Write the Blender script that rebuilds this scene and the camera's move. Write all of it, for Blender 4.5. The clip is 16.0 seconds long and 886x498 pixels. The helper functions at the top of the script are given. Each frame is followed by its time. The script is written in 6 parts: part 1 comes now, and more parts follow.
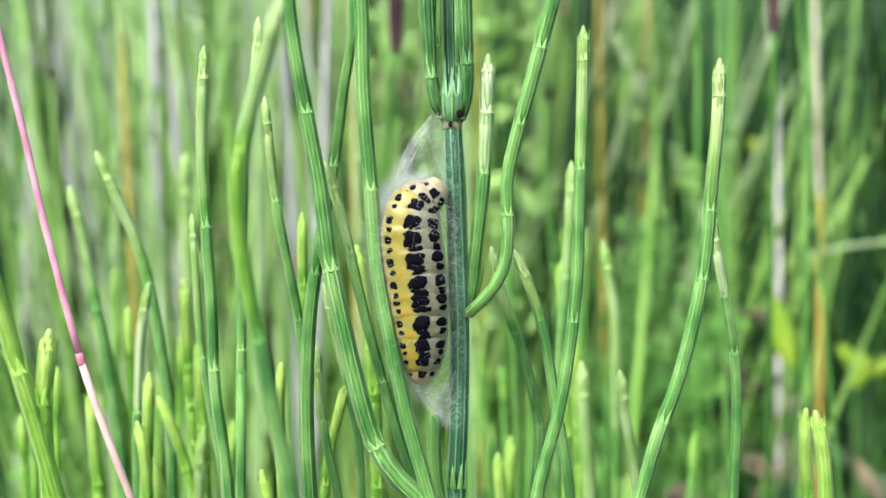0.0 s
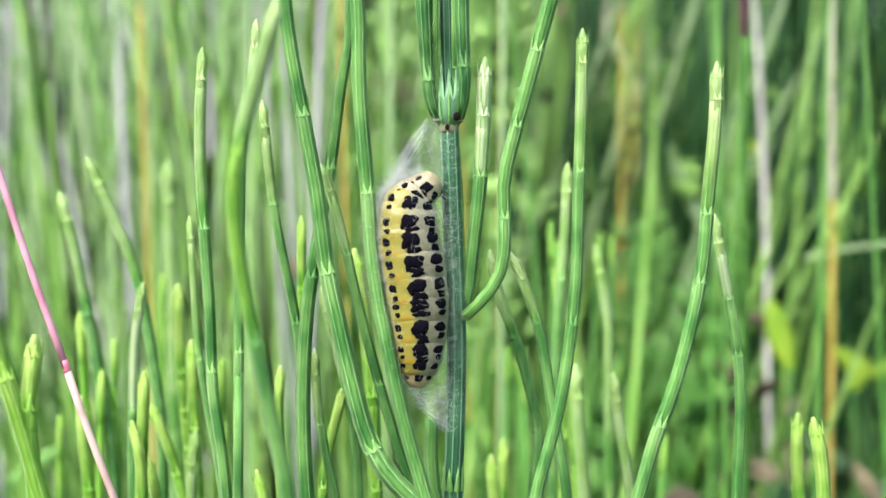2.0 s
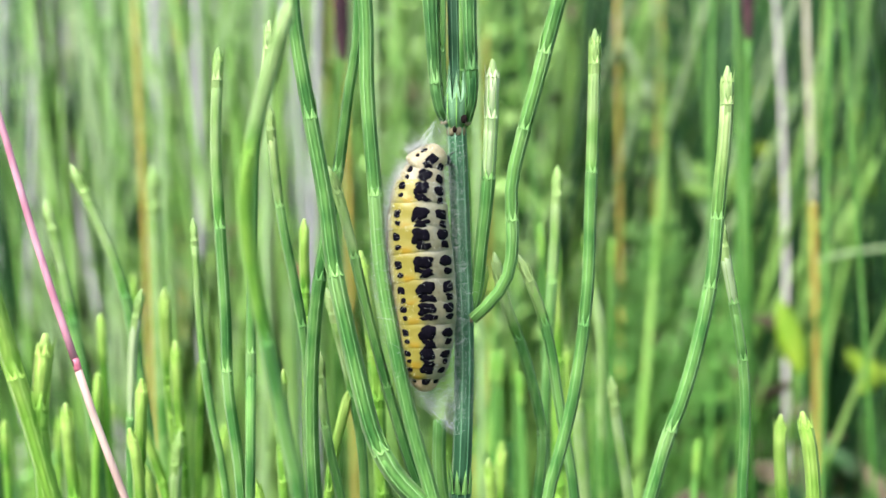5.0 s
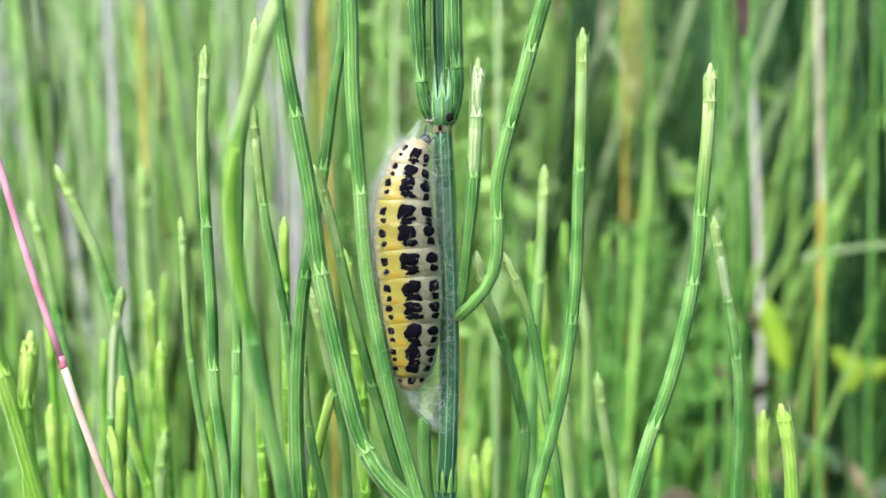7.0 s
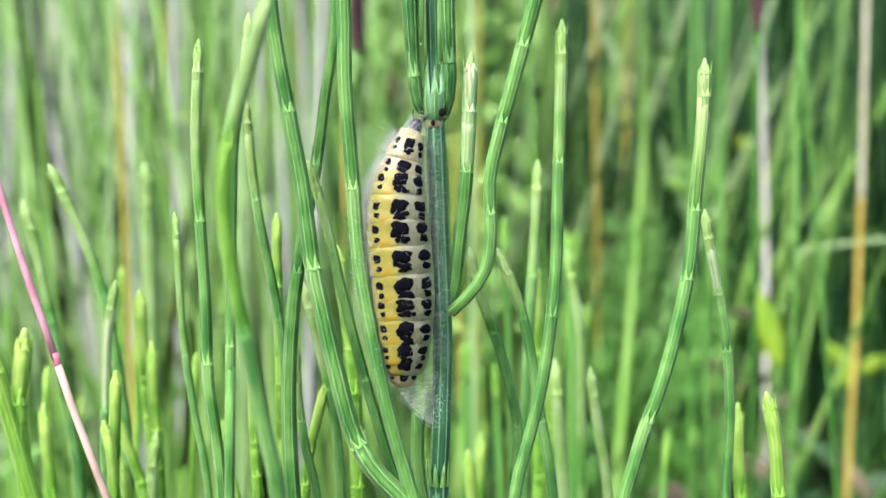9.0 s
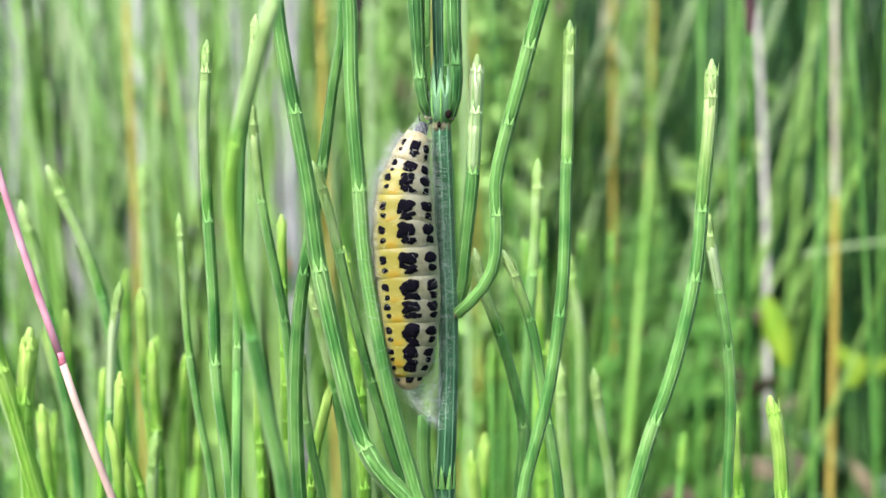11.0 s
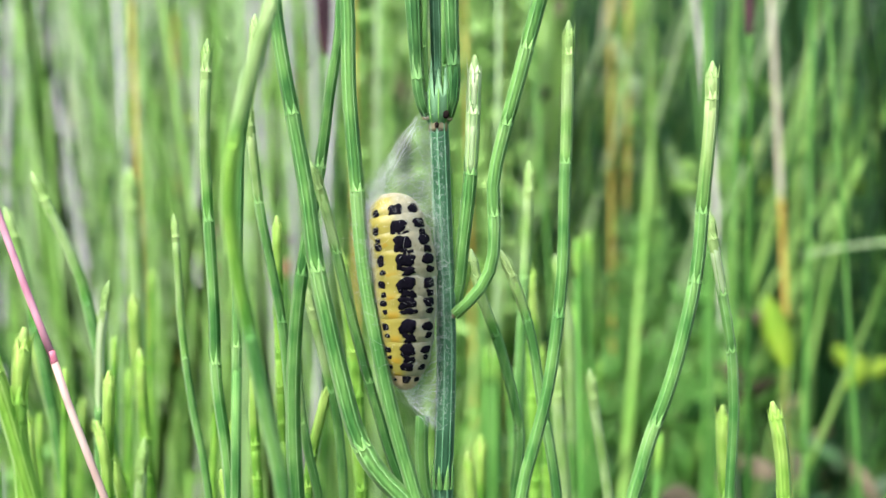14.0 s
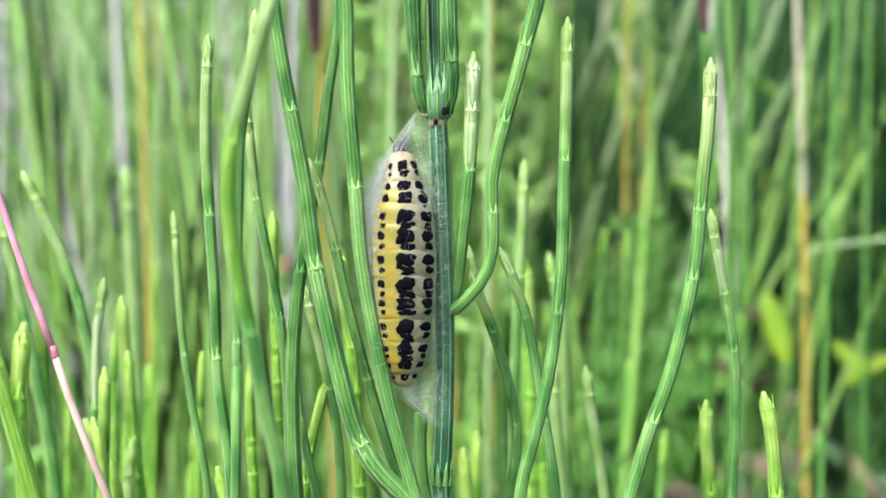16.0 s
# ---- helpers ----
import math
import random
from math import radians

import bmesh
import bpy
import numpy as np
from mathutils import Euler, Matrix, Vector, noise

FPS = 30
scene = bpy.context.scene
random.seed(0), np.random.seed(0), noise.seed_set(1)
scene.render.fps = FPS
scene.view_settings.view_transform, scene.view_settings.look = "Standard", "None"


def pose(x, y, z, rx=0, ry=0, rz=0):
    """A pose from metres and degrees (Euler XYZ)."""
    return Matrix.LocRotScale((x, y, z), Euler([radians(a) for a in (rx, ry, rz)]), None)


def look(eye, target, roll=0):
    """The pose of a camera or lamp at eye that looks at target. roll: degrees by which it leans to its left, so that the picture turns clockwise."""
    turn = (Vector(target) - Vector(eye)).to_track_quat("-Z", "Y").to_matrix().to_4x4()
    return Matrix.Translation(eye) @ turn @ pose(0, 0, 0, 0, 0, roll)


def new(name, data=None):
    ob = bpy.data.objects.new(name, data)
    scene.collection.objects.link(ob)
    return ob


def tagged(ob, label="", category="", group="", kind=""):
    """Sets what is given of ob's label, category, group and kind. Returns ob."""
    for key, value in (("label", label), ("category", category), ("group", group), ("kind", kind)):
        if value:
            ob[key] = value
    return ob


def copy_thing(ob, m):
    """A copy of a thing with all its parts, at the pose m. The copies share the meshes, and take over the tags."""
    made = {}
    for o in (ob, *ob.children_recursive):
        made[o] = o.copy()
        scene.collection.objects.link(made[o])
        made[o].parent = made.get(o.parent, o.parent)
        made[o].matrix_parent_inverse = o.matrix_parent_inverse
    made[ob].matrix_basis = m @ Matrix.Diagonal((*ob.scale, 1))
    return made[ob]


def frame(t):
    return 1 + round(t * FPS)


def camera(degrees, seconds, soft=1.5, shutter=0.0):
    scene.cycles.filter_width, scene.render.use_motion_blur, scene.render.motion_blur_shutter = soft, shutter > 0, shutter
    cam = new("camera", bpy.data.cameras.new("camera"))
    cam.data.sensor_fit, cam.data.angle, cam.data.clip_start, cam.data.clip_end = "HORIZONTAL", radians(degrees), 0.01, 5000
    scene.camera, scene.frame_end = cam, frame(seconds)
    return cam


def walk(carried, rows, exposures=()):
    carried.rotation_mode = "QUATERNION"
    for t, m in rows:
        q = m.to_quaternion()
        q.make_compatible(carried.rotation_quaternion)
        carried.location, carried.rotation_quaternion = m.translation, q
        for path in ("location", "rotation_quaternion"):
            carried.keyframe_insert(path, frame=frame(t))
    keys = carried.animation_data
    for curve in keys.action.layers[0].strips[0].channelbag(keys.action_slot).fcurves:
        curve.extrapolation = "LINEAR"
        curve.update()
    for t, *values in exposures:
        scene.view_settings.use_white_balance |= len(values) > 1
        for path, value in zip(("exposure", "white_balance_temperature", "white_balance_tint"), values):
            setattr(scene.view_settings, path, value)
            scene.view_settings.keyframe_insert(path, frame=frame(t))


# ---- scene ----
# A burnet caterpillar on a horsetail stem in a wet meadow. Lengths of small things are in millimetres:
# x to the side and h up from the lens's height, d away from the lens at the start.
MM = 0.001
EYE = 0.25          # height of the lens over the ground
REACH = 0.1         # from the lens to the stem that carries the caterpillar

cam = camera(38, 16.0, soft=1.6)
cam.data.dof.use_dof = True
cam.data.dof.focus_distance = REACH - 0.001
cam.data.dof.aperture_fstop = 34
walk(cam, [
    (0, pose(0.00000, -REACH, EYE, 90.000, 0, 0.000)),
    (0.5, pose(0.00004, -REACH, EYE, 90.068, 0, 0.059)),
    (1, pose(0.00007, -REACH, EYE, 90.135, 0, 0.157)),
    (1.5, pose(0.00011, -REACH, EYE, 90.087, 0, 0.022)),
    (2, pose(0.00014, -REACH, EYE, 90.125, 0, -0.063)),
    (2.5, pose(0.00018, -REACH, EYE, 90.193, 0, 0.170)),
    (3, pose(0.00021, -REACH, EYE, 90.280, 0, 0.286)),
    (3.5, pose(0.00025, -REACH, EYE, 90.309, 0, 0.383)),
    (4, pose(0.00029, -REACH, EYE, 90.251, 0, 0.423)),
    (6.5, pose(0.00046, -REACH, EYE, 90.221, 0, 0.149)),
    (7, pose(0.00050, -REACH, EYE, 90.164, 0, -0.167)),
    (7.5, pose(0.00054, -REACH, EYE, 90.068, 0, -0.426)),
    (8, pose(0.00057, -REACH, EYE, 90.059, 0, -0.367)),
    (8.5, pose(0.00061, -REACH, EYE, 90.000, 0, -0.317)),
    (9, pose(0.00064, -REACH, EYE, 89.942, 0, -0.403)),
    (11.5, pose(0.00082, -REACH, EYE, 90.029, 0, -0.011)),
    (12, pose(0.00086, -REACH, EYE, 89.942, 0, -0.116)),
    (12.5, pose(0.00089, -REACH, EYE, 89.846, 0, -0.318)),
    (13, pose(0.00093, -REACH, EYE, 89.952, 0, -0.086)),
    (13.5, pose(0.00096, -REACH, EYE, 90.000, 0, -0.122)),
    (14, pose(0.00100, -REACH, EYE, 90.040, 0, -0.025)),
    (14.5, pose(0.00103, -REACH, EYE, 89.952, 0, 0.015)),
    (15, pose(0.00107, -REACH, EYE, 89.904, 0, -0.109)),
    (15.5, pose(0.00111, -REACH, EYE, 89.846, 0, -0.059)),
    (16, pose(0.00114, -REACH, EYE, 89.894, 0, -0.001)),
])

# ---- light: a bright, thinly clouded sky ----
world = bpy.data.worlds.new("sky")
scene.world = world
world.use_nodes = True
sky = world.node_tree.nodes.new("ShaderNodeTexSky")
sky.sky_type, sky.sun_disc = "NISHITA", False
sky.sun_elevation, sky.sun_rotation = radians(58), radians(200)
sky.air_density, sky.dust_density = 1.0, 3.0
back = world.node_tree.nodes["Background"]
world.node_tree.links.new(sky.outputs[0], back.inputs[0])
back.inputs[1].default_value = 0.118
sun = new("sun", bpy.data.lights.new("sun", "SUN"))
sun.data.energy, sun.data.angle, sun.data.color = 1.95, radians(32), (1.0, 0.97, 0.92)
sun.matrix_basis = look((-1.5, -1.3, 2.0), (0, 0, 0))
scene.view_settings.exposure = 1.8


# ---- materials ----
def ramp(nt, a, b, lo=0.3, hi=0.7):
    r = nt.nodes.new("ShaderNodeValToRGB")
    r.color_ramp.elements[0].position, r.color_ramp.elements[1].position = lo, hi
    r.color_ramp.elements[0].color, r.color_ramp.elements[1].color = (*a, 1), (*b, 1)
    return r


def surface(name, a, b, grain=900, rough=0.5, bump=0.2, stretch=(1, 1, 0.4), leaf=0.0, glow_through=0.0, spread=0.25, coat=0.0, shine=0.4, blotch=0.0, ripe=None, bloom=0.0):
    """Two tones mixed by a fine and a coarse noise, a small change of value from piece to piece, and fine relief."""
    m = bpy.data.materials.new(name)
    m.use_nodes = True
    nt = m.node_tree
    p = nt.nodes["Principled BSDF"]
    at = nt.nodes.new("ShaderNodeTexCoord")
    mapping = nt.nodes.new("ShaderNodeMapping")
    mapping.inputs["Scale"].default_value = stretch
    nt.links.new(at.outputs["Object"], mapping.inputs[0])
    fine = nt.nodes.new("ShaderNodeTexNoise")
    fine.inputs["Scale"].default_value, fine.inputs["Detail"].default_value = grain, 4
    coarse = nt.nodes.new("ShaderNodeTexNoise")
    coarse.inputs["Scale"].default_value, coarse.inputs["Detail"].default_value = blotch or grain / 7, 2
    nt.links.new(mapping.outputs[0], fine.inputs[0])
    nt.links.new(at.outputs["Object"] if blotch else mapping.outputs[0], coarse.inputs[0])
    mix = nt.nodes.new("ShaderNodeMix")
    mix.inputs[0].default_value = 0.72 if blotch else 0.5
    nt.links.new(fine.outputs["Fac"], mix.inputs[2])
    nt.links.new(coarse.outputs["Fac"], mix.inputs[3])
    tone = ramp(nt, a, b, 0.41, 0.59)
    nt.links.new(mix.outputs[0], tone.inputs[0])
    colour = tone.outputs[0]
    if ripe:  # a sheath pales from its foot to its teeth
        pale = ramp(nt, *ripe, 0.41, 0.59)
        nt.links.new(mix.outputs[0], pale.inputs[0])
        parts = nt.nodes.new("ShaderNodeSeparateXYZ")
        nt.links.new(at.outputs["Generated"], parts.inputs[0])
        wave = nt.nodes.new("ShaderNodeMath")
        wave.operation = "MULTIPLY_ADD"
        wave.inputs[1].default_value = 0.7
        nt.links.new(coarse.outputs["Fac"], wave.inputs[0])
        nt.links.new(parts.outputs["Z"], wave.inputs[2])
        rise = nt.nodes.new("ShaderNodeMapRange")
        rise.interpolation_type = "SMOOTHSTEP"
        rise.inputs[1].default_value, rise.inputs[2].default_value = 0.4, 1.0
        nt.links.new(wave.outputs[0], rise.inputs[0])
        blend = nt.nodes.new("ShaderNodeMix")
        blend.data_type = "RGBA"
        nt.links.new(rise.outputs[0], blend.inputs["Factor"])
        nt.links.new(tone.outputs[0], blend.inputs[6])
        nt.links.new(pale.outputs[0], blend.inputs[7])
        colour = blend.outputs[2]
    info = nt.nodes.new("ShaderNodeObjectInfo")
    geo = nt.nodes.new("ShaderNodeNewGeometry")
    add = nt.nodes.new("ShaderNodeMath")
    nt.links.new(info.outputs["Random"], add.inputs[0])
    nt.links.new(geo.outputs["Random Per Island"], add.inputs[1])
    ranged = nt.nodes.new("ShaderNodeMapRange")
    ranged.inputs[1].default_value, ranged.inputs[2].default_value = 0, 2
    ranged.inputs[3].default_value, ranged.inputs[4].default_value = 1 - spread, 1 + spread
    nt.links.new(add.outputs[0], ranged.inputs[0])
    hsv = nt.nodes.new("ShaderNodeHueSaturation")
    nt.links.new(ranged.outputs[0], hsv.inputs["Value"])
    nt.links.new(colour, hsv.inputs["Color"])
    nt.links.new(hsv.outputs[0], p.inputs["Base Color"])
    p.inputs["Roughness"].default_value = rough
    p.inputs["Specular IOR Level"].default_value = shine
    p.inputs["Coat Weight"].default_value = coat
    if bloom:  # a thin waxy bloom that pales the outline
        p.inputs["Sheen Weight"].default_value, p.inputs["Sheen Roughness"].default_value = bloom, 0.3
        p.inputs["Sheen Tint"].default_value = (0.85, 1.0, 0.65, 1)
    relief = nt.nodes.new("ShaderNodeBump")
    relief.inputs["Strength"].default_value, relief.inputs["Distance"].default_value = bump, 0.0001
    nt.links.new(fine.outputs["Fac"], relief.inputs["Height"])
    nt.links.new(relief.outputs[0], p.inputs["Normal"])
    if glow_through:
        p.inputs["Subsurface Weight"].default_value = glow_through
        p.inputs["Subsurface Radius"].default_value = (1.0, 0.8, 0.4)
        p.inputs["Subsurface Scale"].default_value = 0.0012
    if leaf:
        t = nt.nodes.new("ShaderNodeBsdfTranslucent")
        nt.links.new(hsv.outputs[0], t.inputs[0])
        both = nt.nodes.new("ShaderNodeMixShader")
        both.inputs[0].default_value = leaf
        nt.links.new(p.outputs[0], both.inputs[1])
        nt.links.new(t.outputs[0], both.inputs[2])
        nt.links.new(both.outputs[0], nt.nodes["Material Output"].inputs[0])
    return m


PLANT = dict(rough=0.6, bump=0.5, leaf=0.15, bloom=0.28, spread=0.03, grain=2600, stretch=(1.2, 1.2, 0.1), blotch=240, shine=0.15)
DEEP = surface("deep_green_stem", (0.035, 0.12, 0.055), (0.08, 0.21, 0.11), rough=0.6, shine=0.2, bump=0.5, spread=0.12, grain=2600, stretch=(1.2, 1.2, 0.1), blotch=220, bloom=0.3)
DEEP_RIDGE = surface("ridge_of_deep_stem", (0.10, 0.28, 0.13), (0.2, 0.42, 0.24), rough=0.5, spread=0.1, grain=2600, stretch=(1.2, 1.2, 0.1), blotch=220)
GREEN = surface("green_stem", (0.05, 0.185, 0.041), (0.159, 0.375, 0.087), ripe=((0.075, 0.245, 0.055), (0.19, 0.42, 0.106)), rough=0.6, bump=0.5, leaf=0.15, spread=0.03, grain=2600, stretch=(1.2, 1.2, 0.1), blotch=240, shine=0.15, bloom=0.28)
GREEN_RIDGE = surface("ridge_of_green_stem", (0.08, 0.25, 0.065), (0.22, 0.46, 0.14), ripe=((0.115, 0.31, 0.085), (0.27, 0.5, 0.18)), rough=0.6, bump=0.5, leaf=0.15, spread=0.03, grain=2600, stretch=(1.2, 1.2, 0.1), blotch=240, shine=0.25, bloom=0.28)
COVER = surface("green_sheath", (0.06, 0.19, 0.08), (0.16, 0.34, 0.17), rough=0.5, leaf=0.15, spread=0.07, grain=2600, stretch=(1.2, 1.2, 0.1), blotch=220, bloom=0.3)
YOUNG = surface("young_green_shoot", (0.08, 0.273, 0.03), (0.215, 0.479, 0.062), ripe=((0.132, 0.357, 0.033), (0.273, 0.536, 0.07)), rough=0.6, leaf=0.2, spread=0.03, grain=2600, stretch=(1.2, 1.2, 0.1), blotch=220, bloom=0.28)
YOUNG_RIDGE = surface("ridge_of_young_shoot", (0.108, 0.329, 0.04), (0.263, 0.526, 0.092), ripe=((0.169, 0.404, 0.048), (0.32, 0.573, 0.104)), rough=0.6, leaf=0.2, spread=0.03, grain=2600, stretch=(1.2, 1.2, 0.1), blotch=220, bloom=0.28)
TIP = surface("yellow_green_tip", (0.085, 0.275, 0.045), (0.21, 0.46, 0.095), ripe=((0.25, 0.445, 0.115), (0.4, 0.57, 0.24)), **PLANT)
TIP_RIDGE = surface("pale_tip_crest", (0.104, 0.315, 0.055), (0.252, 0.504, 0.12), ripe=((0.27, 0.45, 0.13), (0.415, 0.57, 0.26)), **PLANT)
LIME_TIP = surface("lime_shoot_tip", (0.09, 0.28, 0.025), (0.22, 0.47, 0.055), ripe=((0.25, 0.46, 0.07), (0.4, 0.59, 0.14)), **PLANT)
LIME_POINT = surface("lime_tooth", (0.29, 0.48, 0.085), (0.42, 0.6, 0.16), rough=0.55, leaf=0.2, grain=2600, stretch=(1.2, 1.2, 0.1), blotch=220)
PALE = surface("pale_tooth", (0.3, 0.48, 0.15), (0.43, 0.6, 0.25), rough=0.55, leaf=0.25, grain=2600, stretch=(1.2, 1.2, 0.1), blotch=220)
TIP_SLEEVE = surface("sheath_below_tip", (0.24, 0.42, 0.1), (0.38, 0.55, 0.2), rough=0.55, leaf=0.2, grain=2600, stretch=(1.2, 1.2, 0.1), blotch=220)
TIP_GREEN = surface("green_shoot_tip", (0.045, 0.167, 0.031), (0.143, 0.338, 0.067), ripe=((0.277, 0.459, 0.127), (0.44, 0.603, 0.233)), **PLANT)
FROST = surface("whitish_green_shoot", (0.38, 0.54, 0.26), (0.56, 0.68, 0.4), rough=0.5, leaf=0.2, grain=2600, stretch=(1.2, 1.2, 0.1), blotch=220, bloom=0.28)
WHORL = surface("dark_green_branch", (0.03, 0.12, 0.035), (0.11, 0.29, 0.08), **PLANT)
WHORL_RIDGE = surface("crest_of_dark_branch", (0.07, 0.23, 0.07), (0.21, 0.42, 0.15), **PLANT)
WHORL_SLEEVE = surface("sheath_of_dark_branch", (0.04, 0.15, 0.04), (0.13, 0.32, 0.09), ripe=((0.06, 0.18, 0.055), (0.18, 0.36, 0.12)), **PLANT)
SLEEVE = surface("sheath_of_green_stem", (0.075, 0.245, 0.055), (0.19, 0.42, 0.106), ripe=((0.099, 0.28, 0.069), (0.239, 0.46, 0.138)), **PLANT)
SLEEVE_RIDGE = surface("crest_of_green_sheath", (0.115, 0.31, 0.085), (0.27, 0.5, 0.18), ripe=((0.14, 0.34, 0.1), (0.31, 0.53, 0.21)), **PLANT)
YOUNG_SLEEVE = surface("sheath_of_young_shoot", (0.125, 0.339, 0.031), (0.259, 0.509, 0.066), ripe=((0.169, 0.393, 0.046), (0.312, 0.536, 0.098)), **PLANT)
YOUNG_SLEEVE_RIDGE = surface("crest_of_young_sheath", (0.169, 0.404, 0.048), (0.32, 0.573, 0.104), ripe=((0.207, 0.432, 0.064), (0.357, 0.583, 0.136)), **PLANT)
BROWN = surface("brown_scar", (0.006, 0.004, 0.004), (0.018, 0.012, 0.011), rough=0.9, shine=0.05)
BUFF = surface("buff_collar", (0.14, 0.15, 0.08), (0.34, 0.25, 0.17), rough=0.65, grain=1500, stretch=(1, 1, 1))
PINK = surface("pink_grass_stalk", (0.5, 0.2, 0.28), (0.68, 0.36, 0.44), rough=0.45, spread=0.05, grain=2600, stretch=(1.2, 1.2, 0.1), blotch=220)
ROSE = surface("pale_rose_stalk", (0.5, 0.34, 0.3), (0.68, 0.5, 0.44), rough=0.5, spread=0.05, grain=2600, stretch=(1.2, 1.2, 0.1), blotch=220)
WINE = surface("wine_red_node", (0.42, 0.1, 0.16), (0.54, 0.2, 0.26), rough=0.5)
STRAW = surface("straw_stalk", (0.56, 0.52, 0.36), (0.78, 0.74, 0.58), grain=300, rough=0.6, leaf=0.2)
OCHRE = surface("ochre_straw", (0.5, 0.38, 0.06), (0.68, 0.54, 0.13), grain=300, rough=0.6, leaf=0.2)
GREY_STRAW = surface("grey_dead_stalk", (0.42, 0.4, 0.37), (0.6, 0.57, 0.53), grain=300, rough=0.7)
LILAC = surface("lilac_grey_stalk", (0.36, 0.355, 0.36), (0.52, 0.51, 0.52), grain=300, rough=0.7)
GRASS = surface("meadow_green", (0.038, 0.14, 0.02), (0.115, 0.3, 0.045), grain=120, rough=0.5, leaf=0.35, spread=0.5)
GRASS_LIGHT = surface("light_meadow_green", (0.194, 0.43, 0.1), (0.352, 0.58, 0.21), grain=120, rough=0.5, leaf=0.35, spread=0.4)
PALE_GRASS = surface("pale_meadow_green", (0.332, 0.53, 0.21), (0.522, 0.69, 0.37), grain=120, rough=0.5, leaf=0.22, spread=0.3)
FEATHER = surface("feathery_green", (0.12, 0.34, 0.06), (0.26, 0.52, 0.14), grain=120, rough=0.5, leaf=0.35, spread=0.4)
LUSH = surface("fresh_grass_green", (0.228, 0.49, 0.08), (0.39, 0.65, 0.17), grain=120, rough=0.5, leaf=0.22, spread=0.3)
BRIGHT = surface("bright_tuft_green", (0.244, 0.5, 0.1), (0.425, 0.7, 0.2), grain=120, rough=0.5, leaf=0.22, spread=0.45)
# Shade put into a leaf colour: stands for dark gaps between the plants.
SHADE_GREEN = surface("shade_dark_green", (0.012, 0.055, 0.014), (0.04, 0.13, 0.03), grain=120, rough=0.45, leaf=0.25, spread=0.5)
LITTER = surface("brown_dead_leaf", (0.09, 0.075, 0.045), (0.22, 0.18, 0.11), grain=200, rough=0.8, spread=0.4)
LEAF = surface("yellow_green_leaf", (0.24, 0.43, 0.03), (0.4, 0.55, 0.06), grain=200, rough=0.5, leaf=0.4)
RUST = surface("rust_brown_leaf", (0.22, 0.13, 0.06), (0.32, 0.2, 0.1), grain=200, rough=0.6, leaf=0.2)
HEAD = surface("purple_brown_spike", (0.05, 0.02, 0.03), (0.14, 0.06, 0.07), grain=400, rough=0.8)
SOIL = surface("dark_litter", (0.028, 0.026, 0.012), (0.08, 0.075, 0.035), grain=60, rough=0.9, stretch=(1, 1, 1), bump=0.6)
WOODS = surface("distant_green", (0.015, 0.05, 0.01), (0.06, 0.15, 0.03), grain=12, rough=0.8, stretch=(1, 1, 0.4), spread=0.3)
SKIN = surface("cream_skin", (0.2, 0.19, 0.12), (0.3, 0.285, 0.19), grain=2600, rough=0.42, bump=0.3, stretch=(1, 1, 1), glow_through=0.5, spread=0.03)

FRONT = surface("pale_front_skin", (0.27, 0.235, 0.14), (0.38, 0.335, 0.215), grain=2600, rough=0.42, bump=0.3, stretch=(1, 1, 1), glow_through=0.5, spread=0.03)


def flank_band(m):
    """A soft yellow band along one flank of the skin, deeper at the hind edge of every ring."""
    nt = m.node_tree
    shade = next(n for n in nt.nodes if n.bl_idname == "ShaderNodeHueSaturation")
    at = nt.nodes.new("ShaderNodeTexCoord")
    parts = nt.nodes.new("ShaderNodeSeparateXYZ")
    waver = nt.nodes.new("ShaderNodeTexNoise")
    waver.inputs["Scale"].default_value, waver.inputs["Detail"].default_value = 1100, 3
    nt.links.new(at.outputs["Generated"], parts.inputs[0])
    nt.links.new(at.outputs["Object"], waver.inputs[0])

    def stretch(value, lo, hi):
        r = nt.nodes.new("ShaderNodeMapRange")
        r.interpolation_type = "SMOOTHSTEP"
        r.inputs[1].default_value, r.inputs[2].default_value = lo, hi
        nt.links.new(value, r.inputs[0])
        return r.outputs[0]

    def maths(kind, a, b):
        n = nt.nodes.new("ShaderNodeMath")
        n.operation = kind
        nt.links.new(a, n.inputs[0])
        if isinstance(b, float):
            n.inputs[1].default_value = b
        else:
            nt.links.new(b, n.inputs[1])
        return n.outputs[0]

    across = maths("ADD", parts.outputs["X"], maths("MULTIPLY", waver.outputs["Fac"], 0.12))
    band = maths("MULTIPLY", stretch(across, 0.1, 0.24), stretch(across, 0.66, 0.46))
    faint = maths("MULTIPLY", stretch(across, 0.78, 0.5), 0.3)
    warm = maths("MULTIPLY", maths("MULTIPLY", stretch(across, 0.26, 0.36), stretch(across, 0.5, 0.43)), stretch(parts.outputs["Z"], 0.42, 0.27))
    source = shade.inputs["Color"].links[0].from_socket
    for amount, colour in ((faint, (0.27, 0.25, 0.085, 1)), (band, (0.28, 0.245, 0.05, 1)), (warm, (0.32, 0.215, 0.02, 1))):
        mix = nt.nodes.new("ShaderNodeMix")
        mix.data_type = "RGBA"
        nt.links.new(amount, mix.inputs["Factor"])
        nt.links.new(source, mix.inputs[6])
        mix.inputs[7].default_value = colour
        source = mix.outputs[2]
    nt.links.new(source, shade.inputs["Color"])


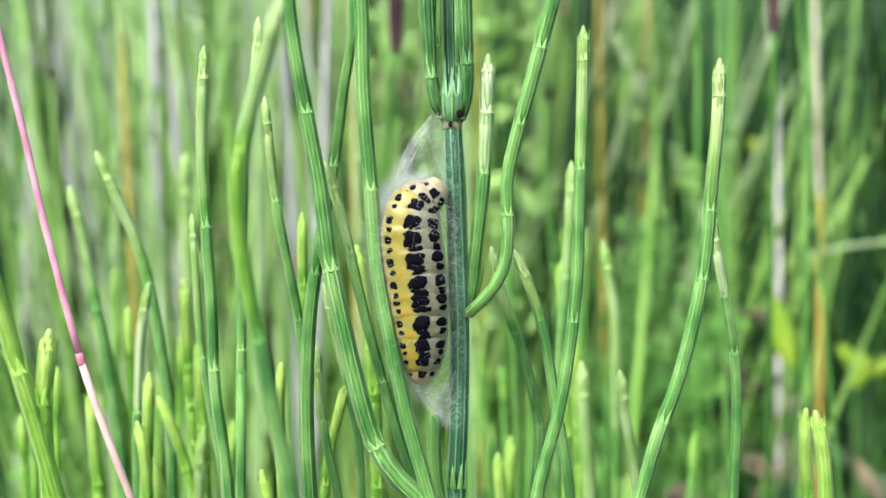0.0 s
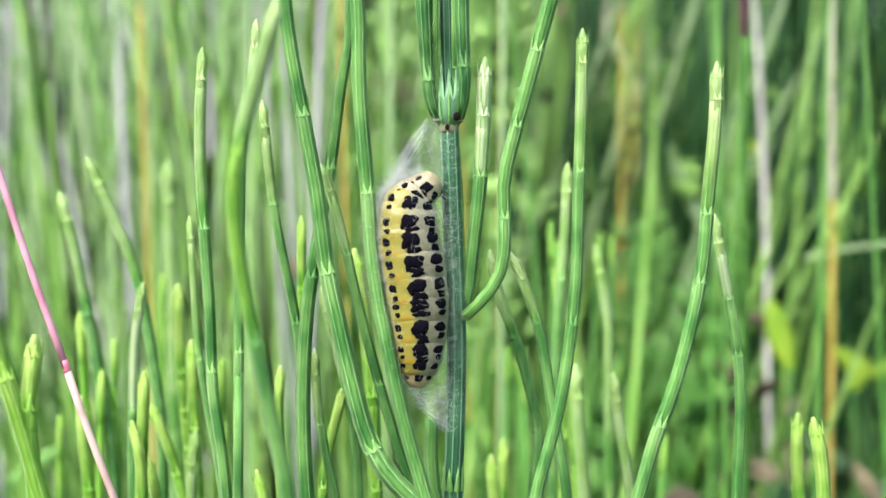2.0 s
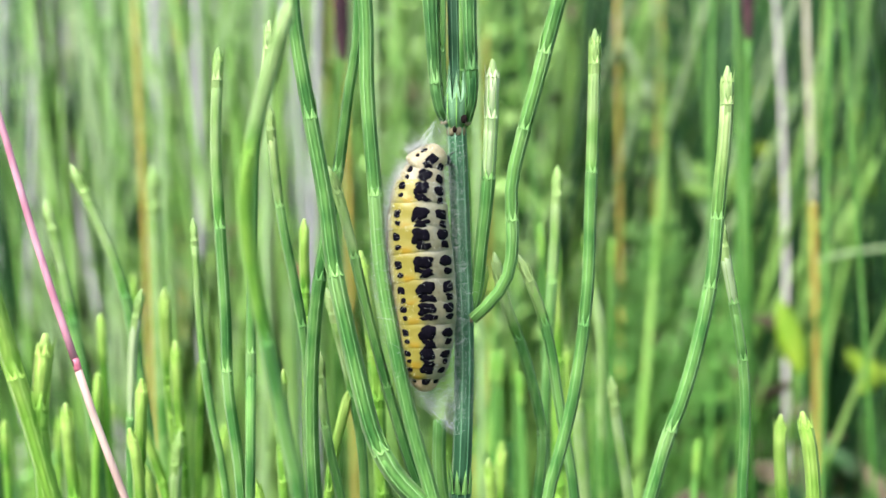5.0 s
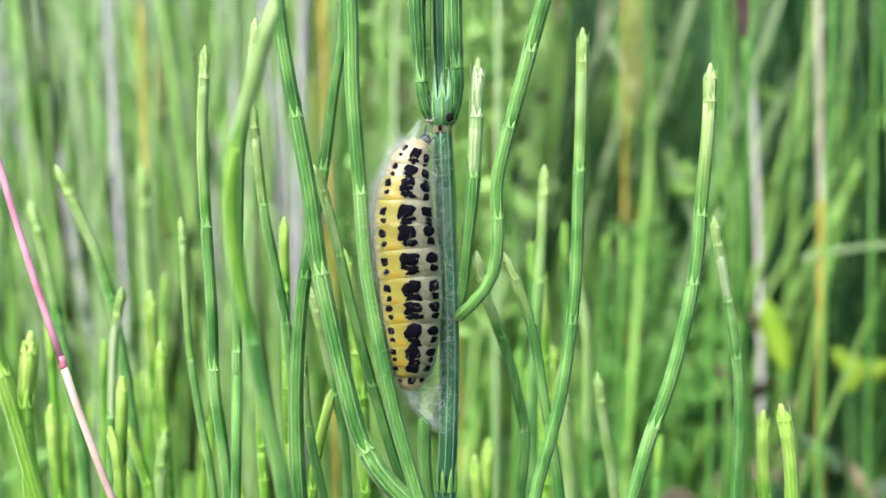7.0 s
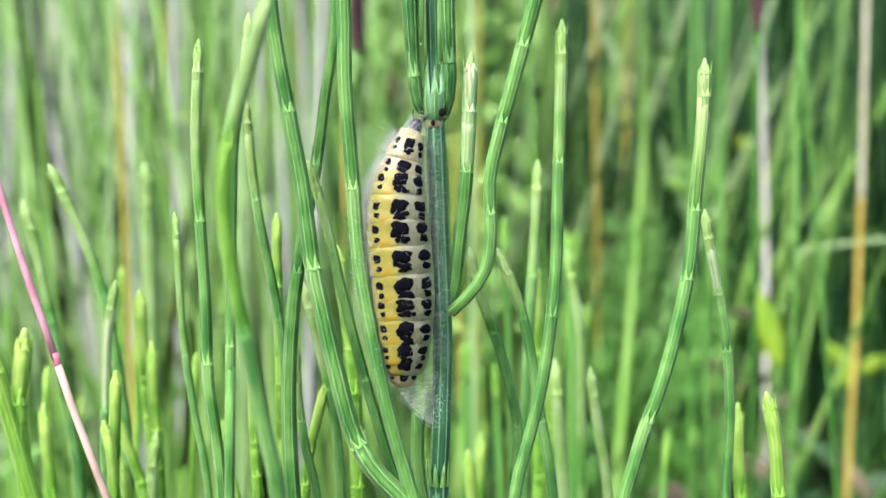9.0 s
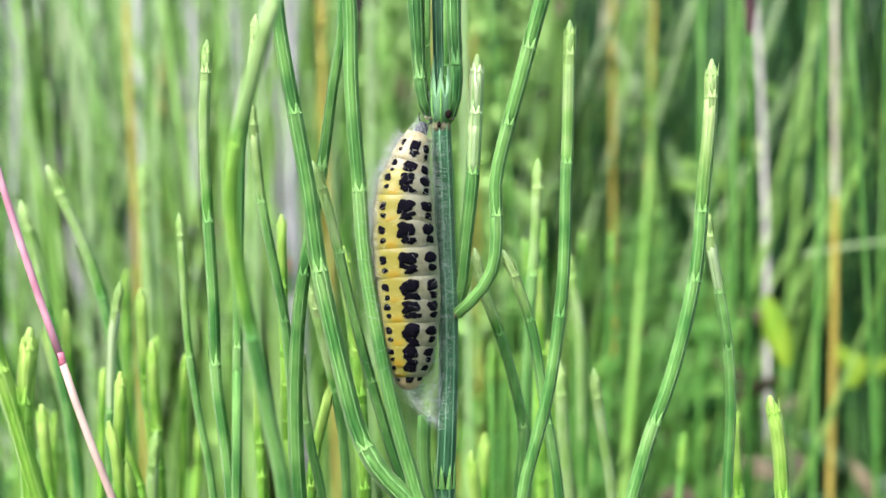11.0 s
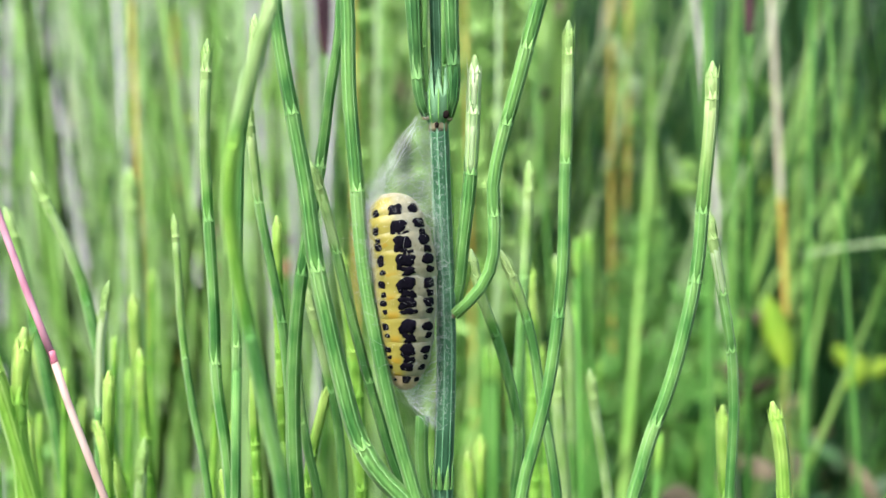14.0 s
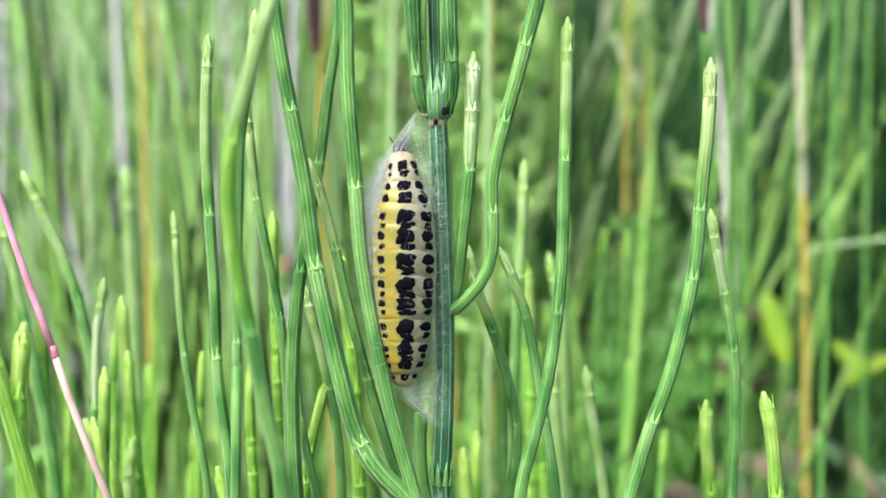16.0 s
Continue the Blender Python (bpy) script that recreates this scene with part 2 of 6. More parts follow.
flank_band(SKIN)
BLACK = surface("black_spot", (0.002, 0.0018, 0.004), (0.006, 0.005, 0.01), grain=3500, rough=0.8, bump=0.5, stretch=(1, 1, 1), spread=0.1, shine=0.05)
COLLAR = surface("peach_collar", (0.36, 0.27, 0.14), (0.5, 0.38, 0.23), grain=2600, rough=0.42, stretch=(1, 1, 1), glow_through=0.3)
HEADCAP = surface("glossy_black_head", (0.006, 0.006, 0.014), (0.018, 0.017, 0.036), grain=2600, rough=0.3, stretch=(1, 1, 1), shine=0.3)
SILK = surface("white_silk", (0.75, 0.78, 0.78), (0.88, 0.9, 0.9), grain=4000, rough=0.35, stretch=(1, 1, 1), leaf=0.4, spread=0.05)

VEIL = surface("silk_veil", (0.7, 0.76, 0.74), (0.86, 0.9, 0.9), grain=4000, rough=0.4, stretch=(1, 1, 1))
cover = VEIL.node_tree
clear = cover.nodes.new("ShaderNodeBsdfTransparent")
thin = cover.nodes.new("ShaderNodeMixShader")
weave = cover.nodes.new("ShaderNodeTexNoise")
weave.inputs["Scale"].default_value, weave.inputs["Detail"].default_value = 1900, 2
amount = cover.nodes.new("ShaderNodeMapRange")
amount.inputs[1].default_value, amount.inputs[2].default_value = 0.0, 0.035
amount.inputs[3].default_value, amount.inputs[4].default_value = 0.27, 0.06
fold = cover.nodes.new("ShaderNodeMath")
fold.operation, fold.inputs[1].default_value = "SUBTRACT", 0.5
size = cover.nodes.new("ShaderNodeMath")
size.operation = "ABSOLUTE"
place = cover.nodes.new("ShaderNodeTexCoord")
cover.links.new(place.outputs["Object"], weave.inputs[0])
cover.links.new(weave.outputs["Fac"], fold.inputs[0])
cover.links.new(fold.outputs[0], size.inputs[0])
cover.links.new(size.outputs[0], amount.inputs[0])
cover.links.new(amount.outputs[0], thin.inputs[0])
cover.links.new(clear.outputs[0], thin.inputs[1])
cover.links.new(cover.nodes["Principled BSDF"].outputs[0], thin.inputs[2])
cover.links.new(thin.outputs[0], cover.nodes["Material Output"].inputs[0])


# ---- building helpers ----
def part(name, bm, material, parent=None, label=""):
    """Links a bmesh as one mesh object under a thing or a part."""
    me = bpy.data.meshes.new(name)
    bm.to_mesh(me)
    bm.free()
    for m in material if isinstance(material, (list, tuple)) else [material]:
        me.materials.append(m)
    for f in me.polygons:
        f.use_smooth = True
    ob = new(name, me)
    ob.parent = parent
    if label:
        tagged(ob, label)
    return ob


def base(name, where, label, category, group="", kind=""):
    ob = new(name)
    ob.empty_display_size = 0.002
    ob.location = where
    return tagged(ob, label, category, group, kind)


def spot(x, h, d):
    """World place from millimetres: sideways, up from the lens's height, away from the lens."""
    return Vector((x * MM, d * MM - REACH, EYE + h * MM))


def spline(points, step=2.0):
    """A smooth line through a few points, with no loops where the points are unevenly spaced (in the points' unit)."""
    p = [Vector(q) for q in points]
    p = [p[0] * 2 - p[1]] + p + [p[-1] * 2 - p[-2]]
    out = []
    for i in range(1, len(p) - 2):
        t = [0.0]
        for a, b in zip(p[i - 1:i + 2], p[i:i + 3]):
            t.append(t[-1] + max(1e-3, (b - a).length) ** 0.5)
        n = max(1, min(24, int((p[i + 1] - p[i]).length / step)))
        for k in range(n):
            s = t[1] + (t[2] - t[1]) * k / n
            a = [(p[i - 1 + j] * (t[j + 1] - s) + p[i + j] * (s - t[j])) / (t[j + 1] - t[j]) for j in range(3)]
            b = [(a[j] * (t[j + 2] - s) + a[j + 1] * (s - t[j])) / (t[j + 2] - t[j]) for j in range(2)]
            out.append((b[0] * (t[2] - s) + b[1] * (s - t[1])) / (t[2] - t[1]))
    return out + [p[-2]]


def ring(bm, centre, along, radius, sides, groove=0.0, turn=0.0):
    side = along.cross(Vector((0, 1, 0)))
    side = side.normalized() if side.length > 1e-6 else Vector((1, 0, 0))
    other = side.cross(along).normalized()
    verts = []
    for k in range(sides):
        a = turn + 2 * math.pi * k / sides
        r = radius * (1 - groove * (k % 2))
        verts.append(bm.verts.new(centre + (side * math.cos(a) + other * math.sin(a)) * r))
    return verts


def tube(line, radii, ridges=5, groove=0.2, turn=0.0, cap=True, bm=None, foot=True):
    """A ribbed stem: crests and furrows run along it, crests with the second material."""
    bm = bm or bmesh.new()
    sides = ridges * 2
    last = None
    for i, c in enumerate(line):
        along = (line[min(i + 1, len(line) - 1)] - line[max(i - 1, 0)]).normalized()
        now = ring(bm, c, along, radii[i], sides, groove, turn)
        if last:
            for k in range(sides):
                bm.faces.new((last[k], last[(k + 1) % sides], now[(k + 1) % sides], now[k]))
        elif cap and foot:
            bm.faces.new(now[::-1])
        last = now
    if cap:
        bm.faces.new(last)
    return bm


def crested(line, radii, ridges=5, turn=0.0, groove=0.22, foot=True):
    """The ribbed stem with a narrow pale strip on every crest."""
    bm = tube(line, radii, ridges, groove, turn, foot, None, foot)
    sides = ridges * 2
    n = len(line)
    skin_verts = list(bm.verts)
    for i in range(n - 1):
        for k in range(0, sides, 2):
            a, b = skin_verts[i * sides + k], skin_verts[(i + 1) * sides + k]
            fa, fb = skin_verts[i * sides + (k + 1) % sides], skin_verts[(i + 1) * sides + (k + 1) % sides]
            ga, gb = skin_verts[i * sides + (k - 1) % sides], skin_verts[(i + 1) * sides + (k - 1) % sides]
            out_a, out_b = (a.co - line[i]) * 0.05, (b.co - line[i + 1]) * 0.05
            q = [bm.verts.new(a.co.lerp(ga.co, 0.2) + out_a), bm.verts.new(b.co.lerp(gb.co, 0.2) + out_b), bm.verts.new(b.co + out_b),
                 bm.verts.new(a.co + out_a), bm.verts.new(b.co.lerp(fb.co, 0.2) + out_b), bm.verts.new(a.co.lerp(fa.co, 0.2) + out_a)]
            for f in (bm.faces.new((q[0], q[1], q[2], q[3])), bm.faces.new((q[3], q[2], q[4], q[5]))):
                f.material_index = 1
            bm.faces.new((a, q[3], q[0]))
    bm.normal_update()
    return bm


def sheath(foot, along, radius, length, teeth=4, flare=1.1, turn=0.3, tooth=0.4, spread=(0.92, 1.22), even=0.15):
    """A close, ribbed sleeve over a joint, with slim pointed teeth; crests take the second material, teeth the third."""
    cut = length * (1 - tooth)
    line = [foot + along * (cut * k / 4) for k in range(5)]
    radii = [radius * (0.86 + (flare - 0.86) * (k / 4) ** 0.7) for k in range(5)]
    bm = crested(line, radii, teeth, turn, 0.2)
    side = along.cross(Vector((0, 1, 0))).normalized()
    other = side.cross(along).normalized()
    for j in range(teeth):
        a = turn + 2 * math.pi * j / teeth
        half = math.pi / teeth * 0.95
        r = radius * flare

        def around(angle, rr, up):
            return bm.verts.new(foot + (side * math.cos(angle) + other * math.sin(angle)) * rr + along * up)

        up = length * random.uniform(1 - even, 1 + even)
        lean = random.uniform(*spread)
        mid = cut + (up - cut) * 0.5
        q = [around(a - half, r * 0.98, cut * 0.98), around(a + half, r * 0.98, cut * 0.98), around(a, r * 1.04, cut * 0.9), around(a, r * 0.86, cut * 0.98)]
        m = [around(a - half * 0.55, r * (1 + lean) / 2, mid), around(a + half * 0.55, r * (1 + lean) / 2, mid), around(a, r * (1 + lean) / 2 * 1.05, mid), around(a, r * (1 + lean) / 2 * 0.9, mid)]
        top = around(a, r * lean, up)
        for u, v in ((0, 2), (2, 1), (1, 3), (3, 0)):
            bm.faces.new((q[u], q[v], m[v], m[u])).material_index = 2
            bm.faces.new((m[u], m[v], top)).material_index = 2
    bm.normal_update()
    return bm


def teeth(rim, along, radius, length, count, turn, spread=(0.9, 1.08), bm=None, dip=0.0, short=1.0):
    """The toothed rim of a sheath: slim points with thickness."""
    bm = bm or bmesh.new()
    skin_verts = list(bm.verts)
    side = along.cross(Vector((0, 1, 0))).normalized()
    other = side.cross(along).normalized()

    def at(angle, rr, up):
        return bm.verts.new(rim + (side * math.cos(angle) + other * math.sin(angle)) * radius * rr + along * up)

    step = 2 * math.pi / count
    proud = random.choice((0, count // 2))
    valley_out = [at(turn + (j - 0.5) * step, 0.97, radius * (0.02 - dip)) for j in range(count)]
    valley_in = [at(turn + (j - 0.5) * step, 0.84, radius * (0.02 - dip)) for j in range(count)]
    for j in range(count):
        a = turn + j * step
        k = (j + 1) % count
        lean, up = random.uniform(*spread), length * random.uniform(0.6, 1.1) * short
        if j == proud:  # one tooth stands off
            lean, up = lean + 0.22, length * 1.2
        foot = at(a, 1.0, -radius * 0.1)
        inner = at(a, 0.82, -radius * 0.1)
        if skin_verts:  # each tooth grows out of the sleeve
            bm.faces.new((min(skin_verts, key=lambda v: (v.co - inner.co).length), foot, inner))
        mid = [at(a + q * step, r * (1 + lean) / 2, up * 0.5) for q, r in ((-0.25, 0.97), (0, 1.02), (0.25, 0.97), (0, 0.9))]
        top = at(a, lean, up)
        lower = (valley_out[j], foot, valley_out[k], inner)
        for m in range(4):
            bm.faces.new((lower[m], lower[(m + 1) % 4], mid[(m + 1) % 4], mid[m]))
            bm.faces.new((mid[m], mid[(m + 1) % 4], top))
        bm.faces.new((valley_out[j], inner, valley_in[j]))
        bm.faces.new((valley_out[k], valley_in[k], inner))
    bm.normal_update()
    return bm


COLOURS = {  # furrow, crest and sheath: lower pieces, then the top one
    "green": ((GREEN, GREEN_RIDGE, SLEEVE, SLEEVE_RIDGE), (GREEN, GREEN_RIDGE, SLEEVE, SLEEVE_RIDGE)),
    "young": ((GREEN, GREEN_RIDGE, SLEEVE, SLEEVE_RIDGE), (YOUNG, YOUNG_RIDGE, YOUNG_SLEEVE, YOUNG_SLEEVE_RIDGE)),
    "soft": ((GREEN, GREEN_RIDGE, SLEEVE, SLEEVE_RIDGE), (YOUNG, YOUNG_RIDGE, YOUNG_SLEEVE, YOUNG_SLEEVE_RIDGE)),
    "lime": ((YOUNG, YOUNG_RIDGE, YOUNG_SLEEVE, YOUNG_SLEEVE_RIDGE), (YOUNG, YOUNG_RIDGE, YOUNG_SLEEVE, YOUNG_SLEEVE_RIDGE)),
    "dark": ((WHORL, WHORL_RIDGE, WHORL_SLEEVE, WHORL_SLEEVE), (WHORL, WHORL_RIDGE, WHORL_SLEEVE, WHORL_SLEEVE)),
    "frost": ((GREEN, GREEN_RIDGE, SLEEVE, SLEEVE_RIDGE), (FROST, PALE, FROST, PALE)),
}


def branch(parent, origin, points, widths, joints, colour, tip=True, name=""):
    """One horsetail branch from its foot to its tip, in pieces with a toothed sheath at every joint.
    points run from the foot up; joints: shares of the length. With a name, the first piece is that part and carries the rest."""
    line = spline(points, 0.8)
    line = [spot(*q) - origin for q in line]
    lengths = [0.0]
    for a, b in zip(line, line[1:]):
        lengths.append(lengths[-1] + (b - a).length)
    total = lengths[-1]

    def at(u):
        want = max(0.0, min(1.0, u)) * total
        k = max(0, min(len(line) - 2, int(np.searchsorted(lengths, want)) - 1))
        return line[k].lerp(line[k + 1], (want - lengths[k]) / max(1e-9, lengths[k + 1] - lengths[k]))

    if colour == "lime" and tip and points[-1][2] > 95:  # crowded joints below the tip
        joints = [1 - 0.001 * widths[1] * (5 + 3 * k) / total for k in (0.9, 2, 3.1, 4.3, 5.6)]
    short_top = tip and colour in ("young", "green", "frost") and not joints[-1:] > (1 - 6 * widths[1] * MM / total,)
    if short_top:  # one more joint close below the tip
        joints = tuple(joints) + (1 - 3.0 * widths[1] * MM / total,)
    cuts = [0.0] + sorted(joints) + [1.0]
    turn = random.uniform(-0.1, 0.1)
    held = parent
    ribs = 6
    low, high = COLOURS[colour]
    if tip:
        cuts[-1] = 1 - 1.15 * widths[1] * MM / total
    for n, (lo, hi) in enumerate(zip(cuts, cuts[1:])):
        steps = max(3, min(26, int((hi - lo) * total / (1.3 * MM))))
        start = lo - (1.0 * MM / total if n else 0)
        us = [start + (hi - start) * k / steps for k in range(steps + 1)]
        piece = [at(u) for u in us]
        w = [(widths[0] + (widths[1] - widths[0]) * u) * MM * 0.53 for u in us]
        # each piece rises slim out of the one below and opens into a toothed rim at its top
        ends = n == len(cuts) - 2
        for k, u in enumerate(us):
            under, above = (hi - u) * total / w[k], (u - start) * total / w[k]
            rim = 0.0 if ends and not tip else 0.018 * max(0.0, 1 - under / 6) ** 1.5
            w[k] *= 0.985 + rim - (0.01 * math.exp(-above / 6) if n else 0)
        mats = high if n >= len(cuts) - 3 else low
        if tip and n == len(cuts) - (3 if short_top else 2):
            mats = (TIP_GREEN if colour == "green" else FROST if colour == "frost" else LIME_TIP if colour == "lime" else TIP, LIME_TIP if colour == "lime" else TIP_RIDGE, TIP_SLEEVE, TIP_SLEEVE)
        elif short_top and ends:
            mats = (TIP_SLEEVE, TIP_SLEEVE)
        along = (piece[-1] - piece[-2]).normalized()
        body = crested(piece, w, ribs, turn)
        if tip and ends:  # the last piece runs out into short teeth
            body.verts.ensure_lookup_table()
            for k in range(1, ribs * 2, 2):
                body.verts[steps * ribs * 2 + k].co -= along * w[-1] * 0.5
            teeth(piece[-1], along, w[-1], w[-1] * 1.5, ribs, turn, (0.86, 0.95), bm=body, dip=0.5, short=0.9)
        ob = part("stem_piece" if not (name and n == 0) else name, body, mats[:2], held)
        if name and n == 0:
            held = ob
        if not ends:  # the sleeve that closes round the foot of the next piece
            long = min((hi - lo) * total * 0.3, w[-1] * random.uniform(4, 7) * (0.5 if mats[2] is TIP_SLEEVE else 1))
            cover = [at(hi - long * (1 - k / 6) / total) for k in range(7)]
            wide = [float(np.interp(hi - long * (1 - k / 6) / total, us, w)) * (0.99 + 0.018 * min(1, k / 3)) for k in range(7)]
            sleeve = crested(cover, wide, ribs, turn, foot=False)
            sleeve.verts.ensure_lookup_table()
            for k in range(1, ribs * 2, 2):  # notched between the teeth
                sleeve.verts[6 * ribs * 2 + k].co -= along * wide[-1] * 0.35
            part("sheath", teeth(piece[-1], along, wide[-1], wide[-1] * random.uniform(2.2, 3.6), ribs, turn, (0.94, 0.985), bm=sleeve, dip=0.35, short=1.5 if colour == "dark" else 0.7), mats[2:], held, "sheath paling to its slim teeth")
    if tip:
        along, r = (line[-1] - line[-2]).normalized(), widths[1] * MM * 0.5
        if colour == "lime":  # blunt, the teeth still closed
            part("tip", tube([line[-1] + along * r * k for k in (-4.0, -2.7, -1.8, -0.9, -0.1)], [r * 0.82, r * 0.82, r * 0.74, r * 0.54, r * 0.3], 4, 0.25), LIME_POINT, held, "blunt lime-yellow tip")
        else:
            part("tip", tube([line[-1] + along * r * k for k in (-4.0, -2.7, -1.9, -1.0, 0.0)], [r * 0.86, r * 0.88, r * 0.8, r * 0.54, r * 0.2], 4, 0.12), PALE, held, "pale yellow-green toothed tip")
    return held


SET_BACK = {}       # how much further back and larger than its numbers a shoot stands


def shoot(points, widths, joints=(0.62,), colour="young", tip=True, near=0.0, label="slender green horsetail shoot with a toothed pale tip"):
    """A free-standing shoot from the ground, as one thing whose base is where it leaves the soil."""
    far = points[-1][2]
    k = (100 + (far - 100) * 1.8) / far if 103 < far < 150 else near or 1.0
    points, widths = [tuple(v * k for v in q) for q in points], [v * k * (1.2 if colour == "lime" else 1) for v in widths]
    points[0] = (points[0][0], min(points[0][1], -250), points[0][2])
    foot = spot(*points[0])
    foot.z = 0
    ob = base("horsetail_shoot", foot, label, "horsetail", "horsetail shoots round the caterpillar")
    branch(ob, foot, points, widths, joints, colour, tip)
    SET_BACK[ob.name] = k
    return ob


def pebble(centre, radii):
    """A small uneven knob, radii in millimetres."""
    bm = bmesh.new()
    bmesh.ops.create_icosphere(bm, subdivisions=2, radius=1.0)
    for v in bm.verts:
        v.co = Vector([c * r * MM for c, r in zip(v.co * (1 + 0.15 * noise.noise(v.co * 1.7)), radii)]) + centre
    return bm


# ---- ground, far woods and the meadow behind ----
def sheet(name, rows, material, label):
    me = bpy.data.meshes.new(name)
    me.from_pydata(*rows)
    me.materials.append(material)
    for f in me.polygons:
        f.use_smooth = True
    return tagged(new(name, me), label, kind="structure")


def ground():
    cuts = [-60, -20, -6, -2, -1, -0.6] + [-0.4 + 0.1 * i for i in range(21)] + [2, 3, 5, 8, 14, 25, 60]
    verts = [(x, y, 0.012 * (noise.noise((x * 6, y * 6, 0)) - 0.4) if abs(x) < 3 and abs(y) < 3 else 0) for y in cuts for x in cuts]
    n = len(cuts)
    faces = [(j * n + i, j * n + i + 1, (j + 1) * n + i + 1, (j + 1) * n + i) for j in range(n - 1) for i in range(n - 1)]
    return sheet("ground", (verts, [], faces), SOIL, "dark damp soil with plant litter")


def woods():
    n = 90
    verts, faces = [], []
    for i in range(n + 1):
        a = radians(360 * i / n)
        for k in range(5):
            r = 9 + 1.6 * noise.noise((math.cos(a) * 6, math.sin(a) * 6, k * 0.7))
            top = 2.6 + 0.9 * noise.noise((math.cos(a) * 11, math.sin(a) * 11, 3))
            verts.append((r * math.cos(a), r * math.sin(a), -0.05 + top * k / 4))
    for i in range(n):
        for k in range(4):
            q = i * 5 + k
            faces.append((q, q + 1, q + 6, q + 5))
    return sheet("backdrop", (verts, [], faces), WOODS, "far green thicket round the meadow")


def blades(name, count, near, far, heights, widths, material, label, seed, lean=0.12, band=None):
    """Upright grass leaves and stalks scattered behind the subject, as one mass."""
    rng = random.Random(seed)
    verts, faces = [], []
    for _ in range(count):
        d = near * (far / near) ** rng.random()
        y = d - REACH
        half = 0.42 * d + 0.03
        u = rng.uniform(-1, 1)
        if band:
            u = rng.gauss(band[0], band[1])
        while noise.noise((u * 7, d * 3, seed)) < rng.gauss(-0.05, 0.18):
            u = rng.gauss(*band) if band else rng.uniform(-1, 1)
        x = u * half
        h = rng.uniform(*heights) * (0.75 + 0.5 * rng.random())
        w = rng.uniform(*widths)
        face = rng.uniform(0, math.pi)
        dx, dy = rng.gauss(0, lean) * h, rng.gauss(0, lean) * h
        bow = rng.gauss(0, lean * 0.7) * h
        steps = 7
        first = len(verts)
        for k in range(steps + 1):
            s = k / steps
            cx = x + dx * s + bow * s * s
            cy = y + dy * s * s
            cz = h * s * (1 - 0.15 * abs(bow) / h * s)
            r = w / 2 * (1 - 0.9 * s ** 3)
            for a in (0, 2.1, 4.2):
                verts.append((cx + r * math.cos(face + a), max(cy + r * math.sin(face + a) * 0.6, near - REACH), cz))
        for k in range(steps):
            for j in range(3):
                a, b = first + k * 3 + j, first + k * 3 + (j + 1) % 3
                faces.append((a, b, b + 3, a + 3))
    me = bpy.data.meshes.new(name)
    me.from_pydata(verts, [], faces)
    me.materials.append(material)
    for f in me.polygons:
        f.use_smooth = True
    return tagged(new(name, me), label, "grass", kind="stuff")


ground()
woods()
blades("meadow_grass", 1000, 0.7, 3.0, (0.3, 0.8), (0.0018, 0.0045), GRASS, "dense tall green meadow grass", 3)
# Dark blades added on the right to paint the meadow's shaded gaps.
blades("sedge", 320, 0.45, 1.6, (0.35, 0.8), (0.003, 0.006), SHADE_GREEN, "dark green blades standing in for shaded gaps in the grass", 11, 0.07, (0.6, 0.3))
blades("bright_grass", 460, 0.4, 2.2, (0.22, 0.5), (0.0012, 0.0035), GRASS_LIGHT, "light green grass and horsetail stalks", 5, 0.12, (-0.15, 0.5))
blades("light_tufts", 420, 0.4, 1.3, (0.27, 0.48), (0.0012, 0.0035), PALE_GRASS, "pale green tufts of grass", 8, 0.1, (-0.33, 0.2))
blades("centre_tufts", 140, 0.3, 0.6, (0.29, 0.4), (0.001, 0.0028), BRIGHT, "bright green tufts of grass", 18, 0.08, (-0.16, 0.16))
blades("sunlit_tufts", 330, 0.4, 0.75, (0.28, 0.4), (0.002, 0.005), BRIGHT, "bright green grass leaves", 19, 0.14, (-0.04, 0.1))
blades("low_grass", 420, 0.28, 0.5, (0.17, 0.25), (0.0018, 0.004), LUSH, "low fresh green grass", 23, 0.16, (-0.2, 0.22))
# Darker copy of the low grass, with the shade put into its green.
blades("shaded_low_grass", 300, 0.3, 0.5, (0.17, 0.26), (0.0018, 0.004), GRASS, "low grass in a darker green that stands for shade", 24, 0.16, (-0.2, 0.3))
blades("pale_tufts", 260, 0.34, 0.6, (0.29, 0.42), (0.0014, 0.0035), PALE_GRASS, "pale yellow-green tufts of grass", 25, 0.13, (-0.2, 0.12))
blades("lush_grass", 520, 0.36, 1.2, (0.26, 0.44), (0.0015, 0.004), LUSH, "fresh yellow-green grass", 17, 0.1, (-0.08, 0.25))


def turf(count, seed):
    """Short grass all round under the meadow plants."""
    rng = random.Random(seed)
    verts, faces = [], []
    while len(faces) < count * 2:
        x, y = rng.gauss(0, 2.2), rng.gauss(0.4, 2.2)
        if math.hypot(x, y) < 0.2:
            continue
        h, w = rng.uniform(0.06, 0.15), rng.uniform(0.003, 0.007)
        a, lx, ly = rng.uniform(0, 6.28), rng.gauss(0, 0.05), rng.gauss(0, 0.05)
        c, s = math.cos(a) * w, math.sin(a) * w
        n = len(verts)
        verts += [(x - c, y - s, 0), (x + c, y + s, 0), (x + c * 0.8 + lx * 0.4, y + s * 0.8 + ly * 0.4, h * 0.6), (x - c * 0.8 + lx * 0.4, y - s * 0.8 + ly * 0.4, h * 0.6), (x + lx, y + ly, h)]
        faces += [(n, n + 1, n + 2, n + 3), (n + 3, n + 2, n + 4)]
    me = bpy.data.meshes.new("turf")
    me.from_pydata(verts, [], faces)
    me.materials.append(GRASS)
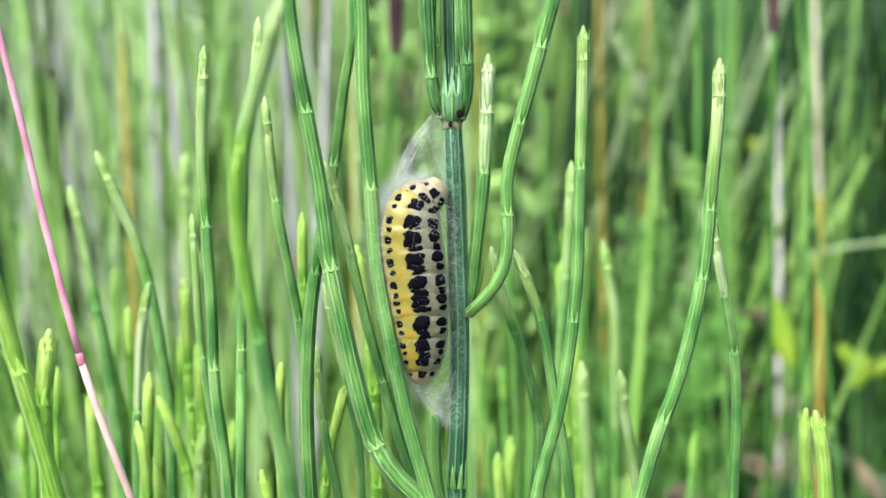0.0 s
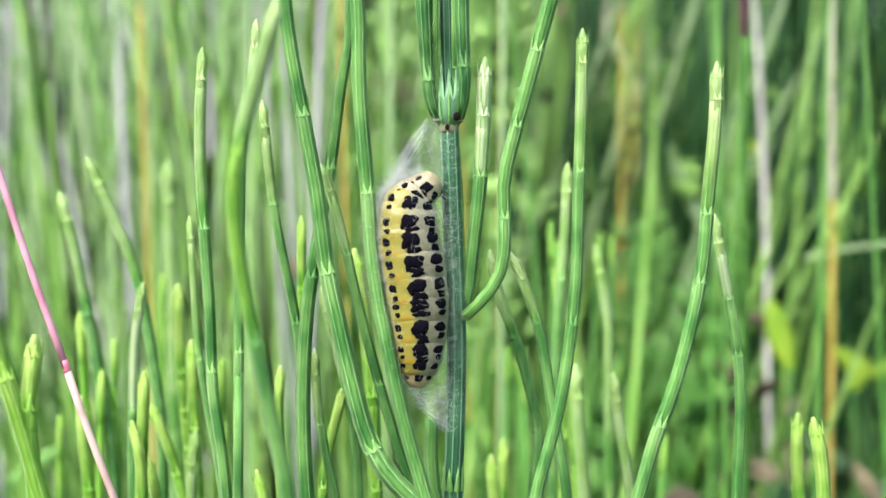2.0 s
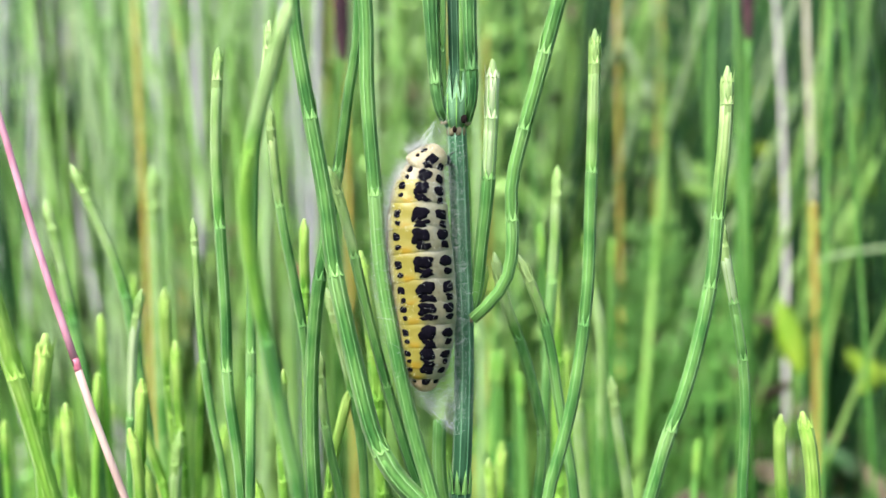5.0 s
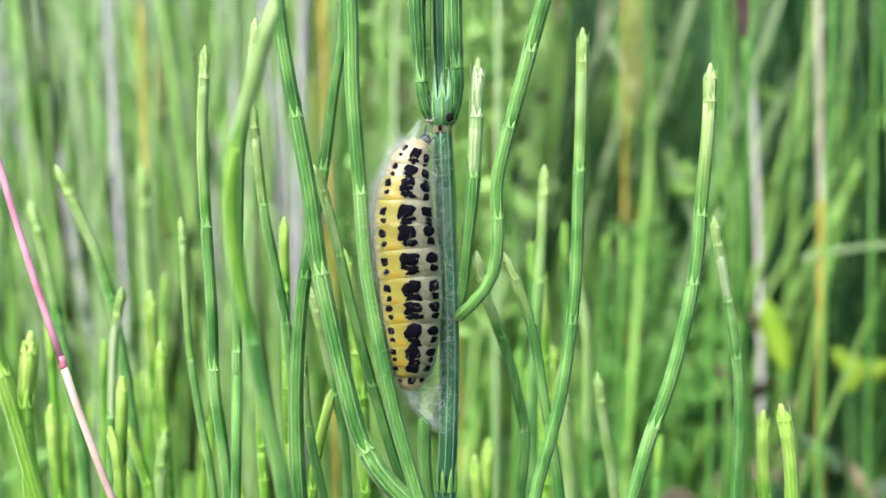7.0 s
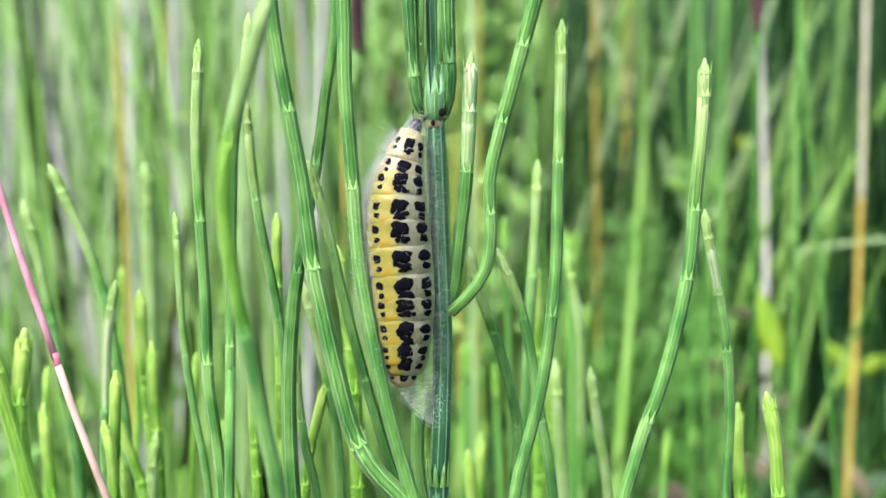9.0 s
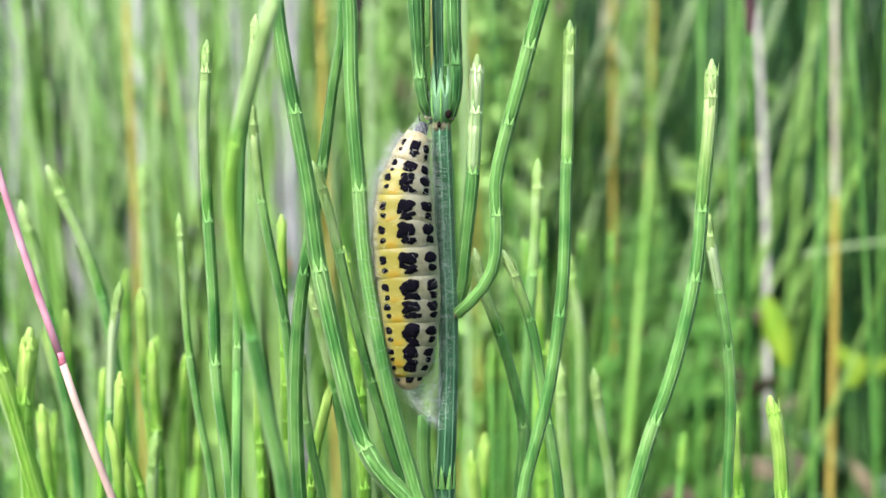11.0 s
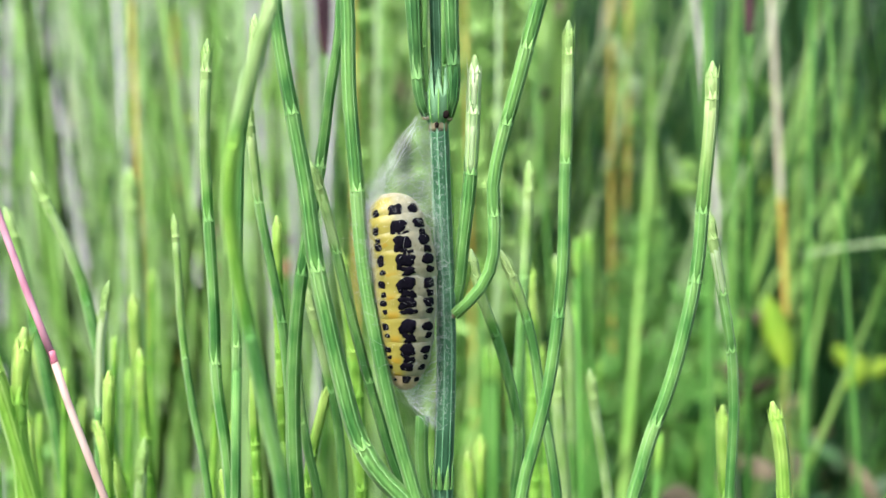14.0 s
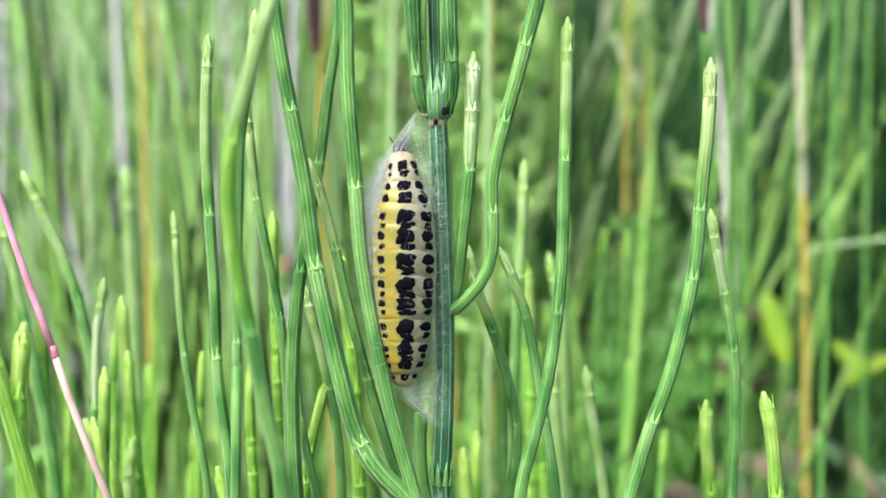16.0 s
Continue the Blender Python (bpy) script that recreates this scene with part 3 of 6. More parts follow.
    return tagged(new("turf", me), "short green meadow grass covering the ground", "grass", kind="stuff")


turf(40000, 9)
blades("brown_litter", 160, 0.4, 0.8, (0.12, 0.21), (0.002, 0.004), LITTER, "low brown dead leaves", 13, 0.2, (0.55, 0.25))


def herbs(name, count, near, far, heights, band, size, material, label, seed):
    """Small folded leaves of meadow herbs at all tilts, in loose clumps, as one mass."""
    rng = random.Random(seed)
    verts, faces = [], []
    for _ in range(count):
        d = rng.uniform(near, far)
        x, z = rng.gauss(*band) * (0.42 * d + 0.03), rng.uniform(*heights)
        for _ in range(rng.randint(3, 8)):
            c = Vector((x + rng.gauss(0, 0.008), d - REACH + rng.gauss(0, 0.01), z + rng.gauss(0, 0.016)))
            along = Vector((rng.gauss(0, 0.6), rng.gauss(0, 0.4), rng.uniform(0.1, 1))).normalized()
            side = along.cross(Vector((rng.gauss(0, 0.4), 1, rng.gauss(0, 0.4)))).normalized()
            up = side.cross(along)
            long = rng.uniform(*size)
            wide = long * rng.uniform(0.12, 0.3)
            first = len(verts)
            for s, w in ((0, 0.15), (0.3, 0.9), (0.6, 0.85), (1, 0.05)):
                for q in (-1, 0, 1):
                    verts.append(c + along * long * s + side * wide * w * q + up * wide * 0.4 * abs(q))
            for k in range(3):
                for j in range(2):
                    a = first + k * 3 + j
                    faces.append((a, a + 1, a + 4, a + 3))
    me = bpy.data.meshes.new(name)
    me.from_pydata(verts, [], faces)
    me.materials.append(material)
    for f in me.polygons:
        f.use_smooth = True
    return tagged(new(name, me), label, "herbs", kind="stuff")


# Near-black green leaves: the shade among the grass is in their colour.
herbs("dark_herbs", 70, 0.45, 0.9, (0.1, 0.42), (0.5, 0.45), (0.006, 0.016), SHADE_GREEN, "herb leaves with shade put into their dark green", 61)
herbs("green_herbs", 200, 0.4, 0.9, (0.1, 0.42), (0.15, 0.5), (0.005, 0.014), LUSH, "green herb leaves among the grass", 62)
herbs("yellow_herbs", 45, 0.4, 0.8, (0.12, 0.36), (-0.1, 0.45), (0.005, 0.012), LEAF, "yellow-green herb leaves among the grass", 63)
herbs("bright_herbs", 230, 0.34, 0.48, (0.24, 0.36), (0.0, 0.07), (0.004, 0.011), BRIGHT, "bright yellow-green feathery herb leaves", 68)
# Shade low on the right, put in as dark leaf colour.
herbs("low_herbs", 110, 0.3, 0.45, (0.08, 0.175), (0.55, 0.22), (0.008, 0.02), SHADE_GREEN, "herb leaves low among the stalks, shade put into their dark colour", 67)
herbs("low_litter", 34, 0.3, 0.45, (0.1, 0.2), (0.44, 0.08), (0.006, 0.016), LITTER, "brown dead leaves low among the stalks", 66)
herbs("dead_herbs", 45, 0.36, 0.7, (0.1, 0.36), (0.1, 0.5), (0.005, 0.014), LITTER, "withered brown herb leaves", 64)


def grass_stalk(name, points, widths, material, label, sides=3, lower=None):
    x, h, d = points[0]
    foot = spot(x, h, d)
    foot.z = 0
    ob = base(name, foot, label, "grass")
    line = [spot(*q) - foot for q in spline(points, 4)]
    n = len(line) - 1
    radii = [(widths[0] + (widths[1] - widths[0]) * i / n) * MM / 2 for i in range(n + 1)]
    if lower:  # the part below the topmost joint has a colour of its own
        cut = int(n * 0.72)
        part("culm", tube(line[:cut + 1], radii[:cut + 1], sides + 1, 0.06), lower, ob, "ochre lower culm" if lower is OCHRE else "")
        part("joint", tube([line[cut] + Vector((0, 0, k * MM)) for k in (-1.2, 0, 1.2)], [radii[cut], radii[cut] * 1.25, radii[cut]], sides + 1, 0.06), lower, ob)
        line, radii = line[cut:], radii[cut:]
    part("culm", tube(line, radii, sides + 1, 0.06), material, ob)
    return ob


def sedge_plant(side, d, count, seed):
    """A tuft of long shade-dark leaves that part from one foot; d in millimetres."""
    rng = random.Random(seed)
    foot = Vector((side * d * MM, d * MM - REACH, 0))
    ob = base("sedge_plant", foot, "tuft of dark blades standing in for shade behind the horsetails", "sedge", "dark sedge tufts")
    for _ in range(count):
        x, y = rng.gauss(0, 0.012), abs(rng.gauss(0, 0.05))
        tall, wide = rng.uniform(0.28, 0.42), rng.uniform(1.3, 2.8) * MM
        lean = rng.gauss(0, 0.02)
        line = [Vector((x + lean * u * u * 2, y, tall * u)) for u in (0, 0.3, 0.6, 0.85, 1)]
        part("leaf_blade", tube(line, [wide, wide, wide * 0.9, wide * 0.6, wide * 0.1], 2, 0.0, rng.random()), SHADE_GREEN, ob)
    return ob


# Added tufts that fill dark gaps; their colour holds the shade.
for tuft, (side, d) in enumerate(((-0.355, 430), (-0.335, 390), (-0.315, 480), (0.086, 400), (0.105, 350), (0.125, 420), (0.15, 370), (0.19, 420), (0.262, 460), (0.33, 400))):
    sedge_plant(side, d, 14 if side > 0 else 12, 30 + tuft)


def stray_stalks(count, band, near, far, width, material, label, group, seed, tilt=0.0):
    """Dead and dry stalks that stand singly among the grass; they nod in the wind."""
    rng = random.Random(seed)
    made = []
    for _ in range(count):
        d = rng.uniform(near, far)
        x = rng.gauss(*band) * d
        lean = rng.gauss(tilt, 0.05)
        tall = rng.uniform(250, 480)
        x -= tilt * tall * 0.4
        points = [(x, -250, d)] + [(x + lean * u * tall * (0.6 + 0.4 * u), -250 + u * (250 + tall * 0.6), d) for u in (0.35, 0.7, 1.0)]
        ob = grass_stalk("dry_stalk", points, (rng.uniform(*width), rng.uniform(*width) * 0.6), material, label, lower=material)
        made.append(tagged(ob, group=group))
    return made


strays = stray_stalks(20, (-0.17, 0.07), 300, 520, (1.4, 3.0), LILAC, "grey-lilac dead stalk among the grass", "dead stalks", 41)
strays += stray_stalks(16, (-0.25, 0.06), 380, 620, (1.4, 2.6), LILAC, "grey-lilac dead stalk leaning among the grass", "dead stalks", 43, -0.2)
strays += stray_stalks(16, (-0.02, 0.2), 420, 900, (1.0, 2.2), STRAW, "dry straw-coloured stalk among the grass", "dry stalks", 42)


def young_shoots(count, band, near, far, top, material, tip, label, group, seed):
    """Young horsetail shoots further back, each with a pale blunt tip; they nod in the wind."""
    rng = random.Random(seed)
    made = []
    for _ in range(count):
        d = rng.uniform(near, far)
        x = rng.uniform(*band) * d
        head = rng.uniform(*top) * d
        lean = rng.gauss(0, 0.025)
        points = [(x, -250, d)] + [(x + lean * (250 + head) * u ** 2, -250 + u * (250 + head), d) for u in (0.35, 0.7, 1.0)]
        wide = rng.uniform(0.7, 1.0)
        ob = grass_stalk("young_shoot", points, (wide * 1.15, wide), material, label)
        line = [spot(*q) - ob.location for q in spline(points, 4)][-2:]
        along = (line[1] - line[0]).normalized()
        end, r = line[1] - along * 0.0003, wide * 0.5 * MM
        part("tip", tube([end + along * k * MM for k in (-4.5, -3.0, -1.0, 0.6, 1.3)], [r * k for k in (1.01, 1.1, 1.2, 0.95, 0.25)], 5, 0.12), tip, ob, "pale yellow-green tip")
        made.append(tagged(ob, category="horsetail", group=group))
    return made


strays += young_shoots(13, (-0.34, -0.16), 128, 230, (-0.14, 0.0), YOUNG, LIME_TIP, "young yellow-green horsetail shoot behind the others", "young shoots behind", 71)
strays += young_shoots(15, (0.03, 0.125), 165, 260, (-0.15, 0.02), FEATHER, YOUNG_RIDGE, "young green horsetail shoot behind the others", "young shoots behind", 72)
strays += stray_stalks(9, (-0.14, 0.09), 220, 330, (0.7, 1.3), PALE_GRASS, "pale green stalk among the horsetails", "pale stalks", 74)
strays += stray_stalks(10, (0.22, 0.08), 180, 330, (0.7, 1.2), FEATHER, "green stalk among the horsetails", "pale stalks", 75)
strays += stray_stalks(8, (-0.05, 0.14), 280, 420, (0.8, 1.6), OCHRE, "ochre dry stalk among the grass", "dry stalks", 76)


def broad_leaf(name, x, h, d, wide, tall, lean, material, label):
    """A folded, pointed leaf on a thin stalk, millimetres."""
    at = spot(x, h, d)
    foot = Vector((at.x, at.y, 0))
    ob = base(name, foot, label, "leaf")
    low = at - foot
    part("stalk", tube([Vector((0, 0, 0)), low * 0.5 + Vector((0.003, 0, 0)), low], [0.7 * MM, 0.6 * MM, 0.5 * MM], 4, 0), GRASS, ob)
    bm = bmesh.new()
    rows = []
    for k in range(9):
        u = k / 8
        w = wide * MM / 2 * math.sin(math.pi * (0.06 + 0.94 * u)) ** 0.8 + 0.0002
        c = low + Vector((math.sin(lean) * u, 0.15 * u * u, math.cos(lean) * u)) * tall * MM
        rows.append([bm.verts.new(c + Vector((math.cos(lean) * w * q, 0.25 * w * abs(q) + back, -math.sin(lean) * w * q))) for q, back in ((-1, 0), (-0.5, 0), (0, 0), (0.5, 0), (1, 0), (0.5, 0.0004), (0, 0.0004), (-0.5, 0.0004))])
    for a, b in zip(rows, rows[1:]):
        for k in range(8):
            bm.faces.new((a[k], a[(k + 1) % 8], b[(k + 1) % 8], b[k]))
    part("blade", bm, material, ob)
    return ob


def headed_grass(points, widths, spike, label):
    """A grass stalk with a dark flower spike made of many small scales."""
    ob = grass_stalk("headed_grass", points, widths, GRASS, label)
    foot = ob.location.copy()
    top = spot(*points[-1]) - foot
    bm = bmesh.new()
    rng = random.Random(4)
    for k in range(90):
        u = k / 89
        r = spike[0] * MM / 2 * math.sin(math.pi * (0.08 + 0.88 * u)) ** 0.6
        a = k * 2.4
        c = top + Vector((0, 0, u * spike[1] * MM))
        out = Vector((math.cos(a), math.sin(a), 0.9))
        tube([c, c + out * r * 0.6, c + out * r * 1.1], [0.25 * MM, 0.6 * MM, 0.1 * MM], 2, 0, rng.random(), bm=bm)
    part("spike", bm, HEAD, ob, "purple-brown flower spike")
    return ob


def feathery_horsetail(x, top, d, seed, material=FEATHER, label="feathery bright green horsetail with dense whorls, behind"):
    """A branched horsetail: a thin stem with whorls of short upswept branches; millimetres."""
    rng = random.Random(seed)
    foot = spot(x, -250, d)
    foot.z = 0
    ob = base("feathery_horsetail", foot, label, "horsetail", "feathery horsetails behind")
    tall = 0.25 + top * MM
    lean = rng.gauss(0, 0.012)
    line = [Vector((lean * u * u, 0, tall * u)) for u in (0, 0.25, 0.5, 0.75, 1)]
    part("stem", tube(line, [0.0009, 0.0009, 0.0008, 0.0006, 0.0002], 3, 0.1), material, ob)
    z = max(0.1, tall - 0.2)
    bm = bmesh.new()
    while z < tall * 0.985:
        s = z / tall
        reach = (0.35 + 0.65 * min(1, (1 - s) * 5)) * rng.uniform(0.012, 0.02)
        at = Vector((lean * s * s, 0, z))
        for k in range(9):
            a = k * 0.7 + rng.uniform(0, 0.5)
            out = Vector((math.cos(a), math.sin(a), 0)) * reach * rng.uniform(0.4, 0.75)
            tube([at, at + out * 0.7 + Vector((0, 0, reach * 0.45)), at + out + Vector((0, 0, reach))], [0.0005, 0.0005, 0.0001], 2, 0.0, rng.random(), bm=bm)
        z += rng.uniform(0.007, 0.011)
    tagged(part("foliage", bm, material, ob), kind="stuff")
    return ob


for n, (x, top, d) in enumerate(((44, 9, 350), (53, 18, 370), (72, 8, 400), (36, 2, 340), (28, 4, 380), (76, 14, 390), (86, 0, 420), (19, -8, 350), (92, -6, 400), (110, -22, 410),
                                 (88, -24, 390), (12, -14, 380), (120, -30, 400), (60, -6, 330), (66, -20, 340), (47, -14, 320), (30, -20, 310), (-40, 6, 420), (-64, -4, 400), (-20, -8, 360))):
    feathery_horsetail(x, top, d, 200 + n)
rng = random.Random(15)
for material, label, count, near, far, band in ((FEATHER, "feathery light green horsetail behind", 50, 0.42, 0.75, (0.5, 0.3)), (LUSH, "feathery yellow-green horsetail behind", 36, 0.4, 0.9, (-0.2, 0.45))):
    models = [feathery_horsetail(rng.gauss(*band) * 180, top, 450, 230 + k, material, label) for k, top in enumerate((-60, -20, 10, 40))]
    for k in range(count):
        d = rng.uniform(near, far)
        copy_thing(models[k % 4], pose(rng.gauss(*band) * (0.42 * d + 0.03), d - REACH, 0, 0, 0, rng.uniform(0, 360)))


shoot_a = shoot([(-9.4, -250.0, 102.0), (-12.5, -130.7, 100.0), (-16.3, -18.9, 98.0), (-17.4, -10.3, 98.0), (-17.6, -5.1, 98.0), (-18.0, 0.9, 98.0), (-18.4, 8.2, 98.0), (-18.2, 15.5, 98.0)], (1.03, 0.82), (0.823, 0.907, 0.948), "young")
shoot_b = shoot([(-8.3, -250.0, 110.0), (-12.6, -131.1, 108.0), (-17.9, -20.4, 106.0), (-19.2, -13.0, 106.0), (-20.0, -7.4, 106.0), (-20.4, -1.4, 106.0), (-20.7, 2.9, 106.0)], (0.79, 0.61), (0.858, 0.953), "young")
shoot_c = shoot([(-0.5, -250.0, 98.0), (-5.3, -130.4, 96.0), (-11.1, -18.1, 94.0), (-12.1, -13.1, 93.5), (-13.0, -8.1, 93.0), (-14.0, -3.2, 92.5), (-14.7, 1.7, 92.0), (-14.6, 5.7, 91.5), (-13.7, 9.6, 91.0), (-12.4, 14.0, 90.5), (-11.3, 17.8, 90.0)], (1.19, 1.03), (0.815, 0.924, 0.966), "soft", near=0.8, label="tall soft green horsetail shoot leaning in an arc")
shoot_d = shoot([(-16.7, -250.0, 101.0), (-15.9, -123.6, 99.0), (-15.1, 4.7, 97.0), (-15.0, 7.7, 97.0), (-14.4, 12.0, 97.0), (-14.0, 15.0, 97.0), (-13.9, 17.5, 97.0)], (0.72, 0.72), (0.906, 0.981), "young")
shoot_e = shoot([(-7.6, -250.0, 107.0), (-9.0, -129.6, 105.0), (-10.8, -15.3, 103.0), (-11.1, -9.9, 103.0), (-11.6, -5.4, 103.0), (-12.4, -1.3, 103.0), (-13.3, 3.2, 103.0), (-13.9, 8.2, 103.0), (-14.3, 12.2, 103.0)], (1.00, 0.72), (0.846, 0.931, 0.968), "green")
shoot_f = shoot([(-9.4, -250.0, 111.0), (-10.3, -127.5, 109.0), (-11.5, -8.4, 107.0), (-11.6, -4.7, 107.0), (-11.7, -0.4, 107.0), (-11.7, 3.1, 107.0)], (0.75, 0.66), (0.906,), "lime", label="short yellow-green horsetail shoot")
shoot_g = shoot([(-11.2, -250.0, 110.0), (-12.1, -131.1, 108.0), (-13.2, -20.4, 106.0), (-13.4, -16.7, 106.0), (-13.5, -12.1, 106.0), (-13.3, -9.3, 106.0)], (0.74, 0.70), (0.903,), "lime", label="short yellow-green horsetail shoot")
shoot_h = shoot([(-6.0, -250.0, 108.0), (-9.6, -131.6, 106.0), (-13.9, -21.9, 104.0), (-14.1, -20.3, 104.0), (-14.7, -17.8, 104.0)], (0.82, 0.78), (0.93,), "lime", label="short yellow-green horsetail shoot")
shoot_i = shoot([(3.5, -250.0, 107.0), (-1.8, -131.0, 105.0), (-8.4, -19.9, 103.0), (-9.3, -15.8, 103.0), (-9.9, -11.7, 103.0), (-10.1, -7.7, 103.0)], (0.90, 0.68), (0.899, 0.975), "young")
shoot_j = shoot([(-18.6, -250.0, 108.0), (-14.5, -130.5, 106.0), (-9.4, -18.2, 104.0), (-9.0, -15.5, 104.0), (-8.4, -13.2, 104.0), (-7.8, -10.7, 104.0)], (0.69, 0.64), (0.917,), "lime")
shoot_k = shoot([(-2.0, -250.0, 108.0), (-4.1, -131.0, 106.0), (-6.6, -20.1, 104.0), (-7.0, -14.6, 104.0), (-7.9, -10.0, 104.0), (-8.8, -6.3, 104.0), (-9.7, -2.7, 104.0)], (0.82, 0.69), (0.879, 0.964), "young")
shoot_l = shoot([(-0.4, -250.0, 112.0), (-2.9, -128.1, 110.0), (-5.9, -10.4, 108.0), (-6.4, -5.6, 108.0), (-6.9, -2.3, 108.0), (-7.3, 0.4, 108.0)], (0.95, 0.95), (0.908,), "lime")
shoot_m = shoot([(-6.2, -250.0, 103.0), (-0.2, -130.8, 101.0), (7.2, -19.2, 99.0), (8.1, -15.6, 99.0), (9.0, -12.1, 99.0), (9.6, -8.7, 99.0), (10.3, -2.6, 99.0), (10.5, 4.0, 99.0), (10.7, 10.5, 99.0), (10.8, 17.2, 99.0)], (0.96, 0.87), (0.816, 0.915, 0.959), "young")
shoot([(18.2, -250.0, 106.0), (14.6, -130.9, 104.0), (10.1, -19.8, 102.0), (9.6, -16.1, 102.0), (8.8, -11.6, 102.0), (8.1, -7.1, 102.0), (7.0, -3.3, 102.0), (5.6, 0.0, 102.0)], (0.85, 0.76), (0.869, 0.943, 0.976), "young")
shoot_o = shoot([(1.0, -250.0, 108.0), (3.8, -131.0, 106.0), (7.3, -20.1, 104.0), (7.6, -17.8, 104.0), (7.8, -14.6, 104.0), (7.1, -10.9, 104.0), (6.1, -7.3, 104.0), (4.6, -3.2, 104.0), (3.9, 0.2, 104.0)], (0.87, 0.78), (0.867, 0.94, 0.971), "young")
shoot_p = shoot([(-0.6, -250.0, 103.0), (6.4, -131.0, 101.0), (15.0, -20.0, 99.0), (15.7, -17.3, 99.0), (16.5, -14.5, 99.0), (18.0, -10.4, 99.0), (19.3, -5.6, 99.0), (20.2, -0.8, 99.0), (20.6, 4.0, 99.0), (21.2, 10.5, 99.0), (21.3, 14.7, 99.0)], (1.13, 0.96), (0.819, 0.893, 0.936, 0.956), "green", label="long arching green horsetail shoot with pale tip")
shoot_q = shoot([(20.2, -250.0, 106.0), (21.5, -130.9, 104.0), (23.0, -19.7, 102.0), (23.3, -12.5, 102.0), (23.0, -7.6, 102.0), (22.4, -4.0, 102.0), (21.7, 0.0, 102.0), (21.2, 3.0, 102.0)], (1.03, 0.76), (0.861, 0.955, 0.973), "frost", label="pale frosted green horsetail shoot")
shoot_r = shoot([(34.0, -250.0, 104.0), (32.1, -130.8, 102.0), (29.8, -19.4, 100.0), (29.5, -15.3, 100.0), (28.9, -12.5, 100.0)], (0.97, 0.88), (0.92,), "lime", label="short yellow-green horsetail shoot with toothed tip")
shoot_s = shoot([(34.7, -250.0, 112.0), (32.9, -131.3, 110.0), (30.6, -20.9, 108.0), (30.4, -17.0, 108.0), (30.5, -13.3, 108.0)], (0.95, 0.85), (0.917,), "lime", label="short yellow-green horsetail shoot")
shoot_t = shoot([(23.3, -250.0, 116.0), (20.5, -131.8, 114.0), (17.0, -22.6, 112.0), (16.6, -19.1, 112.0), (15.9, -14.7, 112.0), (15.4, -10.5, 112.0)], (0.93, 0.84), (0.898,), "young")
shoot_u = shoot([(17.6, -250.0, 129.0), (17.2, -129.3, 127.0), (16.8, -14.2, 125.0), (16.7, -6.5, 125.0), (16.1, -2.7, 125.0), (15.5, 0.9, 125.0)], (1.04, 0.93), (0.89,), "young")
shoot_v = shoot([(12.4, -250.0, 126.0), (12.0, -129.2, 124.0), (11.6, -13.9, 122.0), (11.5, -6.4, 122.0), (11.2, -1.1, 122.0)], (1.07, 0.96), (0.9,), "lime")
shoot_w = shoot([(18.2, -250.0, 122.0), (16.1, -131.8, 120.0), (13.5, -22.8, 118.0), (13.0, -16.0, 118.0), (12.7, -10.3, 118.0)], (1.14, 1.04), (0.897,), "young")
shoot_x = shoot([(8.2, -250.0, 118.0), (9.1, -130.4, 116.0), (10.1, -18.0, 114.0), (10.3, -10.5, 114.0), (10.8, -3.0, 114.0), (11.2, 2.6, 114.0), (11.4, 7.8, 114.0)], (0.95, 0.85), (0.851, 0.96), "young")
shoot_aa = shoot([(-22.0, -250.0, 118.0), (-22.9, -131.6, 116.0), (-24.0, -22.1, 114.0), (-24.2, -15.0, 114.0), (-25.0, -9.0, 114.0), (-26.1, -3.0, 114.0), (-27.2, 0.6, 114.0), (-29.0, 4.8, 114.0), (-30.8, 8.7, 114.0)], (1.00, 0.90), (0.829, 0.951), "young", label="yellow-green horsetail shoot bending over")
shoot_ab = shoot([(-25.8, -250.0, 124.0), (-27.6, -132.0, 122.0), (-29.8, -23.2, 120.0), (-30.1, -18.9, 120.0), (-31.3, -11.0, 120.0), (-32.6, -4.2, 120.0), (-33.7, 1.4, 120.0), (-34.9, 5.9, 120.0)], (1.16, 0.95), (0.836, 0.954), "young")
shoot_ac = shoot([(-25.8, -250.0, 125.0), (-27.7, -132.0, 123.0), (-30.0, -23.3, 121.0), (-30.6, -14.8, 121.0), (-31.8, -9.5, 121.0), (-32.7, -5.5, 121.0)], (1.17, 1.06), (0.876,), "lime")
shoot_ad = shoot([(-23.8, -250.0, 113.0), (-24.7, -131.3, 111.0), (-25.8, -21.1, 109.0), (-25.9, -17.2, 109.0), (-25.8, -11.9, 109.0), (-25.6, -7.1, 109.0), (-24.9, -2.8, 109.0)], (0.81, 0.81), (0.876, 0.955), "frost", label="whitish green horsetail shoot with pale tip")
shoot_ae = shoot([(-26.1, -250.0, 110.0), (-25.4, -131.1, 108.0), (-24.5, -20.4, 106.0), (-24.3, -13.9, 106.0), (-24.2, -10.1, 106.0)], (0.88, 0.79), (0.906,), "lime", label="short yellow-green horsetail shoot")
shoot_af = shoot([(-18.6, -250.0, 109.0), (-21.0, -131.1, 107.0), (-24.1, -20.2, 105.0), (-24.4, -16.6, 105.0), (-25.0, -14.0, 105.0)], (0.78, 0.74), (0.922,), "lime", label="short yellow-green horsetail shoot")
shoot_ag = shoot([(-9.9, -250.0, 117.0), (-15.2, -131.8, 115.0), (-21.8, -22.8, 113.0), (-22.4, -19.8, 113.0), (-23.6, -16.1, 113.0), (-25.1, -12.9, 113.0)], (0.84, 0.74), (0.905,), "lime")
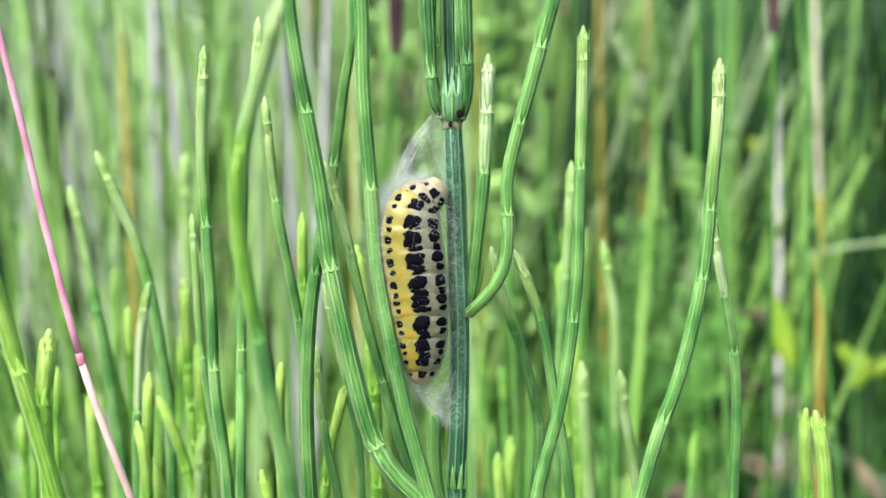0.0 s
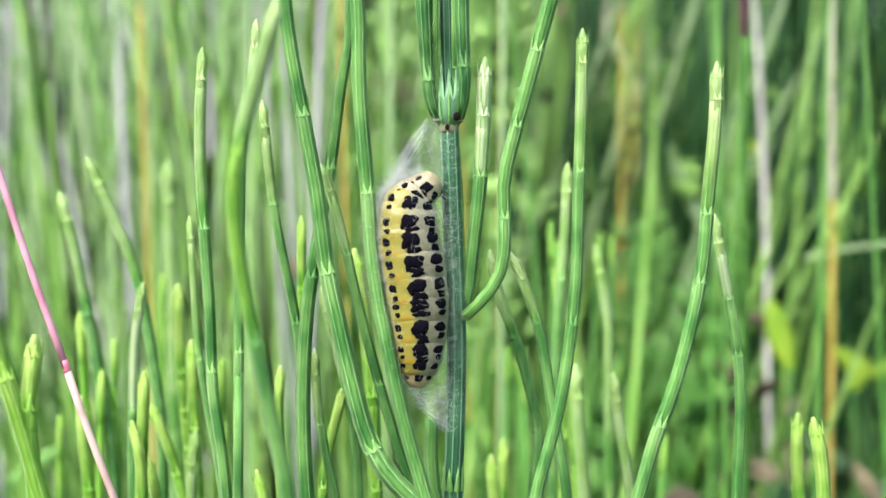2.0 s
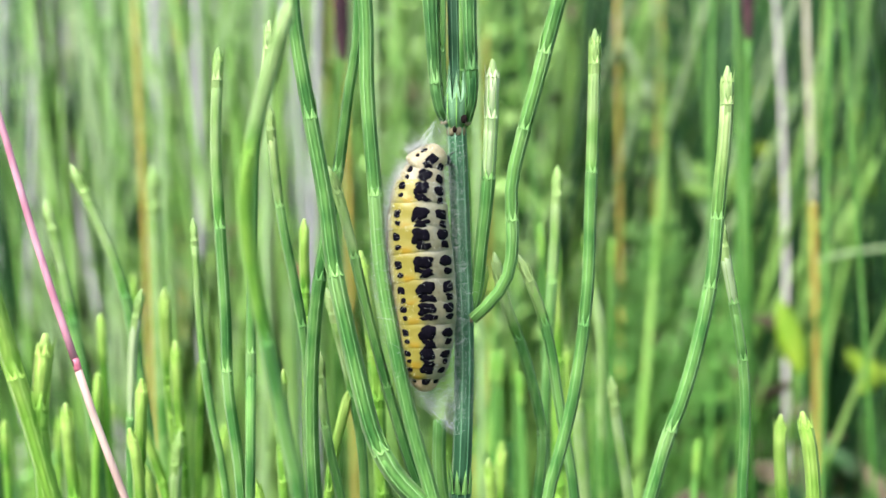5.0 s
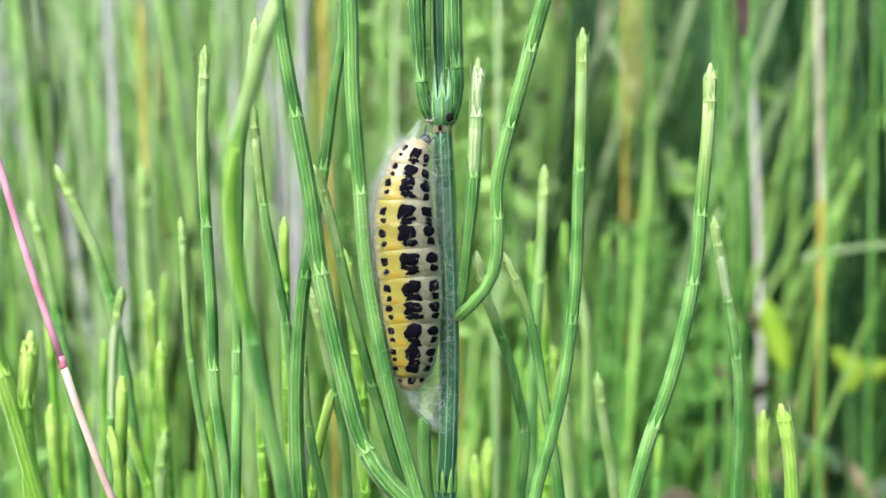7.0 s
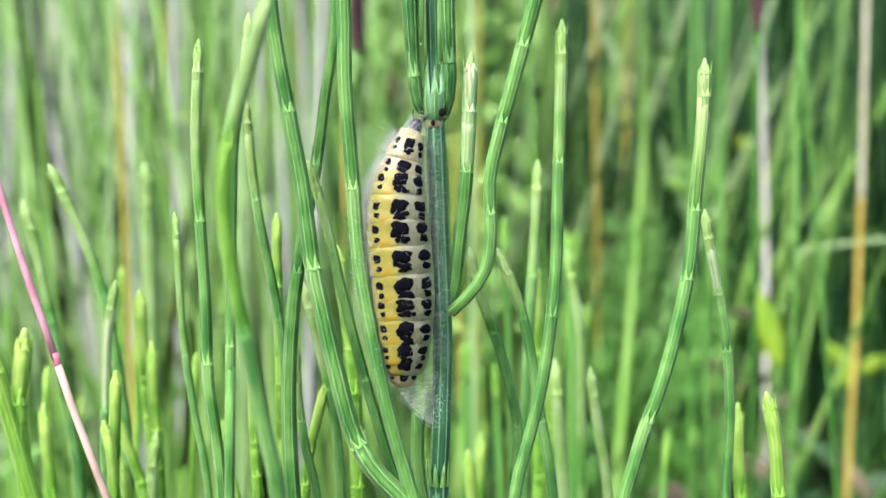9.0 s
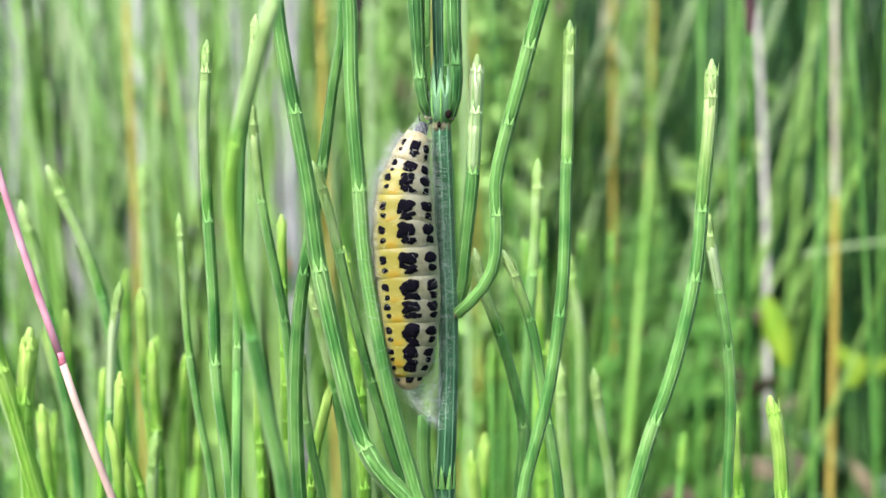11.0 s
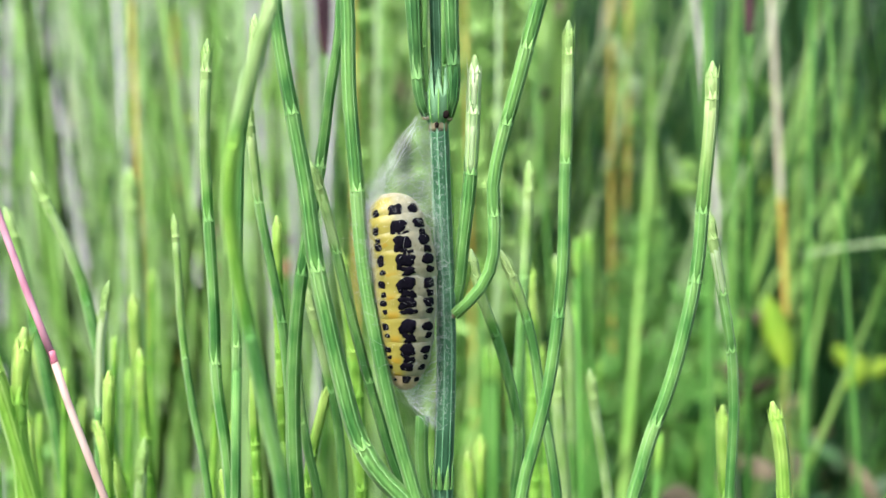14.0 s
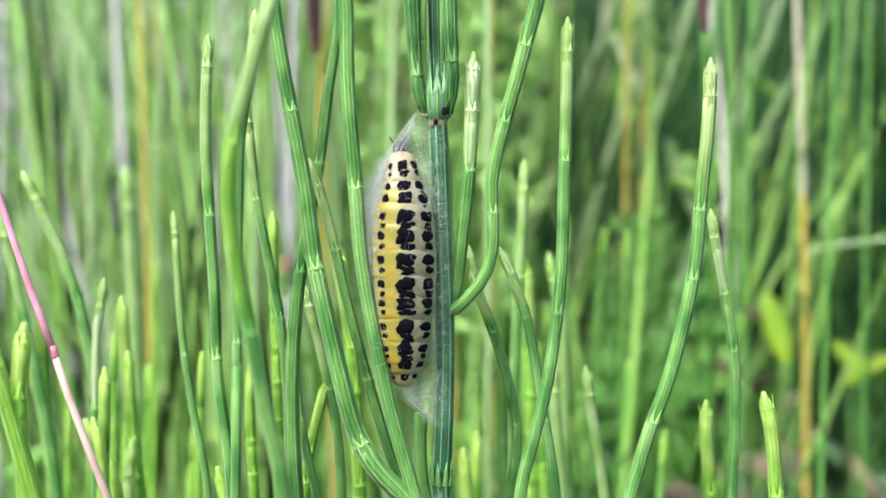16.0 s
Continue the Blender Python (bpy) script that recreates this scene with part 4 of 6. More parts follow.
shoot_ah = shoot([(-17.5, -250.0, 111.0), (-20.1, -131.9, 109.0), (-23.2, -23.0, 107.0), (-23.4, -20.7, 107.0), (-24.2, -17.3, 107.0)], (0.75, 0.70), (0.923,), "lime")
shoot_ai = shoot([(-23.1, -250.0, 117.0), (-22.4, -131.8, 115.0), (-21.5, -22.8, 113.0), (-21.4, -19.3, 113.0), (-21.0, -15.7, 113.0)], (1.09, 0.99), (0.918,), "young")
shoot_aj = shoot([(-22.3, -250.0, 92.0), (-24.3, -130.1, 90.0), (-26.9, -17.0, 88.0), (-27.4, -11.6, 88.0), (-27.2, -8.5, 88.0), (-26.9, -5.4, 88.0)], (1.31, 1.00), (0.902, 0.979), "lime", label="broad yellow-green horsetail shoot close by")
shoot_ak = shoot([(-14.9, -250.0, 92.0), (-20.0, -130.3, 90.0), (-26.2, -17.7, 88.0), (-26.6, -16.2, 87.8), (-27.8, -11.7, 87.6), (-28.9, -8.0, 87.4), (-30.0, -4.0, 87.2), (-31.5, 0.8, 87.0)], (1.30, 0.99), (0.874, 0.962), "lime", label="broad yellow-green horsetail shoot close by")
shoot_al = shoot([(-24.5, -250.0, 116.0), (-26.9, -131.5, 114.0), (-29.9, -21.7, 112.0), (-30.4, -16.7, 112.0), (-30.7, -12.2, 112.0)], (0.98, 0.89), (0.909,), "lime")
shoot_am = shoot([(-17.7, -250.0, 120.0), (-19.7, -131.3, 118.0), (-22.1, -20.8, 116.0), (-22.7, -13.2, 116.0), (-23.2, -7.1, 116.0), (-23.3, -2.6, 116.0)], (0.97, 0.87), (0.876,), "lime")
shoot_an = shoot([(-19.9, -250.0, 119.0), (-20.6, -131.7, 117.0), (-21.3, -22.2, 115.0), (-21.4, -18.1, 115.0), (-21.7, -12.1, 115.0), (-21.8, -7.9, 115.0)], (0.96, 0.86), (0.89,), "lime")
shoot_ao = shoot([(-36.3, -250.0, 194.0), (-36.8, -131.5, 192.0), (-37.4, -21.6, 190.0), (-37.9, 3.4, 190.0), (-38.2, 14.1, 190.0)], (2.17, 2.00), (0.817,), "young")
shoot_ap = shoot([(16.7, -250.0, 130.0), (15.3, -132.3, 128.0), (13.6, -24.3, 126.0), (13.1, -14.3, 126.0), (12.8, -8.8, 126.0)], (1.05, 0.94), (0.885,), "lime")
shoot_aq = shoot([(9.8, -250.0, 122.0), (7.8, -132.1, 120.0), (5.4, -23.8, 118.0), (5.2, -21.2, 118.0), (5.0, -18.6, 118.0)], (0.93, 0.83), (0.925,), "lime")
shoot_ar = shoot([(4.5, -250.0, 129.0), (5.4, -132.4, 127.0), (6.4, -24.6, 125.0), (6.5, -21.4, 125.0), (6.6, -18.1, 125.0)], (0.99, 0.88), (0.919,), "lime")


def pink_stalk():
    foot = spot(6.0, -250, 101)
    ob = base("grass_stalk", foot, "pink-flushed grass stalk with a wine-red joint", "grass")
    low = [spot(*q) - foot for q in spline([(6.0, -250.0, 101.0), (-24.0, -19.2, 99.0), (-25.4, -15.6, 99.0), (-26.7, -12.1, 99.0), (-27.8, -8.8, 99.0)], 3)]
    part("culm", tube(low, [0.31 * MM] * len(low), 5, 0.06), ROSE, ob, "pale rose lower culm")
    high = [spot(*q) - foot for q in spline([(-27.8, -8.8, 99.0), (-29.5, -2.6, 99.0), (-31.0, 3.4, 99.0), (-32.3, 9.1, 99.0), (-34.1, 16.3, 99.0), (-35.4, 21.8, 99.0)], 3)]
    at, along = high[0], (high[1] - high[0]).normalized()
    upper = part("culm", tube([q - at for q in high], [0.31 * MM - 0.05 * MM * i / len(high) for i in range(len(high))], 5, 0.06), PINK, ob, "pink upper culm")
    upper.location = at
    part("joint", tube([at - along * 0.0002, at, at + along * 0.0003, at + along * 0.0008],
                       [0.308 * MM, 0.32 * MM, 0.318 * MM, 0.308 * MM], 5, 0.05), WINE, ob, "wine-red joint")
    return ob, upper


pink, pink_top = pink_stalk()
straw_a = grass_stalk("straw_stalk", [(87.8, -250.0, 300.0), (87.8, -42.0, 300.0), (88.0, -26.2, 300.0), (87.8, 2.8, 300.0), (87.0, 43.6, 300.0), (86.4, 70.0, 300.0)], (1.71, 1.32), STRAW, "pale straw stalk, ochre below, behind the horsetails", lower=OCHRE)
straw_b = grass_stalk("straw_stalk", [(87.8, -250.0, 330.0), (87.8, -37.5, 330.0), (88.1, 3.0, 330.0), (87.1, 48.0, 330.0), (85.2, 77.0, 330.0)], (1.74, 1.30), GREY_STRAW, "grey dead stalk behind the horsetails")
grass_stalk("straw_stalk", [(49.1, -250.0, 420.0), (49.1, -47.8, 420.0), (50.9, 26.0, 420.0), (52.8, 53.7, 420.0), (55.5, 97.9, 420.0)], (2.77, 2.21), STRAW, "pale straw stalk behind the horsetails")
grass_stalk("straw_stalk", [(88.9, -250.0, 400.0), (88.9, -13.9, 400.0), (75.7, 19.5, 400.0), (64.3, 44.1, 400.0), (52.9, 66.9, 400.0)], (4.22, 3.16), PALE_GRASS, "pale green leaf blade leaning among the stalks")
grass_stalk("bent_blade", [(142.0, -250.0, 318.0), (139.0, -60.0, 318.0), (130.0, -8.0, 318.0), (117.0, 1.2, 318.0), (103.0, 1.0, 318.0), (90.0, -1.5, 318.0)], (1.6, 1.0), PALE_GRASS, "thin pale grass leaf bent level among the stalks")
grass_stalk("straw_stalk", [(121.0, -250.0, 420.0), (121.0, -47.8, 420.0), (127.5, 22.3, 420.0), (132.1, 53.7, 420.0), (137.2, 97.9, 420.0)], (2.03, 1.48), GRASS_LIGHT, "light green stalk behind the horsetails")
headed_a = headed_grass([(53.1, -250.0, 210.0), (53.1, -33.1, 210.0), (53.5, 1.9, 210.0), (53.9, 22.2, 210.0), (54.0, 35.1, 210.0)], (1.3, 1.0), (2.0, 15), "grey-green grass stalk with a purple-brown flower spike")
headed_b = headed_grass([(-10.5, -250.0, 210.0), (-10.5, -33.1, 210.0), (-9.6, 1.9, 210.0), (-8.7, 17.6, 210.0), (-7.7, 31.9, 210.0)], (1.0, 0.7), (2.6, 14), "grass stalk with a purple-brown flower spike")
broad_leaf("leaf", 77.5, -26.0, 285, 6.0, 16.5, -0.25, LEAF, "broad yellow-green leaf among the grass")
broad_leaf("leaf", 107.0, -36.0, 335, 5.5, 9.5, 0.5, LEAF, "broad yellow-green leaf among the grass")
broad_leaf("leaf", 111.0, -32.5, 340, 4.6, 9.5, -0.7, LEAF, "broad yellow-green leaf among the grass")
broad_leaf("leaf", 114.0, -33.5, 342, 4.6, 9.0, 1.1, LEAF, "broad yellow-green leaf among the grass")
broad_leaf("leaf", -31.1, -5.6, 260, 1.8, 3.9, 0.2, RUST, "small rust-brown leaf among the grass")
broad_leaf("leaf", -100.7, -53.9, 300, 4.0, 15.8, 1.0, GRASS_LIGHT, "broad green leaf near the ground")


# ---- the main horsetail ----
def main_plant():
    foot = spot(0, 0, 100)
    foot.z = 0
    ob = base("horsetail_plant", foot, "sturdy blue-green horsetail with ribbed stem and whorled branches", "horsetail")
    low = [spot(*q) - foot for q in spline([(0.0, -250.0, 101.0), (0.2, -90.0, 100.5), (1.0, -18.4, 100.0)], 2)]
    part("stem", crested(low, [0.75 * MM] * len(low), 8, 0.2, 0.14), (DEEP, DEEP_RIDGE), ob)
    line = [spot(*q) - foot for q in spline([(1.0, -18.4, 100.0), (1.2, -13.6, 100.0), (1.3, -7.0, 100.0), (1.1, -0.4, 100.0), (0.9, 4.9, 100.0), (0.7, 10.1, 100.0)], 1.2)]
    part("stem", crested(line, [0.74 * MM] * len(line), 8, 0.2, 0.14), (DEEP, DEEP_RIDGE), ob, "ribbed blue-green stem")
    part("sheath", sheath(line[0] - Vector((0, 0, 0.0014)), Vector((0, 0, 1)), 0.78 * MM, 0.0034, 9, 1.12, 0.1, 0.6), (DEEP, DEEP_RIDGE, SLEEVE), ob, "toothed sheath with pale points")
    top = [spot(*q) - foot for q in spline([(0.7, 10.1, 100.0), (0.6, 15.0, 100.0), (0.5, 19.4, 100.0), (0.4, 24.6, 100.0)], 1.5)]
    part("stem", crested(top, [0.53 * MM] * len(top), 8, 0.4, 0.14), (DEEP, DEEP_RIDGE), ob)
    node = line[-1]
    cup = [node + Vector((0, 0, k * MM)) for k in (-0.35, 0.0, 0.35, 0.8, 1.3, 1.8, 2.3)]
    bowl = crested(cup, [0.78 * MM, 0.98 * MM, 1.1 * MM, 1.16 * MM, 1.18 * MM, 1.17 * MM, 1.14 * MM], 10, 0.32, 0.12, foot=False)
    bowl.verts.ensure_lookup_table()
    for k in range(1, 20, 2):  # notched between the teeth
        bowl.verts[6 * 20 + k].co.z -= 0.9 * MM
    part("cup", teeth(cup[-1], Vector((0, 0, 1)), 1.14 * MM, 0.0027, 10, 0.32, (0.62, 0.92), bm=bowl, dip=0.7), (COVER, SLEEVE), ob, "green ribbed cup with long slim teeth")
    branch(ob, foot, [(-0.2, 10.35, 99.7), (-0.58, 11.1, 99.5), (-0.86, 12.6, 99.3), (-1.0, 14.8, 99.0), (-1.12, 17.0, 98.6), (-1.24, 19.4, 98.6), (-1.34, 21.7, 98.6)], (0.74, 1.36), (0.27,), "dark", False, name="branch")
    branch(ob, foot, [(0.25, 10.4, 99.9), (-0.1, 12.3, 99.6), (-0.36, 14.4, 99.3), (-0.4, 16.5, 98.7), (-0.36, 19.1, 98.6), (-0.34, 21.6, 98.5)], (0.5, 0.46), (0.48,), "green", False, name="branch")
    branch(ob, foot, [(1.45, 10.35, 99.7), (1.75, 11.1, 99.5), (1.93, 12.6, 99.3), (1.82, 14.8, 99.0), (1.72, 17.0, 98.6), (1.66, 19.4, 98.6), (1.64, 21.7, 98.6)], (0.8, 1.16), (0.36,), "dark", False, name="branch")
    branch(ob, foot, [(1.0, 10.4, 99.9), (1.12, 12.3, 99.6), (1.14, 14.4, 99.3), (1.1, 16.6, 98.9), (1.08, 19.1, 98.8), (1.05, 21.7, 98.7)], (0.42, 0.36), (0.34,), "green", False, name="branch")
    branch(ob, foot, [(0.4, 10.4, 100.5), (-0.3, 12.2, 100.6), (-0.6, 14.7, 100.7), (-0.66, 16.9, 100.8), (-0.7, 19.6, 100.9), (-0.72, 22.3, 101.0)], (0.68, 0.8), (0.62,), "dark", False, name="branch")
    branch(ob, foot, [(1.0, 10.4, 100.5), (1.4, 12.2, 100.6), (1.55, 14.7, 100.7), (1.5, 16.9, 100.8), (1.45, 19.6, 100.9), (1.45, 22.3, 101.0)], (0.68, 0.8), (0.45,), "dark", False, name="branch")
    part("collar", tube([node + Vector((0, 0, k * MM)) for k in (-0.9, -0.6, -0.2, 0.05)], [0.74 * MM, 0.775 * MM, 0.8 * MM, 0.78 * MM], 8, 0.06), BUFF, ob, "mottled buff collar under the whorl")
    part("scar", pebble(spot(-0.22, 10.2, 99.6) - foot, (0.36, 0.2, 0.16)), BUFF, ob, "buff scar under the whorl")
    part("scar", pebble(spot(1.5, 10.12, 99.6) - foot, (0.36, 0.2, 0.18)), BUFF, ob, "buff scar under the whorl")
    part("scar", pebble(spot(1.28, 10.4, 98.8) - foot, (0.26, 0.14, 0.34)), BROWN, ob, "dark brown scar")
    part("scar", pebble(spot(0.57, 9.63, 99.2) - foot, (0.18, 0.12, 0.26)), BROWN, ob, "dark brown scar")
    part("scar", pebble(spot(1.57, -5.46, 99.5) - foot, (0.22, 0.12, 0.31)), BROWN, ob, "dark brown scar")
    part("scar", pebble(spot(1.84, -5.03, 99.5) - foot, (0.31, 0.12, 0.26)), BUFF, ob, "buff collar of the branch")

    branch(ob, foot, [(1.9, -5.0, 99.0), (3.6, -3.4, 98.9), (4.7, -1.5, 98.8), (5.0, 1.3, 98.7), (4.9, 5.2, 98.6), (5.7, 8.9, 98.4), (6.7, 12.6, 98.3), (7.7, 16.4, 98.2), (8.4, 19.0, 98.1), (8.9, 20.7, 98.0)], (0.82, 1.08), (0.32, 0.58, 0.8), "green", False, name="branch")
    branch(ob, foot, [(1.7, -5.1, 100.6), (2.2, -3.1, 100.2), (2.6, 0.5, 100.0), (3.1, 5.0, 99.8), (3.4, 10.9, 99.6), (3.5, 15.1, 99.5)], (0.92, 1.08), (0.55, 0.78), "frost", True, name="branch")
    branch(ob, foot, [(1.5, -5.6, 102.0), (1.8, -3.5, 102.0), (1.7, 0.5, 102.0), (1.6, 5.0, 102.0), (1.3, 9.2, 102.0)], (0.54, 0.40), (), "young", False, name="branch")
    branch(ob, foot, [(1.8, -5.3, 101.0), (2.4, -3.9, 101.0), (2.9, -2.2, 101.0), (3.1, -0.9, 101.0)], (0.49, 0.53), (), "lime", True, name="branch")
    branch(ob, foot, [(-0.0, -20.3, 97.0), (-1.0, -19.8, 97.0), (-2.1, -18.6, 97.0), (-4.0, -16.6, 97.0), (-5.5, -13.8, 97.0), (-6.5, -10.2, 97.0), (-7.6, -5.5, 97.0), (-8.5, -1.2, 97.0), (-9.3, 4.7, 97.0), (-10.2, 9.6, 97.0), (-11.1, 14.5, 97.0), (-11.6, 17.9, 97.0), (-11.8, 21.3, 97.0)], (1.41, 0.94), (0.17, 0.48, 0.75), "green", False, name="branch")
    branch(ob, foot, [(0.0, -20.3, 97.0), (-0.6, -19.8, 97.1), (-1.5, -17.0, 97.2), (-2.7, -12.8, 97.3), (-4.0, -6.8, 97.4), (-5.0, -1.2, 97.6), (-5.5, 4.8, 97.7), (-6.1, 12.5, 97.8), (-6.2, 18.1, 97.9), (-6.5, 21.6, 98.0)], (1.03, 1.03), (0.6,), "green", False, name="branch")
    branch(ob, foot, [(0.0, -20.7, 99.0), (-1.0, -20.0, 99.0), (-2.6, -16.9, 99.0), (-3.9, -12.8, 99.0), (-5.0, -8.9, 99.0), (-6.3, -3.9, 99.0), (-7.5, 1.3, 99.0), (-8.4, 4.6, 99.0), (-9.2, 6.8, 99.0)], (0.74, 0.74), (0.4, 0.75), "young", True, name="branch")
    branch(ob, foot, [(-8.2, -24.8, 101.0), (-9.9, -23.0, 100.9), (-10.4, -19.4, 100.8), (-10.7, -12.3, 100.7), (-10.4, -5.3, 100.6), (-9.7, 0.0, 100.4), (-8.5, 6.7, 100.3), (-7.7, 12.8, 100.2), (-7.1, 16.3, 100.1), (-6.9, 21.6, 100.0)], (1.27, 0.66), (0.5, 0.68), "green", False, name="branch")
    branch(ob, foot, [(0.3, -21.6, 103.0), (-0.4, -19.4, 103.0), (-0.7, -16.2, 103.0), (-0.6, -13.3, 103.0)], (1.00, 1.00), (), "green", False, name="branch")
    return ob


main = main_plant()

# ---- the silk round the caterpillar ----
def silk_web():
    """Loose threads from the node down past the body to the stem, with thin sheets at both ends."""
    ob = base("silk_web", spot(0.3, -1.7, 99.0), "thin white silk web spun between caterpillar and stem", "web")
    home = ob.location
    rng = random.Random(21)
    left = [spot(*q) - home for q in spline([(-0.7, 10.3, 98.2), (-2.0, 7.9, 98.2), (-3.5, 5.3, 98.2), (-4.6, 3.1, 98.2), (-4.8, 0.9, 98.2), (-4.5, -2.5, 98.2), (-4.1, -6.0, 98.2), (-3.4, -9.0, 98.2), (-2.0, -11.0, 98.2), (0.3, -13.4, 98.2)], 0.4)]
    right = [spot(*q) - home for q in spline([(0.1, 10.3, 99.0), (0.1, 6.6, 99.0), (0.3, 2.7, 99.0), (0.4, -1.3, 99.0), (0.6, -6.0, 99.0), (0.7, -9.5, 99.0), (0.6, -13.7, 99.0)], 0.4)]

    def thread(bm, a, b, r, sag):
        bend = Vector([rng.gauss(0, sag) for _ in range(3)])
        line = [a.lerp(b, k / 6) + bend * math.sin(math.pi * k / 6) for k in range(7)]
        tube(line, [r * MM] * 7, 2, 0.0, bm=bm)

    def at(line, s, loose=0.0002):
        k = max(0, min(0.999, s)) * (len(line) - 1)
        return line[int(k)].lerp(line[int(k) + 1], k % 1) + Vector([rng.gauss(0, loose) for _ in range(3)])

    for n, (lo, hi, count, r) in enumerate(((0.0, 0.33, 55, 0.0035), (0.8, 1.0, 80, 0.004), (0.3, 0.85, 50, 0.0045))):
        bm = bmesh.new()
        for _ in range(count):
            s = rng.uniform(lo, hi)
            a, b = at(left, s), at(right, s + rng.gauss(0, 0.09))
            if n == 2:
                a = at(right, s, 0.0004) + Vector((-0.0009, -0.0009, 0))
            thread(bm, a, b, r * rng.uniform(0.6, 1.4), 0.00015)
        for _ in range(count // 6):
            s = rng.uniform(lo, hi)
            thread(bm, at(left, s), at(left, s + rng.uniform(0.1, 0.22)), r, 0.0003)
        part("threads", bm, SILK, ob)
    bm = bmesh.new()  # the strand from the whorl to the head
    for _ in range(30):
        thread(bm, at(left, rng.uniform(0.0, 0.05), 0.00012), at(left, rng.uniform(0.16, 0.28), 0.0002), 0.0045 * rng.uniform(0.6, 1.3), 0.0002)
    part("strand", bm, SILK, ob, "white strand of silk")
    bm = bmesh.new()  # fluff along the outer edge
    for _ in range(1250):
        s = rng.triangular(0.12, 0.62, 0.3)
        a = at(left, s, 0.00022)
        out = Vector((rng.gauss(-0.35, 0.6), rng.gauss(-0.2, 0.6), rng.gauss(0.2, 0.7))) * 0.0007
        thread(bm, a, a + out, 0.0032, 0.00008)
    part("fluff", bm, SILK, ob)
    bm = bmesh.new()  # short fibres felted on the stem
    for _ in range(700):
        s = rng.uniform(0.05, 0.97)
        a = at(right, s, 0.00025) + Vector((abs(rng.gauss(0.0004, 0.0004)), -0.00012, 0))
        thread(bm, a, a + Vector((rng.gauss(0, 0.5), rng.gauss(-0.1, 0.15), rng.gauss(0, 0.5))) * 0.00045, 0.0032, 0.0001)
    part("felt", bm, SILK, ob)
    for lo, hi in ((0.02, 0.27), (0.84, 1.0)):
        bm = bmesh.new()
        rows = []
        for i in range(15):
            s = lo + (hi - lo) * i / 14
            a, b = at(left, s, 0), at(right, s, 0)
            rows.append([bm.verts.new(a.lerp(b, k / 9) + Vector((0, 0.0004 * noise.noise((i * 0.5, k * 0.6, lo * 9)), 0))) for k in range(10)])
        for a, b in zip(rows, rows[1:]):
            for k in range(9):
                bm.faces.new((a[k], a[k + 1], b[k + 1], b[k]))
        part("sheet", bm, VEIL, ob, "thin veil of silk")
    return ob


web = silk_web()


# ---- the caterpillar ----
def barrel(radius, half, taper, n=40, m=20):
    """A rounded body ring along z; its spots lie on the same surface."""
    bm = bmesh.new()
    rows = []
    for j in range(1, m):
        u = -1 + 2 * j / m
        u = math.copysign(abs(u) ** 0.8, u)
        rows.append([bm.verts.new(skin(radius, half, taper, 2 * math.pi * k / n, u)) for k in range(n)])
    for a, b in zip(rows, rows[1:]):
        for k in range(n):
            bm.faces.new((a[k], a[(k + 1) % n], b[(k + 1) % n], b[k]))
    for row, end in ((rows[0][::-1], -1), (rows[-1], 1)):
        top = bm.verts.new((0, 0, end * half))
        for k in range(n):
            bm.faces.new((row[k], row[(k + 1) % n], top))
    bm.normal_update()
    return bm


def skin(radius, half, taper, angle, u, lift=1.0):
    """A point of the ring's skin: angle 0 faces the lens (-y), u from -1 (tail side) to 1 (head side), in metres."""
    u = max(-0.999, min(0.999, u))
    if taper < -0.1 and u > 0:
        r = radius * (1 - u ** 2.3) ** 0.5 * (1 + taper * u * (1 - u)) * lift
        return Vector((math.sin(angle) * r, -math.cos(angle) * r * 0.95, u * half))
    blunt = 2.6 if abs(taper) > 0.17 and taper * u < 0 else 4.5
    r = radius * (1 - abs(u) ** blunt) ** (0.4 if blunt < 3 else 0.22) * (1 + taper * u) * lift
    r *= 1 + 0.012 * math.sin(3 * angle + 5 * u) + 0.02 * noise.noise((angle * 2.2, u * 3.5, radius * 9000))
    return Vector((math.sin(angle) * r, -math.cos(angle) * r * 0.95, u * half))


def patch(radius, half, taper, angle, u, wide, tall, seed, lift=1.014, rough=0.24, n=26, dome=1.0):
    """An irregular mark that hugs the ring: wide in radians, tall in shares of the half length."""
    rng = random.Random(seed)
    bm = bmesh.new()
    bumps = [rng.uniform(0, 6.28) for _ in range(4)]
    centre = bm.verts.new(skin(radius, half, taper, angle, u, lift + 0.012 * dome))
    rings = []
    for share, up in ((0.5, 0.01 * dome), (0.88, 0.004 * dome), (1.0, -0.02)):
        now = []
        for k in range(n):
            a = 2 * math.pi * k / n
            w = (abs(math.cos(a)) ** 3 + abs(math.sin(a)) ** 3) ** -0.333 * 0.93
            w += rough * (0.5 * math.sin(2 * a + bumps[0]) + 0.4 * math.sin(3 * a + bumps[1]) + 0.4 * math.sin(4 * a + bumps[2]) + 0.35 * math.sin(7 * a + bumps[3]))
            now.append(bm.verts.new(skin(radius, half, taper, angle + math.cos(a) * wide * share * w, u + math.sin(a) * tall * share * w, lift + up)))
        rings.append(now)
    for k in range(n):
        bm.faces.new((rings[0][k], rings[0][(k + 1) % n], centre))
    for a, b in zip(rings[1:], rings):
        for k in range(n):
            bm.faces.new((a[k], a[(k + 1) % n], b[(k + 1) % n], b[k]))
    bm.normal_update()
    return bm


